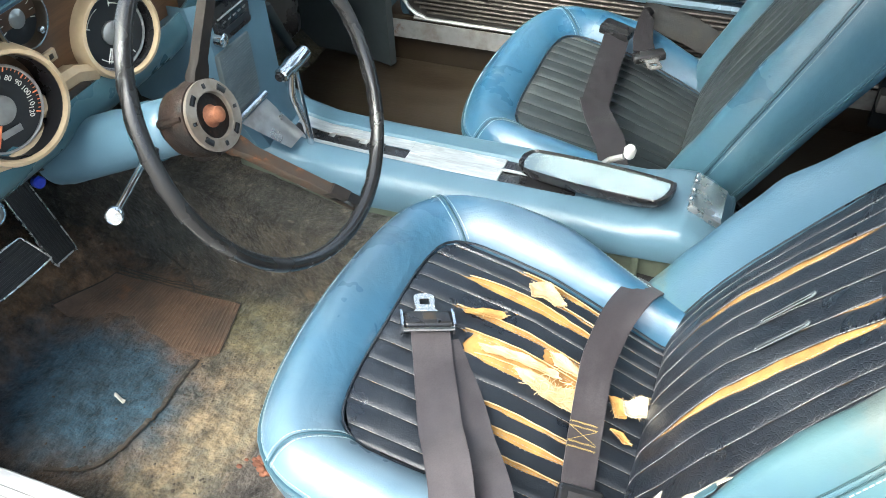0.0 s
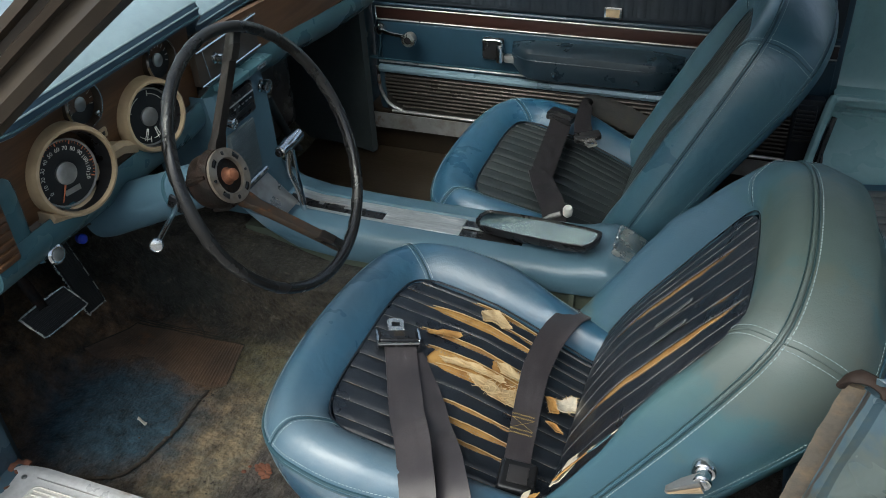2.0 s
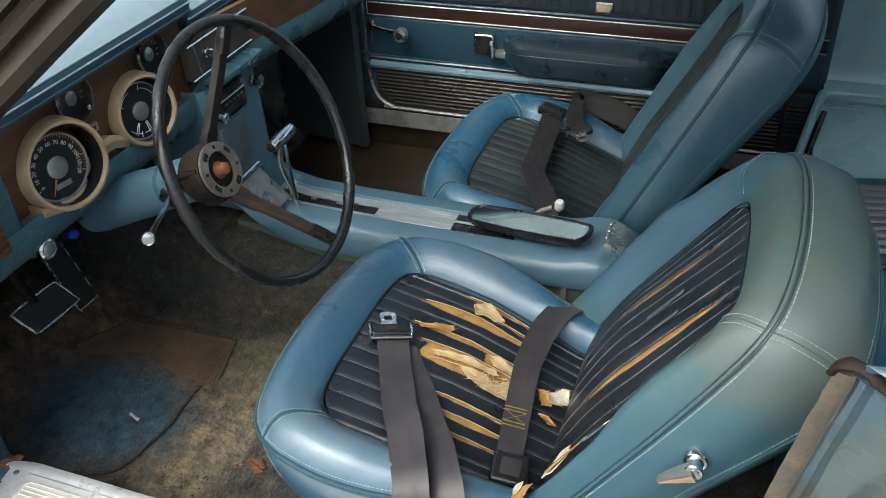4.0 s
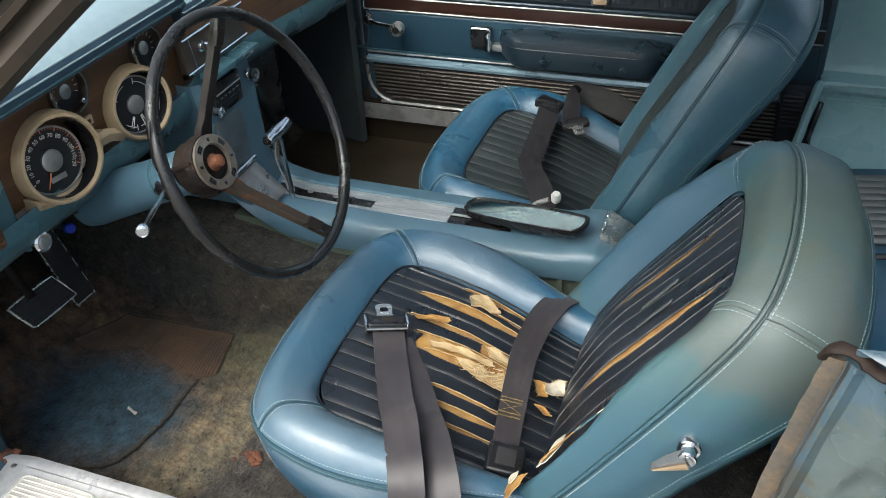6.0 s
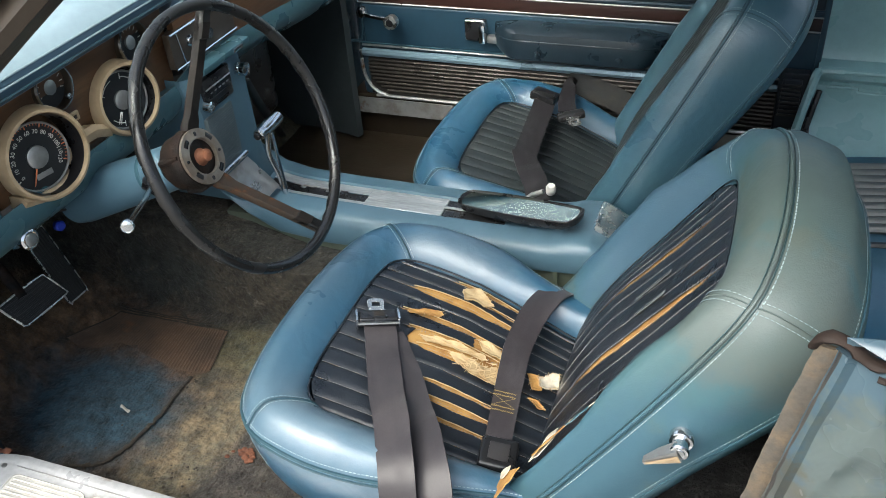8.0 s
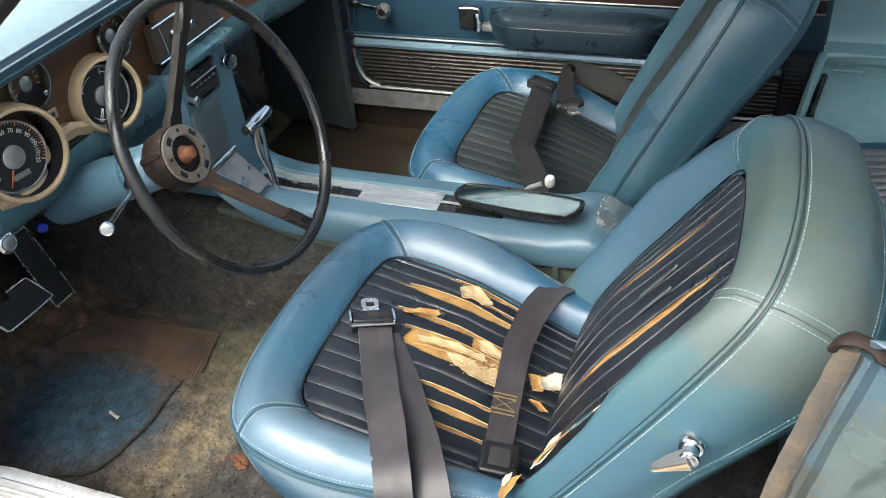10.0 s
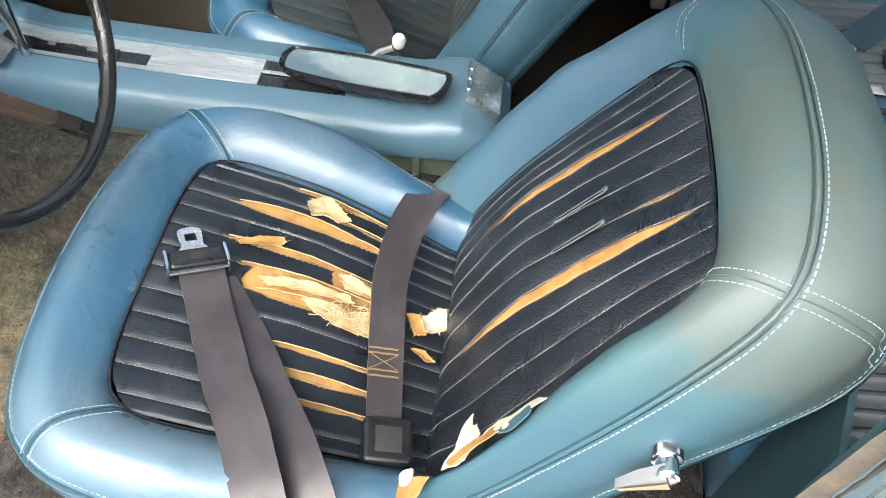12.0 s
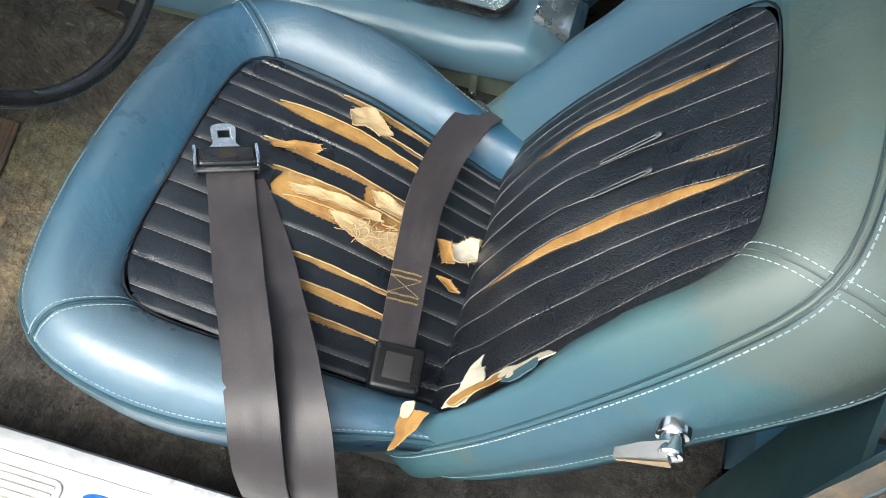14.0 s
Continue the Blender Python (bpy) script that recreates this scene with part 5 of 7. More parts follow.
# ---- console, shifter, mirror ----
def console():
    t = thing("centre_console", (-0.30, 0, 0.12), "blue moulded centre console with bare metal shift plate", "console")
    cy = 0.0
    rows = []
    #       x, half width, top z, side drop z
    prof = ((-0.74, 0.088, 0.300, 0.275), (-0.70, 0.088, 0.268, 0.242), (-0.66, 0.087, 0.244, 0.208), (-0.60, 0.086, 0.232, 0.176), (-0.5, 0.086, 0.229, 0.166), (-0.35, 0.086, 0.228, 0.17), (-0.18, 0.086, 0.229, 0.178), (-0.06, 0.086, 0.232, 0.182), (-0.03, 0.086, 0.243, 0.184), (0.005, 0.085, 0.245, 0.186), (0.030, 0.085, 0.234, 0.187), (0.054, 0.084, 0.217, 0.187), (0.064, 0.081, 0.205, 0.188), (0.068, 0.077, 0.196, 0.188))
    xs = np.concatenate([np.linspace(-0.74, -0.02, 46), np.linspace(-0.005, 0.068, 16)])
    P = np.array(prof)
    for x in xs:
        hw, tz, bz = [float(np.interp(x, P[:, 0], P[:, k])) for k in (1, 2, 3)]
        dip = 0.006 if -0.66 < x < -0.03 else 0.0
        rows.append([(x, cy - hw, bz), (x, cy - hw - 0.002, bz + 0.004), (x, cy - hw + 0.002, tz - 0.022), (x, cy - hw + 0.008, tz - 0.010), (x, cy - hw + 0.020, tz - 0.002), (x, cy - 0.033, tz), (x, cy - 0.029, tz - dip), (x, cy, tz - dip), (x, cy + 0.029, tz - dip), (x, cy + 0.033, tz), (x, cy + hw - 0.020, tz - 0.002), (x, cy + hw - 0.008, tz - 0.010), (x, cy + hw - 0.002, tz - 0.022), (x, cy + hw + 0.002, bz + 0.004), (x, cy + hw, bz)])
    part("body", bm_loft(rows, closed=False, cap_end=False), M_CONSOLE, t, "blue moulded console shell")
    part("end_cap", bm_box((0.040, -0.080, 0.10), (0.068, 0.080, 0.204), 0.010, 3), M_CONSOLE, t)
    # metal base under the shell
    base = []
    for x in np.linspace(-0.72, 0.055, 20):
        base.append([(x, -0.074, 0.10), (x, -0.072, 0.195), (x, 0.072, 0.195), (x, 0.074, 0.10)])
    part("base", bm_loft(base, closed=False), M_GREENMETAL, t, "olive metal console base")
    clip = part("bracket", bm_box((-0.056, -0.086, 0.135), (-0.046, -0.079, 0.19), 0.0015), M_GREENMETAL, t)
    part("screw", bm_disc_ring((-0.051, -0.086, 0.144), (0, -1, 0), (0, 0, 1), [0.007, 0.006, 0.003], [0, 0.003, 0.004], 14), M_CHROME, clip)
    part("hinge_bracket", bm_box((0.025, -0.088, 0.155), (0.062, -0.078, 0.186), 0.002), M_BARE, t)
    # shift plate with its slot
    def flat(x0, x1, y0, y1, z=0.2258):
        return bm_box((x0, y0, z - 0.003), (x1, y1, z), 0.0008, 1)
    z = lambda x: float(np.interp(x, P[:, 0], P[:, 2])) - 0.003
    plate = part("shift_plate", bm_grid(lambda u, v: (-0.645 + 0.205 * u, 0.004 + 0.024 * v, z(-0.645 + 0.205 * u)), 8, 2), M_BRUSHED, t, "bare scratched metal shift plate")
    part("plate_edge", bm_grid(lambda u, v: (-0.645 + 0.205 * u, -0.028 + 0.008 * v, z(-0.645 + 0.205 * u)), 8, 2), M_BRUSHED, plate)
    part("plate_end", flat(-0.440, -0.282, -0.028, 0.028), M_BRUSHED, plate)
    well = part("shift_slot", bm_grid(lambda u, v: (-0.645 + 0.205 * u, -0.020 + 0.024 * v, z(-0.645 + 0.205 * u) - 0.0018), 8, 2), M_PLASTIC, plate, "dark shift slot")
    for k in range(5):
        part("gate", bm_box((-0.62 + 0.03 * k, -0.004, 0.2235), (-0.605 + 0.03 * k, 0.006, 0.2268), 0.001), M_STEEL if k % 2 else M_PLASTIC, well)
    part("gate_strip", bm_box((-0.63, 0.004, 0.224), (-0.50, 0.007, 0.2285), 0.001), M_BARE, well)
    tray = part("coin_tray", flat(-0.282, -0.060, -0.028, 0.028, 0.2235), M_PLASTIC, plate, "black open tray")
    part("divider", flat(-0.285, -0.10, -0.003, 0.003, 0.2275), M_BRUSHED, tray)
    # ashtray on the raised end
    m = pose(0.030, 0.010, 0.2395, 0, 27, 0)
    ash = part("ashtray", bm_box((-0.024, -0.038, -0.010), (0.025, 0.038, 0.004), 0.003, m=m), M_BRIGHT, t, "scratched chrome ashtray lid")
    part("lip", bm_box((-0.027, -0.043, -0.006), (0.025, -0.037, 0.005), 0.002, m=m), M_BRIGHT, ash)
    part("hinge", bm_tube([m @ Vector((-0.026, -0.034, 0.003)), m @ Vector((-0.026, 0.034, 0.003))], 0.0035, 8), M_CHROME, ash)
    for y in (-0.022, 0.0, 0.022):
        part("knuckle", bm_box((-0.031, y - 0.006, -0.003), (-0.023, y + 0.006, 0.007), 0.0015, m=m), M_CHROME, ash)
    # the shell sits low on the tunnel, a little to the passenger's side
    t.location = t.location + Vector((-0.012, 0.026, -0.030))


console()


def shifter():
    t = thing("gear_shifter", (-0.605, -0.012, 0.222), "chrome automatic gear shifter with T-handle", "gear shifter")
    part("lever", bm_tube(spline([(-0.610, -0.010, 0.180), (-0.612, -0.012, 0.215), (-0.617, -0.012, 0.245), (-0.628, -0.014, 0.285), (-0.624, -0.016, 0.318), (-0.618, -0.018, 0.347)], 20), 0.0062, 12, flat=0.7, up=(0, 1, 0)), M_CHROME, t, "bent chrome lever")
    ax = Vector((0.05, 0.99, 0.06)).normalized()
    c = Vector((-0.612, -0.022, 0.355))
    h = part("handle", bm_disc_ring(c - ax * 0.036, ax, (0, 0, 1), [0.008, 0.011, 0.0115, 0.0105, 0.0115, 0.013, 0.013, 0.0115, 0.006], [0, 0.002, 0.012, 0.016, 0.022, 0.035, 0.066, 0.070, 0.072], 28), M_CHROME, t, "chrome T-handle")
    part("button", bm_disc_ring(c - ax * 0.036, -ax, (0, 0, 1), [0.007, 0.0065, 0.004], [-0.001, 0.005, 0.006], 18), M_PLASTIC, h)
    part("detent", bm_tube([(-0.600, -0.022, 0.222), (-0.607, -0.020, 0.29), (-0.610, -0.018, 0.340)], 0.003, 8), M_CHROME, t)


shifter()


def mirror():
    """A loose rear-view mirror, lying on the console, its face up."""
    t = thing("rear_view_mirror", (-0.15, 0.014, 0.215), "loose rear-view mirror with black rim lying on the console", "mirror")
    m = pose(-0.150, 0.014, 0.226, 2, -7.5, -13)
    out = spline([m @ Vector(p) for p in ((-0.125, 0.008, 0), (-0.122, 0.022, 0), (-0.105, 0.030, 0), (0.0, 0.033, 0), (0.105, 0.028, 0), (0.122, 0.020, 0), (0.124, 0.0, 0), (0.118, -0.018, 0), (0.10, -0.027, 0), (0.0, -0.030, 0), (-0.10, -0.023, 0), (-0.120, -0.012, 0))], 90, True)
    ctr = m @ Vector((0, 0, 0))
    up = (m.to_3x3() @ Vector((0, 0, 1))).normalized()
    sc = lambda s, h: [ctr + (Vector(p) - ctr) * s + up * h for p in out]
    part("housing", bm_loft([sc(0.90, -0.014), sc(0.98, -0.008), sc(1.0, 0.0), sc(1.0, 0.003), sc(0.97, 0.0045), sc(0.935, 0.001)], cap_start=True), M_PLASTIC, t, "black mirror housing")
    part("glass", bm_loft([sc(0.94, 0.0005), sc(0.93, 0.0012)], cap_end=True), M_MIRROR, t, "silvered mirror glass", smooth=False)
    part("stalk", bm_tube([m @ Vector((-0.01, 0.03, -0.008)), m @ Vector((0.0, 0.055, -0.006)), m @ Vector((0.02, 0.062, 0.0))], 0.005, 8), M_STEEL, t)


mirror()


# ---- bucket seats ----
CUSH_OUT = ((-0.412, 0.0), (-0.409, 0.07), (-0.398, 0.145), (-0.376, 0.205), (-0.330, 0.244), (-0.26, 0.262), (-0.19, 0.262), (-0.13, 0.250), (-0.07, 0.226), (-0.01, 0.205), (0.035, 0.19), (0.06, 0.14), (0.065, 0.0))
CUSH_IN = ((-0.311, 0.0), (-0.311, 0.07), (-0.307, 0.120), (-0.296, 0.155), (-0.268, 0.172), (-0.22, 0.174), (-0.16, 0.170), (-0.10, 0.164), (-0.05, 0.158), (0.0, 0.15), (0.025, 0.147), (0.038, 0.11), (0.040, 0.0))
BACK_OUT = ((-0.07, 0.0), (-0.075, 0.12), (-0.075, 0.195), (-0.03, 0.222), (0.10, 0.231), (0.20, 0.229), (0.30, 0.223), (0.38, 0.213), (0.435, 0.200), (0.468, 0.176), (0.488, 0.130), (0.499, 0.070), (0.502, 0.0))
BACK_IN = ((-0.035, 0.0), (-0.035, 0.08), (-0.03, 0.135), (0.02, 0.150), (0.10, 0.163), (0.18, 0.171), (0.26, 0.169), (0.32, 0.163), (0.376, 0.150), (0.399, 0.124), (0.405, 0.078), (0.407, 0.03), (0.407, 0.0))
# seams between the pleats, as shares of the half width: cushion and backrest
CUSH_SEAMS = (-1.0, -0.895, -0.715, -0.535, -0.355, -0.175, 0.005, 0.185, 0.365, 0.53, 0.675, 0.80, 0.94, 1.0)
BACK_SEAMS = (-1.0, -0.81, -0.62, -0.43, -0.235, -0.02, 0.205, 0.41, 0.62, 0.76, 0.88, 1.0)


def mirrored(half, n):
    """A closed outline from one half, matched point by point on both sides; returns (a, y) pairs."""
    h = spline(half, n)
    return np.concatenate([h, (h[1:-1] * np.array([1, -1]))[::-1]])


def seat(name, sc, dx, dz, lean, back_x, yb, tall, torn, ins, blue, label):
    """sc: centre line; dx: slid back or forth; lean: the backrest's angle from upright; yb: sideways set of the backrest."""
    t = thing(name, (dx - 0.18, sc, 0.05), label, "car seat", "front bucket seats")
    N = 49
    O, I = mirrored(CUSH_OUT, N), mirrored(CUSH_IN, N)
    n = len(O)
    zi = lambda x: float(np.interp(x, [-0.36, -0.30, -0.15, -0.05, 0.0, 0.04], [0.243, 0.237, 0.204, 0.166, 0.147, 0.135])) + dz
    zp = lambda x: float(np.interp(x, [-0.42, -0.30, -0.15, -0.04, 0.06], [0.228, 0.232, 0.216, 0.188, 0.165])) + dz
    wr = lambda x, y, k=1.0: 0.0022 * k * noise.noise(Vector((x * 22, y * 22, sc)))

    def ring(fa, fz):
        return [(dx + O[i][0] + (I[i][0] - O[i][0]) * fa, sc + O[i][1] + (I[i][1] - O[i][1]) * fa, fz(O[i][0] + (I[i][0] - O[i][0]) * fa, O[i][1] + (I[i][1] - O[i][1]) * fa, O[i][0])) for i in range(n)]
    side = lambda y: min(1.0, abs(y) / 0.17)
    crest = lambda x, y: zi(x) + 0.020 + 0.016 * side(y) * max(0.0, min(1.0, (x + 0.36) / 0.12))
    rings = [ring(0.42, lambda x, y, o: 0.085 + dz), ring(0.28, lambda x, y, o: 0.105 + dz), ring(0.12, lambda x, y, o: 0.150 + dz + wr(x, y)), ring(0.015, lambda x, y, o: zp(o) - 0.034), ring(-0.008, lambda x, y, o: zp(o) - 0.008), ring(0.0, lambda x, y, o: zp(o)),
             ring(0.03, lambda x, y, o: zp(o) + 0.007), ring(0.15, lambda x, y, o: 0.45 * zp(o) + 0.55 * crest(x, y) + 0.006), ring(0.32, lambda x, y, o: crest(x, y) + 0.004 + wr(x, y)), ring(0.52, lambda x, y, o: crest(x, y) + 0.002 + wr(x, y)),
             ring(0.72, lambda x, y, o: crest(x, y) * 0.75 + zi(x) * 0.25 + wr(x, y)), ring(0.88, lambda x, y, o: crest(x, y) * 0.42 + zi(x) * 0.58), ring(0.97, lambda x, y, o: zi(x) + 0.001), ring(1.0, lambda x, y, o: zi(x) - 0.006)]
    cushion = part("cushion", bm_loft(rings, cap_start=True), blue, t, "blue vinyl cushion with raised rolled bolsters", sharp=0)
    pr = [tuple(p) for p in ring(-0.004, lambda x, y, o: zp(o) + 0.001)]
    part("piping", bm_tube(pr, 0.0026, 6, closed=True), M_PIPE, cushion)
    part("piping", bm_tube(ring(-0.012, lambda x, y, o: zp(o) - 0.0065), 0.0018, 5, closed=True), M_PIPE, cushion)
    part("stitching", dashes([Vector(p) for p in ring(0.030, lambda x, y, o: zp(o) + 0.0078)], 0.0036, 0.0020, 0.0006), M_THREADB, cushion)
    part("piping", bm_tube(ring(0.985, lambda x, y, o: zi(x) + 0.0012), 0.0018, 6, closed=True), M_BLACK, cushion)
    # seams over the front corners, double-stitched
    for i0 in (int(round(N * 0.288)), n - int(round(N * 0.288))):
        line = [Vector(r[i0]) for r in rings[5:13]]
        L = spline([tuple(p + Vector((0, 0, 0.0010))) for p in line], 30)
        part("seam", bm_tube(L, 0.0018, 5), M_PIPE, cushion)
        tan = np.array(rings[8][(i0 + 1) % n]) - np.array(rings[8][i0 - 1])
        tan /= np.linalg.norm(tan)
        for o in (-0.0055, 0.0055):
            part("stitching", dashes(L + tan * o, 0.0042, 0.0016, 0.0006, lift=(0, 0, 0.0003)), M_THREADB, cushion)
        low = [Vector(r[i0]) for r in rings[2:6]]
        part("stitching", dashes(spline([tuple(p * 1.0) for p in low], 16), 0.004, 0.002, 0.0006), M_THREADB, cushion)

    # pleats: wide rolls of vinyl running fore and aft over a foam pad
    wx = lambda x: float(np.interp(x, [-0.33, -0.2, -0.1, 0.04], [0.172, 0.170, 0.160, 0.144]))
    xf = lambda v: -0.315 + 0.034 * abs(v) ** 6 + 0.006 * abs(v) ** 2
    XR = 0.042
    part("foam_pad", bm_grid(lambda u, v: (dx + (xf(2 * v - 1) + 0.004) + (XR - xf(2 * v - 1)) * u, sc + (2 * v - 1) * wx(xf(0) + (XR - xf(0)) * u) * 0.985, zi(xf(2 * v - 1) + (XR - xf(2 * v - 1)) * u) - 0.0035 + 0.0012 * noise.noise(Vector((u * 40, v * 40, 3)))), 40, 40), M_FOAM if torn else ins, cushion, "yellow-brown crumbling seat foam" if torn else "")
    # tears open the seams between pleats: seam number: (front, rear, width)
    tears = {2: [(-0.145, -0.050, 0.008)], 3: [(-0.168, -0.045, 0.013)], 4: [(-0.182, -0.055, 0.009)], 6: [(-0.205, -0.050, 0.018)], 7: [(-0.228, -0.050, 0.012)], 8: [(-0.250, -0.070, 0.011)], 10: [(-0.252, -0.065, 0.021)], 11: [(-0.140, -0.072, 0.005)], 12: [(-0.192, -0.066, 0.010)]} if torn else {}

    def gap(k, x):
        g = 0.0
        for a, b, w in tears.get(k, ()):
            if a < x < b:
                q = (x - a) / (b - a)
                g = max(g, w * math.sin(math.pi * q ** 0.8) ** 0.7 * (0.88 + 0.22 * noise.noise(Vector((x * 60, k * 3.1, 0)))))
        return max(0.0, g)

    for k, (v0, v1) in enumerate(zip(CUSH_SEAMS, CUSH_SEAMS[1:])):
        spans = [(xf((v0 + v1) / 2), XR)]
        if torn and k == 6:
            spans = [(xf(0), -0.215), (-0.048, XR)]
        if torn and k == 7:
            spans = [(xf(0), -0.125), (-0.052, XR)]
        for xa, xb in spans:
            def roll(u, v, k=k, v0=v0, v1=v1, xa=xa, xb=xb):
                x0 = xf(v0 + (v1 - v0) * v) if xa < -0.25 else xa
                x = x0 + (xb - x0) * u
                w = wx(x)
                ya, yb_ = v0 * w + gap(k, x) * 0.5, v1 * w - gap(k + 1, x) * 0.5
                cut = 0.006 * noise.noise(Vector((v * 6, k, xa * 30))) if torn and (u == 0 or u == 1) and (xa > -0.3 or xb < 0) else 0
                q = 2 * v - 1
                lift = 0.0026 * (1 - abs(q) ** 4) + 0.0010 * noise.noise(Vector((x * 60, (ya + yb_) * 30, k)))
                curl = 0.003 * (gap(k, x) > 0.004) * max(0, -q) ** 3 + 0.003 * (gap(k + 1, x) > 0.004) * max(0, q) ** 3
                end = min(1.0, u / 0.03, (1 - u) / 0.03) if xa < -0.3 else 1.0
                return dx + x + cut, sc + ya + (yb_ - ya) * v, zi(x) - 0.0015 + lift * (0.4 + 0.6 * end) + curl
            part("pleat", bm_grid(roll, 30, 8), ins, cushion)
    bm = bmesh.new()
    for k, v in list(enumerate(CUSH_SEAMS))[1:-1]:
        xs = np.linspace(xf(v) + 0.004, XR - 0.004, 40)
        pts = [(dx + x, sc + v * wx(x), zi(x) - 0.0008) for x in xs]
        if torn:
            dashes(pts, 0.0030, 0.0022, 0.00034, bm=bm)
            for a, b, w in tears.get(k, ()):
                e = [(dx + x, sc + v * wx(x) - gap(k, x) * 0.5 - 0.0006, zi(x) + 0.0012) for x in np.linspace(a, b, 20)]
                dashes(e, 0.0025, 0.004, 0.0005, bm=bm)
                lip = [(dx + x, sc + v * wx(x) + gap(k, x) * 0.5 + 0.0004 * noise.noise(Vector((x * 200, k, 0))), zi(x) + 0.0016) for x in np.linspace(a + 0.004, b - 0.004, 40)]
                part("torn_edge", bm_tube(lip, [0.0007 + 0.0005 * abs(noise.noise(Vector((i * 0.7, k, 3)))) for i in range(40)], 5), M_SCRIM, cushion)
        else:
            dashes(pts, 0.0030, 0.0030, 0.0003, bm=bm)
    tagged(part("pleat_stitching", bm, M_THREADG if torn else M_GREYBLACK, cushion, smooth=False), kind="stuff")

    # backrest: the same scheme in the plane of the back. s up the back, d out of it
    ca, sa = math.cos(radians(lean)), math.sin(radians(lean))
    def lumbar(q, y, d):
        """The padded front swells in the small of the back and turns down into the crease."""
        return (0.014 * math.exp(-((q - 0.12) / 0.10) ** 2) - 0.040 * max(0.0, (0.05 - q) / 0.085) ** 2) * max(0.0, 1 - (abs(y) / 0.2) ** 4) if d > -0.01 else 0.0

    def B(q, y, d):
        p, e = q * tall, d + lumbar(q, y, d)
        return dx + back_x + p * sa - e * ca, sc + yb + y, 0.13 + dz + p * ca + e * sa
    O, I = mirrored(BACK_OUT, N), mirrored(BACK_IN, N)
    # on the torn seat the inset runs on under the burst edge of the outer bolster
    burst = lambda s: 1 + (0.28 * (lambda q: q * q * (3 - 2 * q))(max(0.0, min(1.0, (0.34 - s) / 0.26))) if torn else 0.0)
    I = np.array([(a, b * burst(a) if b < 0 else b) for a, b in I])

    def bring(fa, fd, sh=1.0):
        out = []
        for i in range(n):
            s, y = O[i] + (I[i] - O[i]) * fa
            out.append(B(s, y * sh, fd(s, y)))
        return out
    bol = lambda s, y: (0.042 if torn and y > 0 else 0.020 + 0.016 * max(0.0, min(1.0, (s - 0.2) / 0.12)) if torn else 0.024) * min(1.0, abs(y) / 0.16) ** 2 * max(0.0, min(1.0, (0.52 - s) / 0.25)) + 0.012
    thick = lambda s: (1.0 if torn else 0.86) * float(np.interp(s, [-0.08, 0.1, 0.25, 0.40, 0.51], [0.080, 0.084, 0.096, 0.122, 0.132]))
    top = lambda s: max(0.0, (s - 0.40) / 0.1)
    rb = [bring(0.34, lambda s, y: -thick(s) - 0.012 * top(s)), bring(0.20, lambda s, y: -thick(s) - 0.004), bring(0.13, lambda s, y: -thick(s) + 0.006, 1.0), bring(0.04, lambda s, y: -thick(s) + 0.026 + wr(s, y, 2)), bring(-0.24 if torn else -0.06, lambda s, y: -thick(s) * 0.52 + wr(s, y, 3)), bring(-0.15 if torn else -0.06, lambda s, y: -0.024), bring(0.0, lambda s, y: -0.006),
          bring(0.04, lambda s, y: 0.002), bring(0.18, lambda s, y: 0.4 * bol(s, y) + 0.4 * bol(s, y) + 0.001), bring(0.38, lambda s, y: bol(s, y) + wr(s, y)), bring(0.60, lambda s, y: bol(s, y) * 0.95 + wr(s, y)), bring(0.80, lambda s, y: bol(s, y) * 0.6), bring(0.94, lambda s, y: bol(s, y) * 0.2), bring(1.0, lambda s, y: -0.005)]
    back = part("backrest", bm_loft(rb, cap_start=True), M_BLUEWORN if torn else M_BLUEPASS, t, "worn greenish-blue vinyl backrest with rolled bolsters" if torn else "blue vinyl backrest with rolled bolsters", sharp=0)
    pipe = bring(-0.004, lambda s, y: -0.003)
    part("piping", bm_tube(pipe, 0.0023, 8, closed=True), M_BLUEWORN if torn else M_PIPE, back)
    part("piping", bm_tube(bring(0.018, lambda s, y: 0.0002), 0.0007, 6, closed=True), M_TRIMDARK if torn else M_PIPE, back)
    part("stitching", dashes([Vector(p) for p in bring(-0.040 if torn else -0.017, lambda s, y: -0.0104 if torn else -0.0095)], 0.0042, 0.0022, 0.0007 if torn else 0.0005), M_THREADB, back)
    if torn:
        part("groove", bm_tube(bring(-0.022, lambda s, y: -0.0070), 0.0008, 6, closed=True), M_TRIMDARK, back)
    part("piping", bm_tube(bring(0.985, lambda s, y: 0.0010), 0.0011, 6, closed=True), M_BLACK, back)
    part("welt", bm_tube(bring(0.105, lambda s, y: -thick(s) + 0.008), 0.0013, 5, closed=True), M_PIPE, back)
    part("stitching", dashes([Vector(p) for p in bring(0.075, lambda s, y: -thick(s) + 0.014)], 0.0032, 0.0026, 0.0004), M_THREADB, back)
    # seams across the upper corners, from the inset over the roll to the rear
    iA = int(np.argmin([abs(O[i][0] - 0.462) + (O[i][1] < 0) for i in range(n)]))
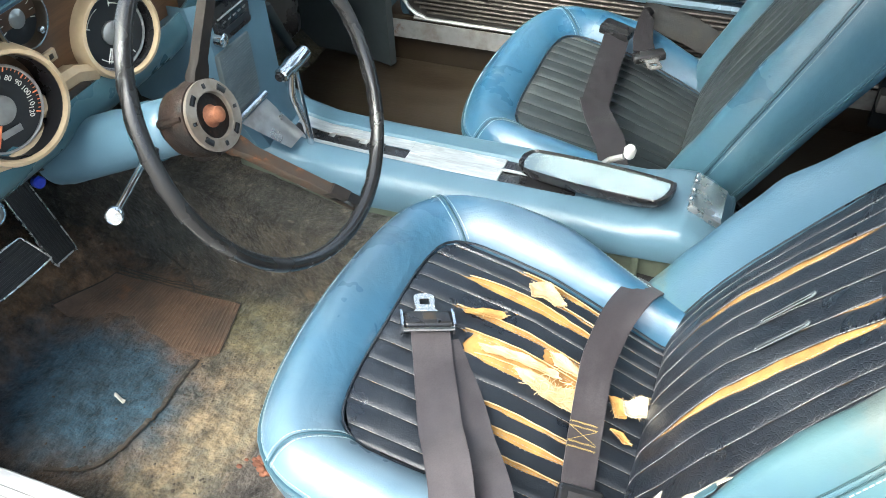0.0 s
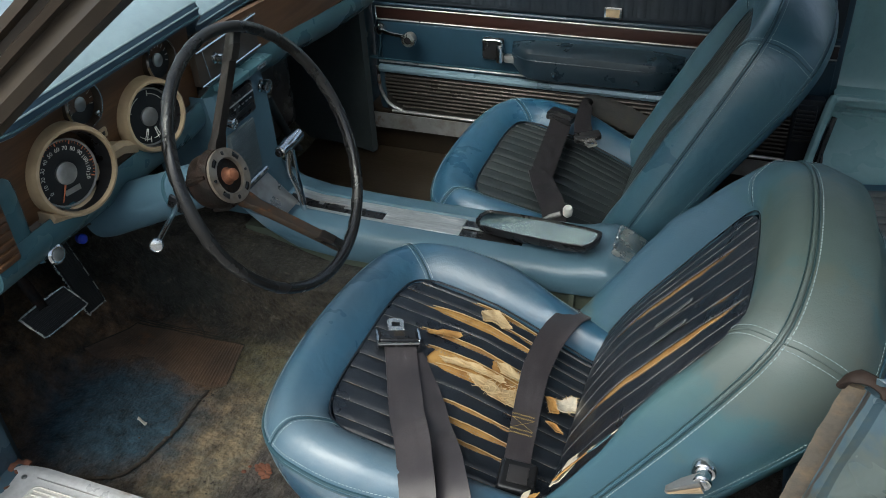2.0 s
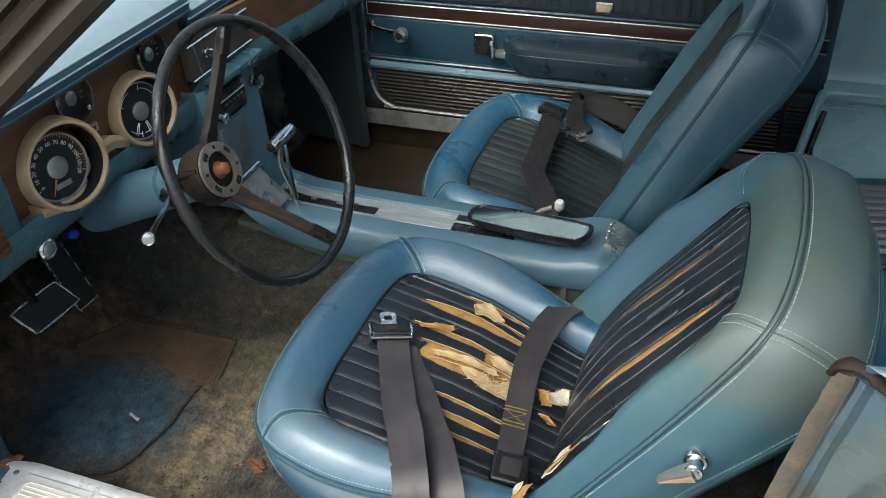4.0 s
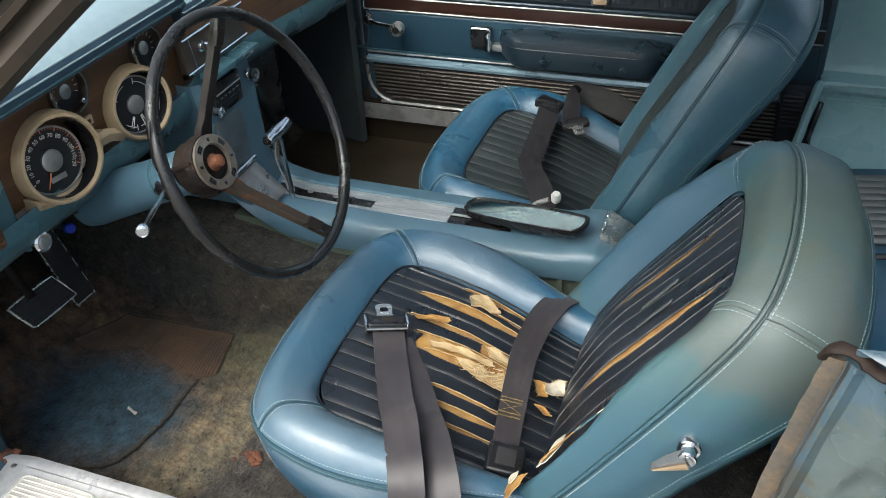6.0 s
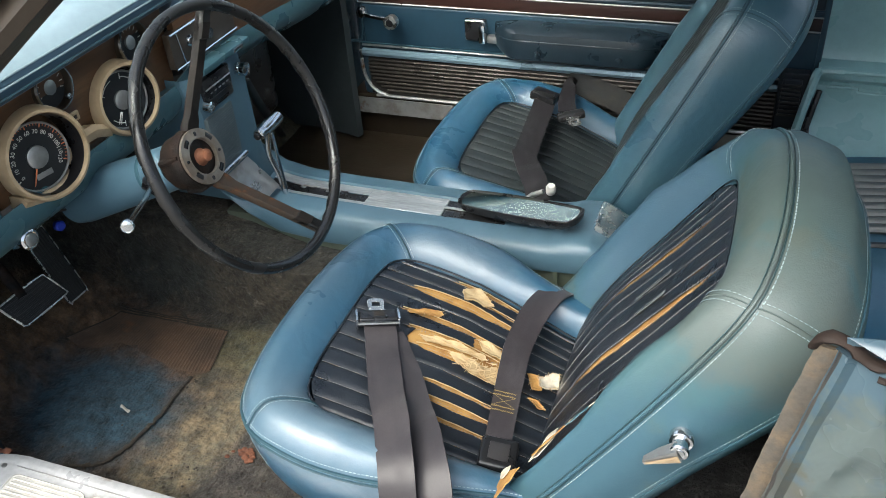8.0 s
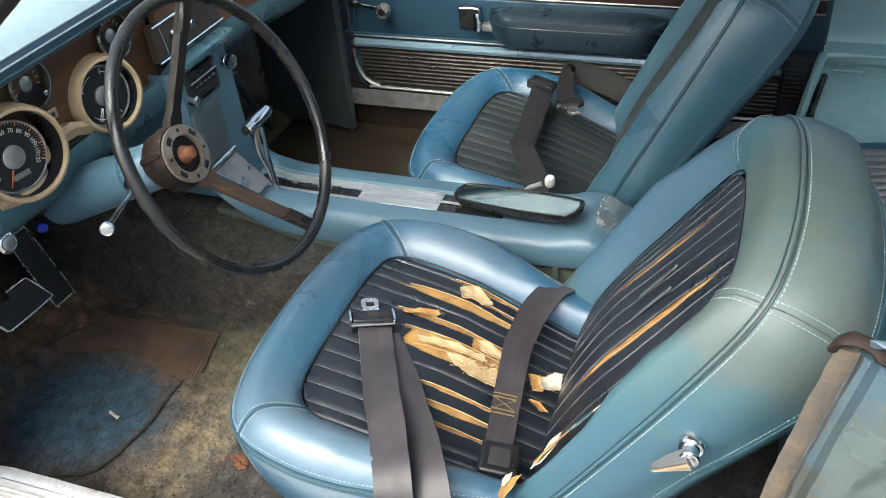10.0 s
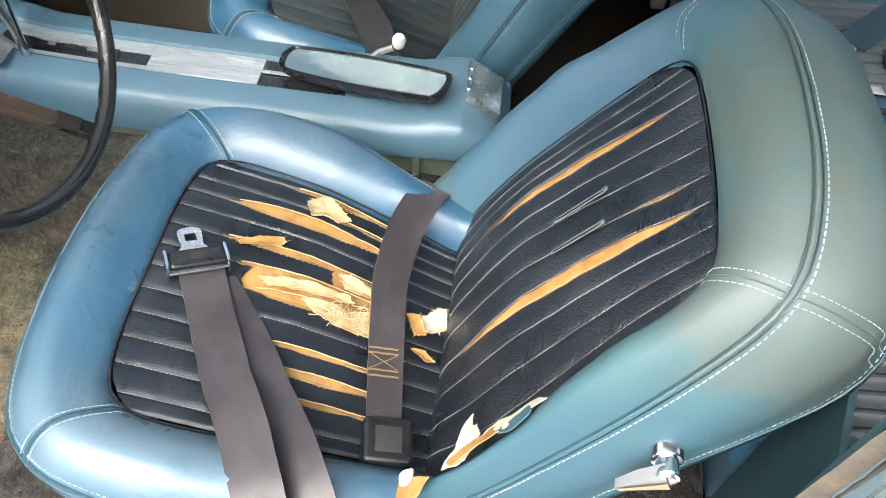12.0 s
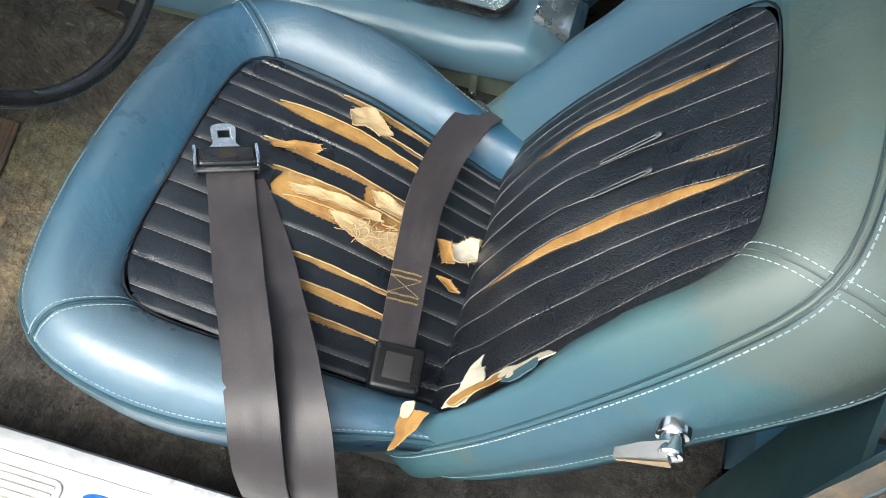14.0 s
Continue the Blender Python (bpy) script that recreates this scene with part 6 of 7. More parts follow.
    for i0 in (iA, (n - iA) % n):
        front = spline([tuple(Vector(r[i0])) for r in rb[6:13]], 30)
        rear = spline([tuple(Vector(r[i0])) for r in rb[2:7]], 30)
        for L, o2 in ((front, 0.0055), (rear, 0.0065)):
            nrm = np.array([-ca, 0, sa]) * 0.0012 if L is front else np.array([0, math.copysign(0.001, I[i0][1]), 0.001])
            part("seam", bm_tube(L + nrm * 0.4, 0.0009, 5), M_BLUEWORN if torn else M_PIPE, back)
            tan = np.array(rb[6][(i0 + 1) % n]) - np.array(rb[6][i0 - 1])
            tan /= np.linalg.norm(tan)
            for o in (-o2, o2):
                part("stitching", dashes(L + tan * o + nrm * 0.7, 0.0036, 0.0020, 0.0005), M_THREADB, back)
    wb = lambda s: float(np.interp(s, [-0.04, 0.02, 0.10, 0.18, 0.26, 0.32, 0.365, 0.41], [0.136, 0.150, 0.163, 0.170, 0.169, 0.163, 0.158, 0.154]))
    st = lambda v: 0.405 - 0.004 * abs(v) ** 2 - 0.042 * abs(v) ** 9
    S0 = -0.035
    drift = lambda s: float(np.interp(s, [0, 0.09, 0.17, 0.25, 0.32, 0.38, 0.41], [-0.020, -0.012, 0.003, 0.003, -0.008, -0.020, -0.025])) if torn else 0.0
    wide = lambda v, s: v * wb(s) * (burst(s) if v < 0 else 1.0) + drift(s) * (1 - v * v)
    part("foam_pad", bm_grid(lambda u, v: B(S0 + (st(2 * v - 1) - 0.003 - S0) * u, wide(2 * v - 1, S0 + (st(2 * v - 1) - S0) * u) * 0.98, -0.0035), 30, 30), M_FOAM if torn else ins, back, "yellow-brown seat foam" if torn else "")
    btears = {4: [(0.060, 0.386, 0.019)], 8: [(0.070, 0.368, 0.013)], 5: [(0.310, 0.382, 0.0035)]} if torn else {}

    def bgap(k, s):
        g = 0.0
        for a, b, w in btears.get(k, ()):
            if a < s < b:
                g = max(g, w * math.sin(math.pi * ((s - a) / (b - a)) ** 1.15) ** 0.8 * (0.92 + 0.2 * noise.noise(Vector((s * 50, k, 0)))))
        return g
    for k, (v0, v1) in enumerate(zip(BACK_SEAMS, BACK_SEAMS[1:])):
        def broll(u, v):
            s = S0 + (st(v0 + (v1 - v0) * v) - S0) * u
            ya, yb_ = wide(v0, s) + bgap(k, s) * 0.5, wide(v1, s) - bgap(k + 1, s) * 0.5
            q = 2 * v - 1
            end = min(1.0, (1 - u) / 0.04)
            return B(s, ya + (yb_ - ya) * v, -0.0015 + (0.0026 * (1 - abs(q) ** 4) + 0.0012 * noise.noise(Vector((s * 50, ya * 30, k)))) * (0.4 + 0.6 * end))
        part("pleat", bm_grid(broll, 30, 8), M_BLACKBACK if torn else ins, back)
    bm = bmesh.new()
    for k, v in list(enumerate(BACK_SEAMS))[1:-1]:
        ss = np.linspace(S0, st(v) - 0.003, 40)
        off = lambda s: bgap(k, s) * 0.5
        dashes([B(s, wide(v, s) + off(s), -0.0002) for s in ss], 0.0040, 0.0016, 0.00036 if torn else 0.0003, bm=bm)
        if torn and k in btears:
            dashes([B(s, wide(v, s) - off(s), 0.0) for s in ss], 0.0026, 0.004, 0.00040, bm=bm)
    tagged(part("pleat_stitching", bm, M_THREAD if torn else M_GREYBLACK, back, smooth=False), kind="stuff")
    if torn:
        for s0, s1, y in ((0.212, 0.284, 0.038), (0.210, 0.280, -0.004)):
            rim = spline([B(s0, y + 0.0010, 0.002), B(s0 + 0.006, y + 0.0022, 0.0026), B(s1 - 0.006, y + 0.0024, 0.0030), B(s1, y, 0.003), B(s1 - 0.006, y - 0.0018, 0.0030), B(s0 + 0.006, y - 0.0014, 0.0026)], 40, True)
            part("slit_rim", bm_tube(rim, 0.0009, 6, closed=True), M_SLITRIM, back, "stretched grey edge of a slit")
            part("slit", bm_tube([B(s0 + 0.004, y + 0.0006, 0.0016), B(s1 - 0.004, y + 0.0003, 0.0018)], 0.0018, 6), M_PLASTIC, back)
            part("slit_end", bm_disc_ring(B(s1, y, 0.003), (-ca, 0, sa), (0, 1, 0), [0.0032, 0.0028, 0.0012], [0, 0.002, 0.0022], 8), M_SLITRIM, back)
    # base: frame, runners, hinge
    frame_ = part("seat_frame", bm_box((dx - 0.30, sc - 0.17, 0.035 + dz), (dx + 0.0, sc + 0.17, 0.088 + dz), 0.01), M_DARKMETAL, t, "dark steel seat frame")
    for s in (-0.15, 0.15):
        part("runner", bm_box((dx - 0.34, sc + s - 0.02, 0.002 + dz), (dx + 0.06, sc + s + 0.02, 0.036 + dz), 0.004), M_STEEL, t)
    for s in (-1, 1):
        part("hinge", bm_tube([(dx - 0.02, sc + s * 0.165, 0.10 + dz), (dx + 0.05, sc + s * 0.165, 0.12 + dz), (dx + 0.09, sc + yb + s * 0.165, 0.16 + dz)], 0.010, 10, flat=0.4, up=(0, 1, 0)), M_PLASTIC, t)
    # latch knob on the outer side
    sy = -1 if sc < 0 else 1
    c0 = Vector((0.201, -0.586, 0.357)) if torn else Vector(B(0.290, sy * 0.221, -0.052))
    lat = part("back_latch", bm_disc_ring(c0, (0, sy, 0), (0, 0, 1), [0.0135, 0.0135, 0.0125, 0.0095, 0.0090, 0.0105, 0.0095, 0.0085, 0.006, 0.0055, 0.002], [-0.030, -0.013, -0.0115, -0.0110, -0.004, 0.002, 0.004, 0.0034, 0.0037, 0.0048, 0.0052], 24), M_CHROME, t, "chrome backrest release knob")
    tip = c0 + Vector((-0.037, sy * 0.003, -0.021))
    lever = part("lever", bm_loft([[c0 + Vector((-0.004, sy * -0.005, 0.009)), c0 + Vector((-0.003, sy * 0.008, 0.006)), c0 + Vector((0.004, sy * 0.008, -0.009)), c0 + Vector((0.003, sy * -0.005, -0.010))], [c0 + Vector((-0.022, sy * -0.004, -0.006)), c0 + Vector((-0.021, sy * 0.007, -0.008)), c0 + Vector((-0.018, sy * 0.007, -0.019)), c0 + Vector((-0.018, sy * -0.004, -0.020))], [tip + Vector((0, sy * -0.004, 0)), tip + Vector((0.0, sy * 0.003, -0.002)), tip + Vector((0.002, sy * 0.003, -0.005)), tip + Vector((0.002, sy * -0.004, -0.006))]], cap_start=True, cap_end=True), M_STEEL, lat, "tarnished chrome release lever", sharp=30)
    part("face", bm_loft([[c0 + Vector((-0.001, sy * 0.0088, 0.001)), c0 + Vector((0.003, sy * 0.0088, -0.008)), c0 + Vector((0.0, sy * 0.0088, -0.009))], [tip + Vector((0.003, sy * 0.0042, -0.001)), tip + Vector((0.005, sy * 0.0042, -0.003)), tip + Vector((0.003, sy * 0.0042, -0.004))]], cap_start=True, cap_end=True), M_CREAM, lever, "yellowed lever face")
    return t, B, zi, wx


D_SC = -0.362
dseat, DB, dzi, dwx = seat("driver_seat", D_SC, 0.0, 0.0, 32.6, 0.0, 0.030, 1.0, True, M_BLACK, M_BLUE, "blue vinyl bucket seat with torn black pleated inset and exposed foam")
pseat, PB, pzi, pwx = seat("passenger_seat", 0.352, -0.028, -0.066, 26.5, -0.038, 0.0, 1.20, False, M_GREYBLACK, M_BLUE, "blue vinyl bucket seat with dusty black pleated inset, intact")


def torn_bits():
    """Scrim, curled flaps and loose threads of the torn driver's seat."""
    rnd = random.Random(11)

    def rag(name, pts, mat, label, lift=0.004, thick=0.0012, seed=0, curl=0.004, fringe=0.15):
        """A ragged scrap over an uneven outline on the cushion."""
        Q = np.array([(x, y, 0) for x, y in pts] + [(*pts[0], 0)])
        QL = np.concatenate([[0], np.cumsum(np.linalg.norm(np.diff(Q, axis=0), axis=1))])
        P = np.stack([np.interp(np.linspace(0, QL[-1], 89)[:-1], QL, Q[:, k]) for k in range(3)], 1)
        c = P.mean(0)
        P = c + (P - c) * np.array([0.98, 0.94, 1.0])
        R = []
        for q in (0.35, 0.7, 0.9, 1.0):
            r = []
            for i, p in enumerate(P):
                jag = 1 + (0.10 * noise.noise(Vector((i * 0.9, seed, 0))) + 0.09 * noise.noise(Vector((i * 2.3, seed, 4))) if q == 1.0 else 0.05 * noise.noise(Vector((i * 0.9, seed, 0))))
                x, y = c[0] + (p[0] - c[0]) * q * jag, c[1] + (p[1] - c[1]) * q * jag
                r.append((x, D_SC + y, dzi(x) + lift + curl * q ** 3 * (0.6 + 1.2 * noise.noise(Vector((x * 50, y * 50, seed)))) + 0.002 * noise.noise(Vector((x * 120, y * 120, seed)))))
            R.append(r)
        low = [[(p[0], p[1], p[2] - thick) for p in r] for r in R]
        ob = part(name, bm_loft(low + R[::-1], cap_start=True, cap_end=True), mat, dseat, label)
        fr = bmesh.new()
        for i, p in enumerate(R[-1]):
            if rnd.random() < fringe:
                d = Vector((p[0] - c[0], p[1] - D_SC - c[1], 0)).normalized()
                l = rnd.uniform(0.0015, 0.0045)
                e = Vector(p) + d * l + Vector((rnd.gauss(0, 0.0012), rnd.gauss(0, 0.0012), rnd.uniform(-0.001, 0.0015)))
                bm_tube([Vector(p) - d * 0.002, Vector(p).lerp(e, 0.6) + Vector((0, 0, 0.0008)), e], 0.0003, 3, bm=fr)
        tagged(part("fray", fr, M_SCRIM, ob, smooth=False), kind="stuff")
        return ob
    rag("scrim", ((-0.150, 0.004), (-0.12, 0.012), (-0.10, 0.010), (-0.075, 0.018), (-0.058, 0.002), (-0.060, -0.019), (-0.095, -0.018), (-0.135, -0.009)), M_SCRIM, "frayed cream scrim cloth over the foam", 0.0030, seed=1, fringe=0.6)
    rag("scrim", ((-0.202, 0.017), (-0.165, 0.025), (-0.13, 0.028), (-0.102, 0.030), (-0.096, 0.019), (-0.14, 0.014), (-0.19, 0.007)), M_SCRIM, "torn cream scrim strip", 0.0040, seed=2)
    rag("scrim", ((-0.120, 0.050), (-0.100, 0.053), (-0.073, 0.048), (-0.064, 0.034), (-0.088, 0.031), (-0.108, 0.034)), M_SCRIM, "folded cream scrim flap", 0.0055, seed=12, curl=0.006)
    rag("foam_lump", ((-0.173, 0.136), (-0.160, 0.152), (-0.148, 0.155), (-0.138, 0.147), (-0.120, 0.133), (-0.135, 0.123), (-0.150, 0.126), (-0.164, 0.119)), M_SCRIM, "lump of pale crumbling foam", 0.006, 0.003, seed=3, curl=0.004)
    rag("foam_lump", ((-0.236, 0.061), (-0.215, 0.067), (-0.190, 0.078), (-0.182, 0.074), (-0.188, 0.066), (-0.210, 0.058), (-0.232, 0.053)), M_FOAM, "curled foam flap", 0.005, 0.002, seed=6, curl=0.003)
    rag("scrim", ((-0.020, 0.029), (-0.004, 0.048), (0.007, 0.052), (0.012, 0.026), (-0.004, 0.010), (-0.013, 0.008)), M_WHITEFOAM, "pale frayed cloth tab", 0.012, 0.002, seed=7, curl=0.006, fringe=0.5)
    rag("foam_lump", ((-0.038, 0.032), (-0.022, 0.034), (-0.010, 0.012), (-0.024, 0.006)), M_FOAM, "yellow foam lump", 0.007, 0.003, seed=8)
    rag("foam_lump", ((-0.026, -0.011), (-0.010, -0.010), (0.003, -0.020), (-0.008, -0.023)), M_FOAM, "yellow foam sliver", 0.006, 0.002, seed=9)
    bm = bmesh.new()
    for k in range(46):
        x, y = rnd.uniform(-0.125, -0.060), rnd.uniform(-0.014, 0.014)
        a = rnd.uniform(0, 6.3)
        l = rnd.uniform(0.006, 0.020)
        z = dzi(x) + 0.007
        pts = [(x + l * q * math.cos(a) + 0.004 * math.sin(q * 5 + k), D_SC + y + l * q * math.sin(a) + 0.004 * math.cos(q * 4 + k), z + 0.003 * math.sin(q * 3.1)) for q in np.linspace(0, 1, 7)]
        bm_tube(pts, 0.00055, 4, bm=bm)
    part("loose_threads", bm, M_SCRIM, dseat, "tangled loose threads")
    # burst seam along the lower inner edge of the backrest bolster
    def shard(pts, mat, label, seed):
        """A thin torn scrap with a softly ragged outline, standing on the back's surface; points are (up, across, out)."""
        P = spline(pts, 44, True)
        c = P.mean(0)
        bm = bmesh.new()
        ring = []
        for i, p in enumerate(P):
            k = 1 + 0.07 * noise.noise(Vector((i * 0.8, seed, 0))) + (0.10 if rnd.random() < 0.12 else 0.0)
            ring.append(bm.verts.new(DB(*(np.array([0.016, -0.004, 0.006]) + c + (p - c) * k))))
        f = bm.faces.new(ring)
        bmesh.ops.triangulate(bm, faces=[f])
        bmesh.ops.subdivide_edges(bm, edges=bm.edges[:], cuts=1)
        for v in bm.verts:
            v.co += Vector((-0.5, 0, 0.6)) * 0.0022 * noise.noise(v.co * 90 + Vector((seed, 0, 0)))
        part("torn_backing", thicken(bm, 0.0012), mat, dseat, label)
    shard(((0.106, -0.197, 0.030), (0.108, -0.180, 0.024), (0.110, -0.160, 0.012), (0.117, -0.174, 0.016), (0.127, -0.180, 0.020), (0.140, -0.198, 0.030), (0.122, -0.219, 0.034), (0.094, -0.214, 0.034)), M_WHITEFOAM, "torn pale backing of the burst bolster seam", 1.0)
    shard(((0.150, -0.202, 0.031), (0.164, -0.194, 0.028), (0.190, -0.193, 0.026), (0.203, -0.184, 0.020), (0.224, -0.192, 0.024), (0.205, -0.199, 0.030), (0.189, -0.209, 0.034), (0.165, -0.208, 0.034)), M_WHITEFOAM, "torn pale backing of the burst bolster seam", 2.0)
    shard(((0.106, -0.214, 0.036), (0.140, -0.203, 0.032), (0.172, -0.200, 0.031), (0.178, -0.208, 0.034), (0.145, -0.214, 0.036), (0.118, -0.222, 0.038)), M_FOAM, "yellow foam in the burst seam", 3.0)
    shard(((0.030, -0.251, 0.039), (0.034, -0.234, 0.039), (0.029, -0.222, 0.039), (0.036, -0.207, 0.039), (0.056, -0.214, 0.039), (0.076, -0.222, 0.038), (0.062, -0.239, 0.040)), M_FOAM, "yellow foam in the burst seam", 4.0)
    shard(((0.036, -0.217, 0.042), (0.034, -0.204, 0.041), (0.054, -0.206, 0.041), (0.052, -0.221, 0.042)), M_WHITEFOAM, "torn pale backing of the burst bolster seam", 5.0)
    shard(((0.176, -0.208, 0.034), (0.196, -0.200, 0.031), (0.206, -0.193, 0.027), (0.212, -0.204, 0.031), (0.192, -0.216, 0.037)), M_BLUEWORN, "torn blue vinyl flap", 7.0)


torn_bits()


# ---- belts ----
def seat_belts():
    up = (0, 0, 1)
    # driver's lap belt with its tongue, drawn out over the outer bolster
    t = thing("seat_belt", (-0.26, -0.34, 0.25), "dusty dark brown lap belt with chrome tongue lying across the seat", "seat belt", "seat belts")
    a = bm_ribbon([(-0.256, -0.362, 0.240), (-0.225, -0.425, 0.234), (-0.192, -0.49, 0.234), (-0.166, -0.535, 0.250), (-0.142, -0.582, 0.253), (-0.125, -0.618, 0.238), (-0.116, -0.640, 0.205), (-0.112, -0.648, 0.172), (-0.110, -0.648, 0.140)], (0.048, 0.050), 0.0018, ups=[(0.2, 0, 1), (0.2, 0, 1), (0.2, 0.2, 1), (0.2, 0.1, 1), (0.15, -0.3, 1), (0.1, -0.8, 0.9), (0, -1, 0.3), (0, -1, 0), (0, -1, 0)])
    part("webbing", a, M_BELT, t)
    b = bm_ribbon([(-0.240, -0.368, 0.229), (-0.196, -0.42, 0.222), (-0.152, -0.49, 0.222), (-0.124, -0.535, 0.240), (-0.098, -0.578, 0.242), (-0.080, -0.610, 0.226), (-0.068, -0.636, 0.19), (-0.064, -0.642, 0.12)], (0.046, 0.048), 0.0018, ups=[(0.2, 0, 1), (0.2, 0, 1), (0.25, 0.2, 1), (0.3, 0.1, 1), (0.2, -0.3, 1), (0.1, -0.9, 0.8), (0, -1, 0.2), (0, -1, 0)])
    part("webbing", b, M_BELT, t)
    m = Matrix.Translation((-0.262, -0.356, 0.245)) @ pose(0, 0, 0, -4, 8, 28)
    box = part("latch_body", bm_box((-0.030, -0.012, -0.008), (0.030, 0.014, 0.009), 0.006, 3, m=m), M_PLASTIC, t, "black belt slide with chrome ends")
    for s in (-1, 1):
        part("end_cap", bm_box((s * 0.0315 - 0.002, -0.014, -0.009), (s * 0.0315 + 0.002, 0.015, 0.010), 0.0018, m=m), M_CHROME, box)
    part("roller", bm_tube([m @ Vector((-0.031, -0.016, 0.004)), m @ Vector((0.031, -0.016, 0.004))], 0.0028, 8), M_CHROME, box)
    part("mark", bm_box((-0.006, -0.004, 0.0088), (0.010, 0.008, 0.0095), 0.0005, m=m), M_DARKMETAL, box)

    def tongue(parent, m):
        out = spline([(-0.020, 0.012), (-0.012, 0.022), (-0.013, 0.040), (-0.011, 0.049), (0.0, 0.052), (0.011, 0.049), (0.013, 0.040), (0.012, 0.022), (0.020, 0.012)], 40)
        hole = [(-0.006, 0.031), (-0.006, 0.041), (0.006, 0.041), (0.006, 0.031)]
        hs = spline(hole, 40, True)
        ctr = np.array([0, 0.036])
        ang = lambda p: math.atan2(p[1] - ctr[1], p[0] - ctr[0])
        outer = sorted([tuple(p) for p in np.concatenate([out, spline([(0.020, 0.012), (-0.020, 0.012)], 12)[1:-1]])], key=ang)
        inner = [tuple(ctr + np.array([math.cos(ang(p)), math.sin(ang(p))]) * min(0.0062 / max(1e-6, abs(math.cos(ang(p)))), 0.0055 / max(1e-6, abs(math.sin(ang(p)))))) for p in outer]
        V = lambda p, z: m @ Vector((p[0], p[1], z))
        bm = bm_loft([[V(p, 0.0) for p in outer], [V(p, 0.0026) for p in outer], [V(p, 0.0026) for p in inner], [V(p, 0.0) for p in inner], [V(p, 0.0) for p in outer]])
        bmesh.ops.remove_doubles(bm, verts=bm.verts, dist=1e-6)
        part("tongue", bm, M_BRIGHT, parent, "chrome belt tongue with square hole")
    tongue(t, m)

    # driver's buckle half, coming up beside the console
    t = thing("seat_belt", (-0.03, -0.45, 0.16), "short dark lap belt with black buckle across the seat", "seat belt", "seat belts")
    part("webbing", bm_ribbon([(-0.014, -0.104, 0.080), (-0.016, -0.112, 0.140), (-0.022, -0.132, 0.176), (-0.034, -0.166, 0.198), (-0.047, -0.206, 0.203), (-0.056, -0.252, 0.199), (-0.060, -0.305, 0.190), (-0.054, -0.365, 0.184), (-0.046, -0.430, 0.178), (-0.040, -0.472, 0.174)], (0.050, 0.037), 0.0026, ups=[(0.25, 0.95, 0.05), (0.28, 0.9, 0.25), (0.28, 0.7, 0.65), (0.22, 0.35, 0.9), (0.15, 0.1, 1), (0.15, 0, 1), (0.15, 0, 1), (0.2, 0, 1), (0.2, 0, 1), (0.2, 0, 1)]), M_BELT, t)
    bm = bmesh.new()
    c = np.array([-0.0505, -0.408, 0.1830])
    e1, e2 = np.array([0.97, 0.14, -0.2]) * 0.017, np.array([-0.15, 0.98, 0.05]) * 0.018
    zz = lambda a, b: tuple(c + e1 * a + e2 * b)
    for b in (-1.0, -0.62, 0.55, 0.9):
        dashes([zz(-1 + 2 * i / 24, b + (0.09 if i % 2 else -0.09)) for i in range(25)], 0.002, 0.0005, 0.00035, bm=bm)
    for p in ((zz(-1, -0.6), zz(1, 0.55)), (zz(-1, 0.55), zz(1, -0.6))):
        dashes([np.array(p[0]) + (np.array(p[1]) - np.array(p[0])) * q for q in np.linspace(0, 1, 14)], 0.0026, 0.0012, 0.00035, bm=bm)
    part("bar_tack", bm, M_THREADY, t, "tan zigzag stitching")
    m = Matrix.Translation((-0.033, -0.497, 0.172)) @ pose(0, 0, 0, 4, 10, 8)
    box = part("buckle", bm_box((-0.026, -0.026, -0.010), (0.026, 0.024, 0.011), 0.006, 3, m=m), M_PLASTIC, t, "black plastic buckle")
    part("button", bm_box((-0.014, -0.015, 0.0105), (0.014, 0.013, 0.0125), 0.001, m=m), material("buckle_button", (0.035, 0.033, 0.034), 0.35, vscale=40), box)

    # passenger's belts
    t = thing("seat_belt", (-0.14, 0.40, 0.16), "dark lap belt folded over the intact seat", "seat belt", "seat belts")
    part("webbing", bm_ribbon([(-0.222, 0.492, 0.198), (-0.220, 0.455, 0.192), (-0.218, 0.40, 0.186), (-0.212, 0.32, 0.184), (-0.207, 0.262, 0.186)], 0.048, 0.002, ups=[(0.2, -0.2, 1), (0.2, 0, 1), (0.2, 0, 1), (0.2, 0, 1), (0.2, 0, 1)]), M_BELTDARK, t)
    part("webbing", bm_ribbon([(-0.214, 0.275, 0.190), (-0.192, 0.228, 0.190), (-0.172, 0.185, 0.196), (-0.150, 0.145, 0.190), (-0.136, 0.112, 0.160), (-0.130, 0.100, 0.11)], 0.047, 0.002, ups=[(0.2, 0, 1), (0.2, 0, 1), (0.2, 0, 1), (0.1, -0.5, 1), (0, -1, 0.5), (0, -1, 0.1)]), M_BELTDARK, t)
    part("buckle", bm_box((-0.030, -0.018, -0.008), (0.030, 0.018, 0.010), 0.004, m=pose(-0.225, 0.502, 0.202, 0, 8, -14)), M_PLASTIC, t)
    part("button", bm_disc_ring((-0.118, 0.128, 0.190), (0.1, -0.2, 1), (1, 0, 0), [0.006, 0.009, 0.010, 0.007], [0, 0.004, 0.016, 0.022], 16), M_BULB, t, "white plastic belt sleeve")
    t = thing("seat_belt", (-0.14, 0.44, 0.16), "dark lap belt with chrome tongue on the intact seat", "seat belt", "seat belts")
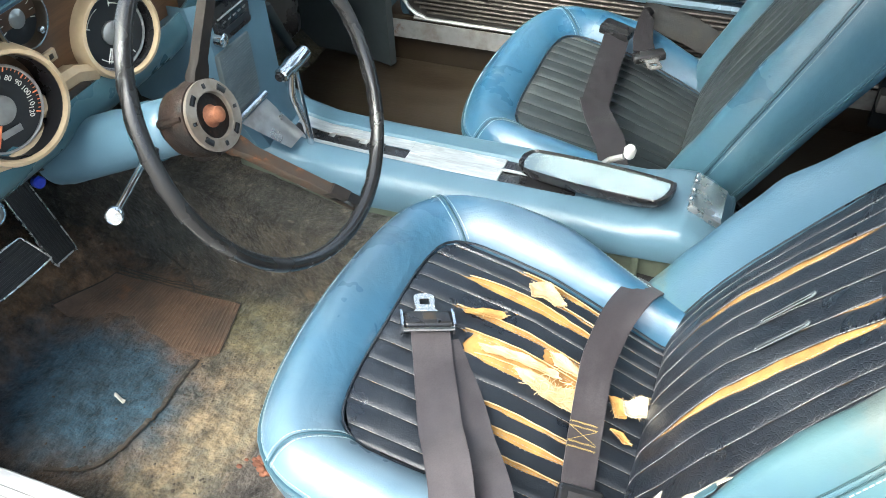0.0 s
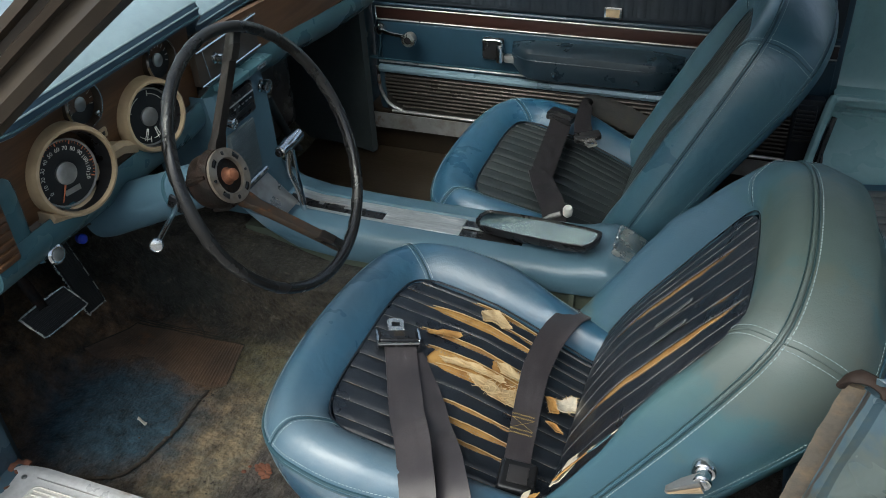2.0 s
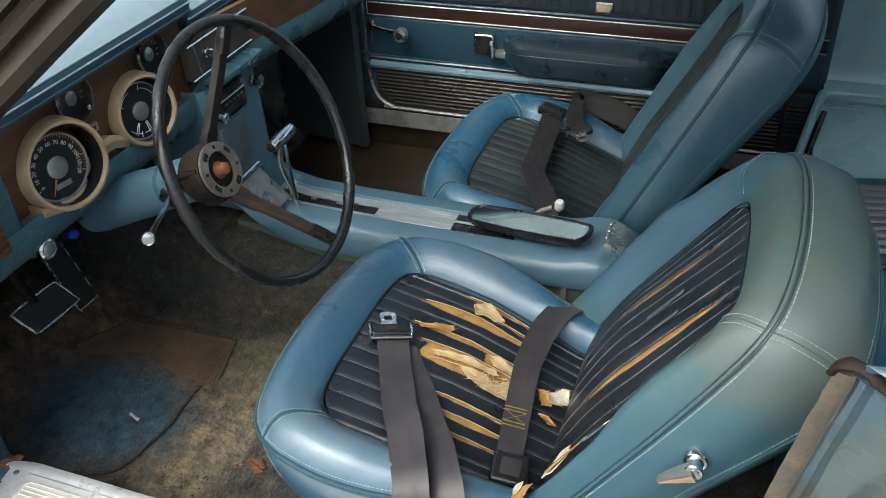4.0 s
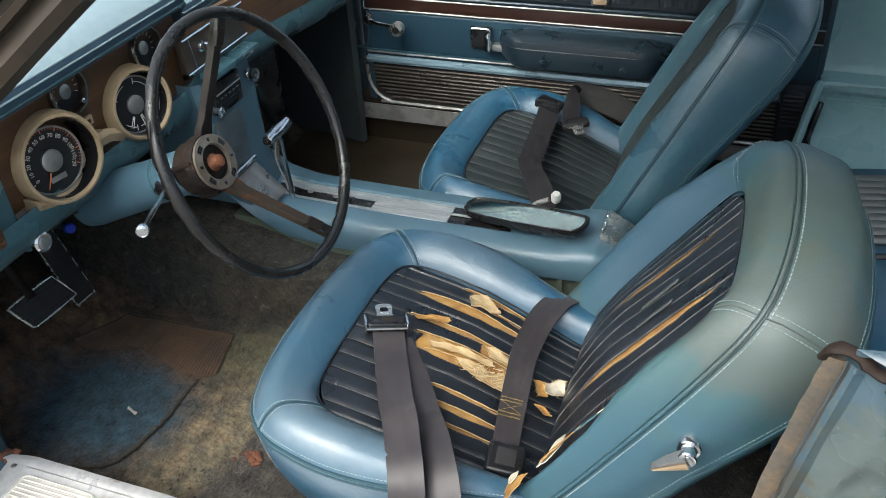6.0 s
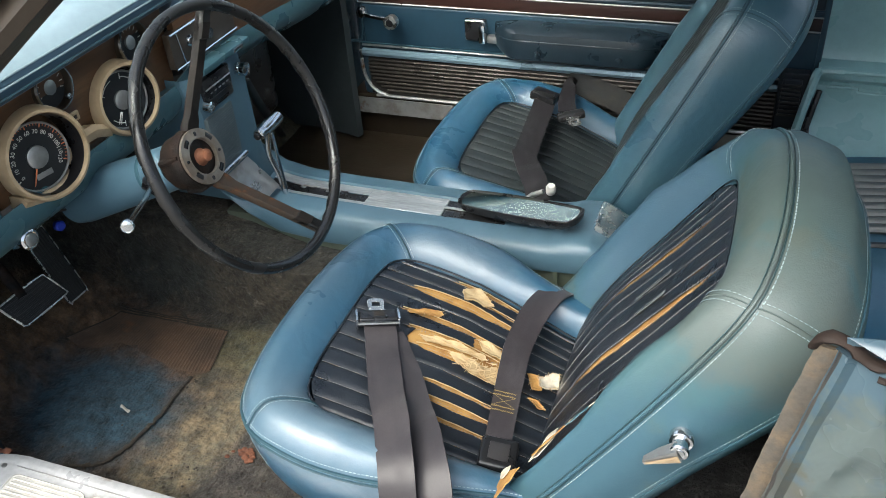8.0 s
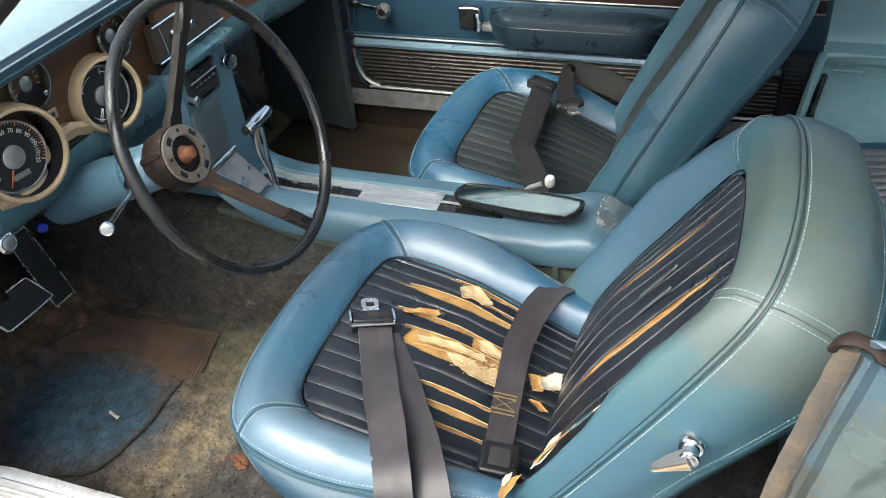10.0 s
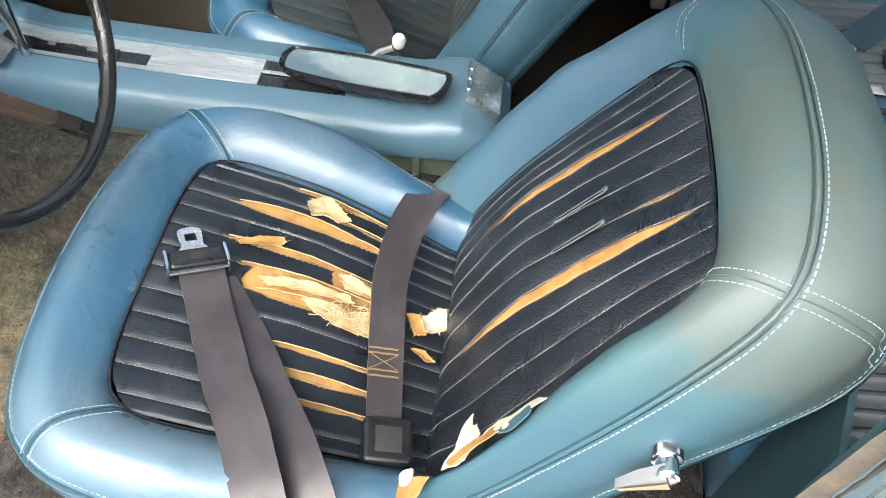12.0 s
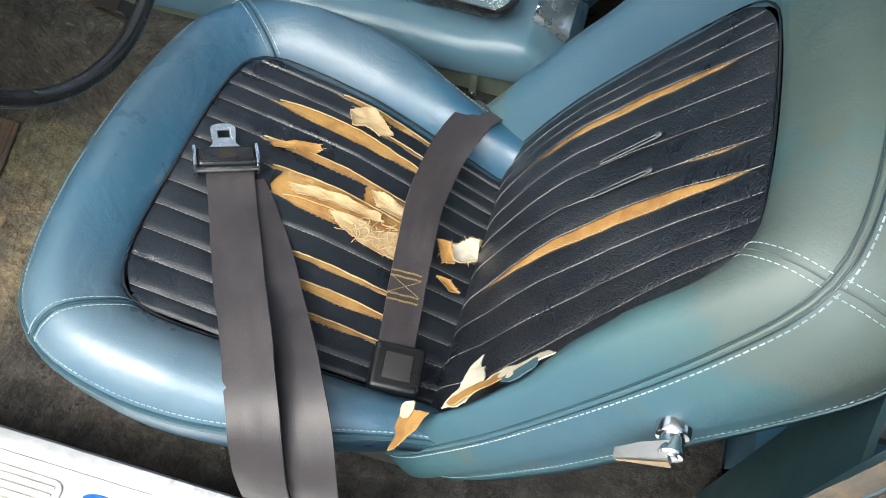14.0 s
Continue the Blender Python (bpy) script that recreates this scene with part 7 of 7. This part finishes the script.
    part("webbing", bm_ribbon([(-0.180, 0.606, 0.186), (-0.180, 0.576, 0.208), (-0.178, 0.538, 0.210), (-0.172, 0.490, 0.200), (-0.160, 0.450, 0.194)], (0.020, 0.044), 0.002, ups=[(0.4, -0.8, 0.4), (0.4, -0.5, 0.8), (0.3, -0.2, 1), (0.2, 0, 1), (0.2, 0, 1)]), M_BELTDARK, t)
    part("webbing", bm_ribbon([(-0.20, 0.618, 0.185), (-0.12, 0.612, 0.170), (-0.04, 0.600, 0.140), (0.03, 0.59, 0.08)], 0.055, 0.002, ups=[(0, -0.9, 0.4), (0, -0.9, 0.4), (0, -1, 0.3), (0, -1, 0)]), M_SEALRUBBER, t)
    m = Matrix.Translation((-0.150, 0.436, 0.196)) @ pose(0, 0, 0, 2, 6, 205)
    box = part("latch_body", bm_box((-0.030, -0.012, -0.008), (0.030, 0.012, 0.008), 0.006, 3, m=m), M_PLASTIC, t, "black belt slide")
    tongue(t, m)


seat_belts()


# ---- passenger door ----
def passenger_door():
    t = thing("car_door", (-0.2, 0.66, 0.09), "closed blue passenger door with walnut strip and ribbed kick panel", "car door")
    X0, X1 = -0.742, 0.34
    part("shell", bm_box((X0 - 0.012, 0.655, 0.088), (X1, 0.76, 0.58), 0.012), M_PAINT, t)
    part("inner_skin", bm_box((X0, 0.637, 0.092), (X1, 0.657, 0.56), 0.012, 3), M_DARKBLUE, t, "dark blue inner door skin")
    # lower ribbed panel
    low = part("kick_strip", bm_box((X0 + 0.022, 0.633, 0.098), (X1 - 0.01, 0.640, 0.198), 0.003), material("dirty_rib_panel", (0.022, 0.019, 0.017), 0.5, 0.3, var=(0.040, 0.033, 0.027), vscale=8, vmix=0.8), t, "dirty ribbed metal kick strip")
    mrib = material("grimy_rib", (0.075, 0.066, 0.056), 0.36, 0.6, var=(0.038, 0.032, 0.026), vscale=10, vmix=0.9, fine=60, finemix=0.4)
    for k in range(9):
        z = 0.110 + 0.0102 * k
        part("rib", bm_tube([(X0 + 0.022 + 0.045 * max(0.0, 1 - k / 5) ** 2, 0.6325, z), (X1 - 0.03, 0.6325, z)], 0.0031, 6), mrib, low)
    part("lower_edge", bm_tube(spline([(X0 + 0.004, 0.632, 0.215), (X0 + 0.005, 0.632, 0.165), (X0 + 0.014, 0.632, 0.132), (X0 + 0.034, 0.631, 0.108), (X0 + 0.065, 0.631, 0.097), (X0 + 0.12, 0.631, 0.094), (X1, 0.631, 0.094)], 60), 0.0045, 6), M_BARE, t, "scraped bright lower moulding")
    part("chrome_strip", bm_loft([[(x, 0.634, 0.200), (x, 0.627, 0.203), (x, 0.624, 0.211), (x, 0.627, 0.219), (x, 0.634, 0.222)] for x in (X0 + 0.01, X1 - 0.01)], closed=False), material("pale_blue_moulding", (0.20, 0.29, 0.34), 0.30, 0.3, var=(0.15, 0.23, 0.28), vscale=8), t, "pale blue-silver moulding strip")
    part("chrome_strip", bm_tube([(X0 + 0.01, 0.632, 0.231), (X1 - 0.01, 0.632, 0.231)], 0.0028, 6), M_STEEL, t)
    # padded middle panel
    mid = bm_box((X0 + 0.020, 0.629, 0.238), (X1 - 0.012, 0.640, 0.338), 0.010, 3)
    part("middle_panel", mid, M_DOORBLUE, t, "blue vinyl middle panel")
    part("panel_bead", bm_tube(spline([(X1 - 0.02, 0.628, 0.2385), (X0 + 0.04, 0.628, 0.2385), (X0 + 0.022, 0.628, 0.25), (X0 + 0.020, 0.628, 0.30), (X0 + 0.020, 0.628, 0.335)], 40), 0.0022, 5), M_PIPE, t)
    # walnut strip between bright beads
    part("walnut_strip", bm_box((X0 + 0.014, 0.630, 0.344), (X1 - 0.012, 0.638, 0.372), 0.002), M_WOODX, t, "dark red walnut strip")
    for z in (0.343, 0.374):
        part("bead", bm_tube([(X0 + 0.014, 0.6285, z), (X1 - 0.012, 0.6285, z)], 0.0018, 6), M_STEEL, t)
    part("bead", bm_tube([(X0 + 0.014, 0.6285, 0.343), (X0 + 0.014, 0.6285, 0.374)], 0.0024, 6), M_CHROME, t)
    part("bead", bm_tube([(X0 + 0.010, 0.630, 0.382), (X1 - 0.012, 0.630, 0.382)], 0.0035, 6), M_DOORBLUE, t)
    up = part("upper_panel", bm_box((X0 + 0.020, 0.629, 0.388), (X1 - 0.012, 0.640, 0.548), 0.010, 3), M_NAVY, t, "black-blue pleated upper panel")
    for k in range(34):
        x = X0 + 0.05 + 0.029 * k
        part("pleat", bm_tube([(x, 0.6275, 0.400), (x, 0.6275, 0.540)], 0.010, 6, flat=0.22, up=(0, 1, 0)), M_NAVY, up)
    em = part("emblem", bm_box((-0.165, 0.622, 0.394), (-0.125, 0.629, 0.420), 0.002), M_CHROME, t, "small framed square badge")
    part("face", bm_box((-0.160, 0.6205, 0.398), (-0.130, 0.6225, 0.416), 0.001), M_CREAM, em)
    part("top_roll", bm_tube([(X0 + 0.01, 0.642, 0.565), (X1, 0.642, 0.565)], 0.022, 12), M_BLUE, t, "blue padded top roll")
    # armrest
    A0, A1 = -0.375, 0.022
    rows = []
    for i in range(26):
        q = i / 25
        x = A0 + (A1 - A0) * q
        e = min(1.0, math.sin(math.pi * min(q, 1 - q) / 0.16 / 2) if min(q, 1 - q) < 0.16 else 1.0)
        e = 0.25 + 0.75 * e
        dy, zt, zb = 0.066 * e, 0.325 - 0.010 * (1 - e), 0.243 + 0.026 * (1 - e)
        rows.append([(x, 0.632, zb), (x, 0.632 - dy * 0.75, zb + 0.002), (x, 0.632 - dy * 0.95, zb + 0.012), (x, 0.632 - dy, zb + 0.035), (x, 0.632 - dy, zt - 0.028), (x, 0.632 - dy * 0.93, zt - 0.010), (x, 0.632 - dy * 0.7, zt - 0.001), (x, 0.632 - dy * 0.3, zt + 0.001), (x, 0.632, zt)])
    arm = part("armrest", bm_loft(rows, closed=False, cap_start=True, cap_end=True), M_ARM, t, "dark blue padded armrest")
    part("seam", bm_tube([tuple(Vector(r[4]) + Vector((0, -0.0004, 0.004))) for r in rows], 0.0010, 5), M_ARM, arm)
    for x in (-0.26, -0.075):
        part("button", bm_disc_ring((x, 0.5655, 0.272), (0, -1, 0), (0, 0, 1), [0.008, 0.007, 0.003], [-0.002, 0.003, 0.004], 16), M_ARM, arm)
    # window crank
    cr = part("window_crank", bm_tube(spline([(-0.715, 0.618, 0.318), (-0.69, 0.612, 0.314), (-0.66, 0.606, 0.313), (-0.632, 0.602, 0.312)], 16), [0.006] * 4 + [0.005] * 8 + [0.006] * 4, 8, flat=0.6, up=(0, 1, 0)), M_CHROME, t, "chrome window crank")
    part("boss", bm_disc_ring((-0.718, 0.630, 0.318), (0, -1, 0), (0, 0, 1), [0.016, 0.015, 0.011, 0.006], [0, 0.006, 0.016, 0.018], 20), M_CHROME, cr)
    part("knob", bm_disc_ring((-0.628, 0.606, 0.312), (0, -1, 0), (0, 0, 1), [0.010, 0.017, 0.018, 0.017, 0.010], [0, 0.004, 0.014, 0.022, 0.024], 24), M_BRIGHT, cr)
    part("face", bm_disc_ring((-0.628, 0.5818, 0.312), (0, -1, 0), (0, 0, 1), [0.009, 0.006], [0, 0.001], 20), M_PLASTIC, cr)
    # door release in its cup
    cup = part("release_cup", bm_box((-0.452, 0.620, 0.268), (-0.398, 0.632, 0.322), 0.011, 3), M_PLASTIC, t, "black release cup with chrome frame")
    part("frame", bm_tube(spline([(-0.446, 0.619, 0.319), (-0.410, 0.619, 0.320), (-0.400, 0.619, 0.312), (-0.398, 0.619, 0.276)], 24), 0.0042, 8, flat=0.6), M_CHROME, cup)
    part("paddle", bm_box((-0.412, 0.603, 0.268), (-0.396, 0.622, 0.314), 0.005), M_CHROME, cup)
    part("bezel", bm_box((-0.396, 0.610, 0.268), (-0.366, 0.632, 0.286), 0.006), M_STEEL, cup)


passenger_door()
solo("sill_flange", thicken(bm_grid(lambda u, v: (-0.768 + 1.10 * u, 0.618 - 0.006 * v + 0.001 * noise.noise(Vector((u * 40, v, 0))), 0.052 + 0.040 * (1 - v)), 60, 6), 0.003), M_BARE, "scraped bare steel sill flange under the closed door", "car body", "structure")


# ---- rear ----
def rear_seat():
    t = thing("rear_bench", (0.70, 0, 0.15), "blue vinyl rear bench with two pleated seats and a smooth middle", "car seat")
    X0, X1 = 0.335, 0.93
    z = lambda x, y: 0.142 + 0.03 * math.sin(math.pi * min(1, (x - X0) / 0.3) * 0.5) - 0.06 * max(0, (X0 + 0.05 - x) / 0.05) ** 2 + 0.016 * math.exp(-(y / 0.11) ** 4)
    part("cushion", bm_grid(lambda u, v: (X0 + (X1 - X0) * u, -0.46 + 0.92 * v, z(X0 + (X1 - X0) * u, -0.46 + 0.92 * v)), 24, 30), M_BLUE, t, "blue vinyl rear cushion")
    # front roll darker than the cushion: low shade behind the seats painted in
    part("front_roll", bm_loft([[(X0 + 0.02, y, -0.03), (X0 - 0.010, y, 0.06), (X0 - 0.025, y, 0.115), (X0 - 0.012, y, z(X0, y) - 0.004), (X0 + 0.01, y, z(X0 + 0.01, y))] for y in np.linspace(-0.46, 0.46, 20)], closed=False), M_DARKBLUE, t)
    for c in (-0.300, 0.305):
        ins = part("pleated_inset", bm_grid(lambda u, v: (X0 + 0.055 + 0.49 * u, c - 0.125 + 0.25 * v, z(X0 + 0.055 + 0.49 * u, c - 0.125 + 0.25 * v) + 0.002), 10, 6), M_GREYBLACK, t, "dusty grey-black pleated inset")
        for k in range(10):
            y = c - 0.108 + 0.024 * k
            part("pleat", bm_grid(lambda u, v: (X0 + 0.055 + 0.49 * u, y - 0.0108 + 0.0216 * v, z(X0 + 0.055 + 0.49 * u, y) + 0.001 + 0.012 * (1 - (2 * v - 1) ** 2)), 12, 6), material("grey_pleat", (0.085, 0.100, 0.108), 0.38, var=(0.125, 0.145, 0.150), vscale=10, vmix=0.7, bump=0.3) if k == 0 and c < 0 else bpy.data.materials["grey_pleat"], ins)
        part("welt", bm_tube([(x, math.copysign(0.142, c), z(x, 0.142) + 0.003) for x in np.linspace(X0 + 0.060, X1 - 0.02, 20)], 0.006, 6), M_BLACK, ins)
    back = part("backrest", bm_grid(lambda u, v: (X1 - 0.02 + 0.16 * u, -0.50 + 1.0 * v, 0.19 + 0.38 * u + 0.0 * v), 12, 20), M_BLUE, t, "blue vinyl rear backrest")
    # belts on the rear cushion
    b = thing("seat_belt", (0.60, 0.2, 0.22), "dark blue rear lap belt with steel buckle", "seat belt", "seat belts")
    part("webbing", bm_ribbon([(0.76, 0.50, 0.26), (0.70, 0.43, 0.196), (0.64, 0.36, 0.188), (0.575, 0.285, 0.188)], 0.050, 0.002), M_DARKBLUE, b)
    part("buckle", bm_box((-0.028, -0.020, -0.006), (0.028, 0.020, 0.006), 0.004, m=pose(0.545, 0.262, 0.190, 0, 0, 40)), M_BRIGHT, b)
    b = thing("seat_belt", (0.66, 0.08, 0.22), "black rear lap belt folded on the cushion", "seat belt", "seat belts")
    part("webbing", bm_ribbon([(0.90, 0.20, 0.22), (0.80, 0.22, 0.195), (0.70, 0.240, 0.189), (0.62, 0.255, 0.188)], 0.050, 0.002), M_SEALRUBBER, b)
    solo("paper_scrap", thicken(bm_grid(lambda u, v: (0.555 + 0.05 * u, 0.155 + 0.03 * v + 0.01 * u, 0.188 + 0.004 * math.sin(3 * u + 2 * v)), 6, 4), 0.001), M_PAPER, "pale torn paper scrap on the rear cushion", "paper", sharp=0)


rear_seat()


def quarter_trim():
    t = thing("rear_quarter_trim", (0.7, 0.60, 0.10), "blue moulded rear quarter trim with armrest ledge", "interior trim")
    X0, X1 = 0.336, 1.10

    def prof(x):
        k = min(1.0, max(0.0, (x - X0) / 0.03))
        return [(x, 0.676, 0.57), (x, 0.672, 0.42), (x, 0.664, 0.296), (x, 0.655, 0.277), (x, 0.618 + 0.01 * (1 - k), 0.271), (x, 0.608 + 0.01 * (1 - k), 0.265), (x, 0.606 + 0.02 * (1 - k), 0.254), (x, 0.622, 0.240), (x, 0.622, 0.230), (x, 0.606, 0.214), (x, 0.580, 0.192), (x, 0.535, 0.168), (x, 0.480, 0.150), (x, 0.430, 0.140), (x, 0.415, 0.06)]
    rows = [prof(x) for x in np.concatenate([np.linspace(X0, X0 + 0.04, 6), np.linspace(X0 + 0.05, X1, 24)])]
    part("panel", bm_loft(rows, closed=False), M_BLUEPLAST, t, "blue moulded quarter panel")
    lip = spline([(X0 + 0.050, 0.612, 0.268), (X0 + 0.012, 0.612, 0.267), (X0 + 0.002, 0.608, 0.263), (X0 - 0.003, 0.600, 0.262), (X0 - 0.018, 0.560, 0.200), (X0 - 0.034, 0.505, 0.130), (X0 - 0.040, 0.480, 0.100)], 40)
    part("front_edge", bm_tube(lip, 0.0095, 8), M_BLUEPLAST, t)
    part("groove", bm_tube([(p[0] + 0.017, p[1] - 0.004, p[2] - 0.004) for p in lip[13:]], 0.0062, 8), M_PLASTIC, t)
    part("ledge_rim", bm_tube([(X0 + 0.004, 0.610, 0.269), (X1, 0.610, 0.269)], 0.0050, 8), M_BLUEPLAST, t)
    part("pocket_rim", bm_tube(spline([(X0 + 0.022, 0.618, 0.231), (X0 + 0.082, 0.619, 0.230), (X0 + 0.086, 0.617, 0.223), (X0 + 0.150, 0.617, 0.221)], 30), 0.0036, 8), M_BLUEPLAST, t)
    ash = part("ash_door", bm_box((X0 + 0.155, 0.600, 0.212), (X0 + 0.225, 0.622, 0.232), 0.005, 3), M_BLUEPLAST, t, "blue trim ashtray door")
    part("pocket_rim", bm_tube([(X0 + 0.23, 0.618, 0.231), (X1, 0.618, 0.231)], 0.0036, 8), M_BLUEPLAST, t)
    part("foot_clip", bm_box((X0 - 0.045, 0.470, 0.085), (X0 - 0.020, 0.500, 0.105), 0.003), M_BARE, t)
    s = thing("rear_quarter_trim", (0.7, -0.60, 0.10), "blue moulded rear quarter trim beside the rear bench, painted in shade", "interior trim")
    # mirror of the passenger-side panel, in the shaded trim colour
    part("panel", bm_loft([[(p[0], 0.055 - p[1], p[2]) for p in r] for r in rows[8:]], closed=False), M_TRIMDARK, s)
    part("front_edge", thicken(bm_grid(lambda u, v: (0.322 + 0.036 * u - 0.030 * v - 0.006 * v * u, -0.468 - 0.128 * v + 0.004 * math.sin(3.1 * v), 0.01 + 0.40 * u - 0.02 * v), 16, 10), 0.006), M_TRIMDARK, s, "front edge of the trim, shade painted in as dark teal")
    part("grille", bm_box((0.27, 0.592, 0.16), (0.310, 0.602, 0.25), 0.004), M_NAVY, t, "dark ribbed vent behind the door")
    for k in range(8):
        part("slat", bm_tube([(0.268, 0.590, 0.168 + 0.010 * k), (0.308, 0.590, 0.168 + 0.010 * k)], 0.003, 5), M_SEALRUBBER, t)
    part("jamb_cover", bm_box((0.262, 0.600, 0.02), (0.322, 0.628, 0.262), 0.006), M_NAVY, t, "dark navy cover of the door jamb")
    part("upper_wall", thicken(bm_grid(lambda u, v: (0.262 + 0.10 * u, 0.640 + 0.034 * u ** 0.6, 0.255 + 0.32 * v), 12, 6), 0.004), M_BLUEPLAST, t)
    part("belt_bracket", bm_box((0.262, 0.565, 0.075), (0.305, 0.598, 0.115), 0.006), M_STEEL, t)


quarter_trim()
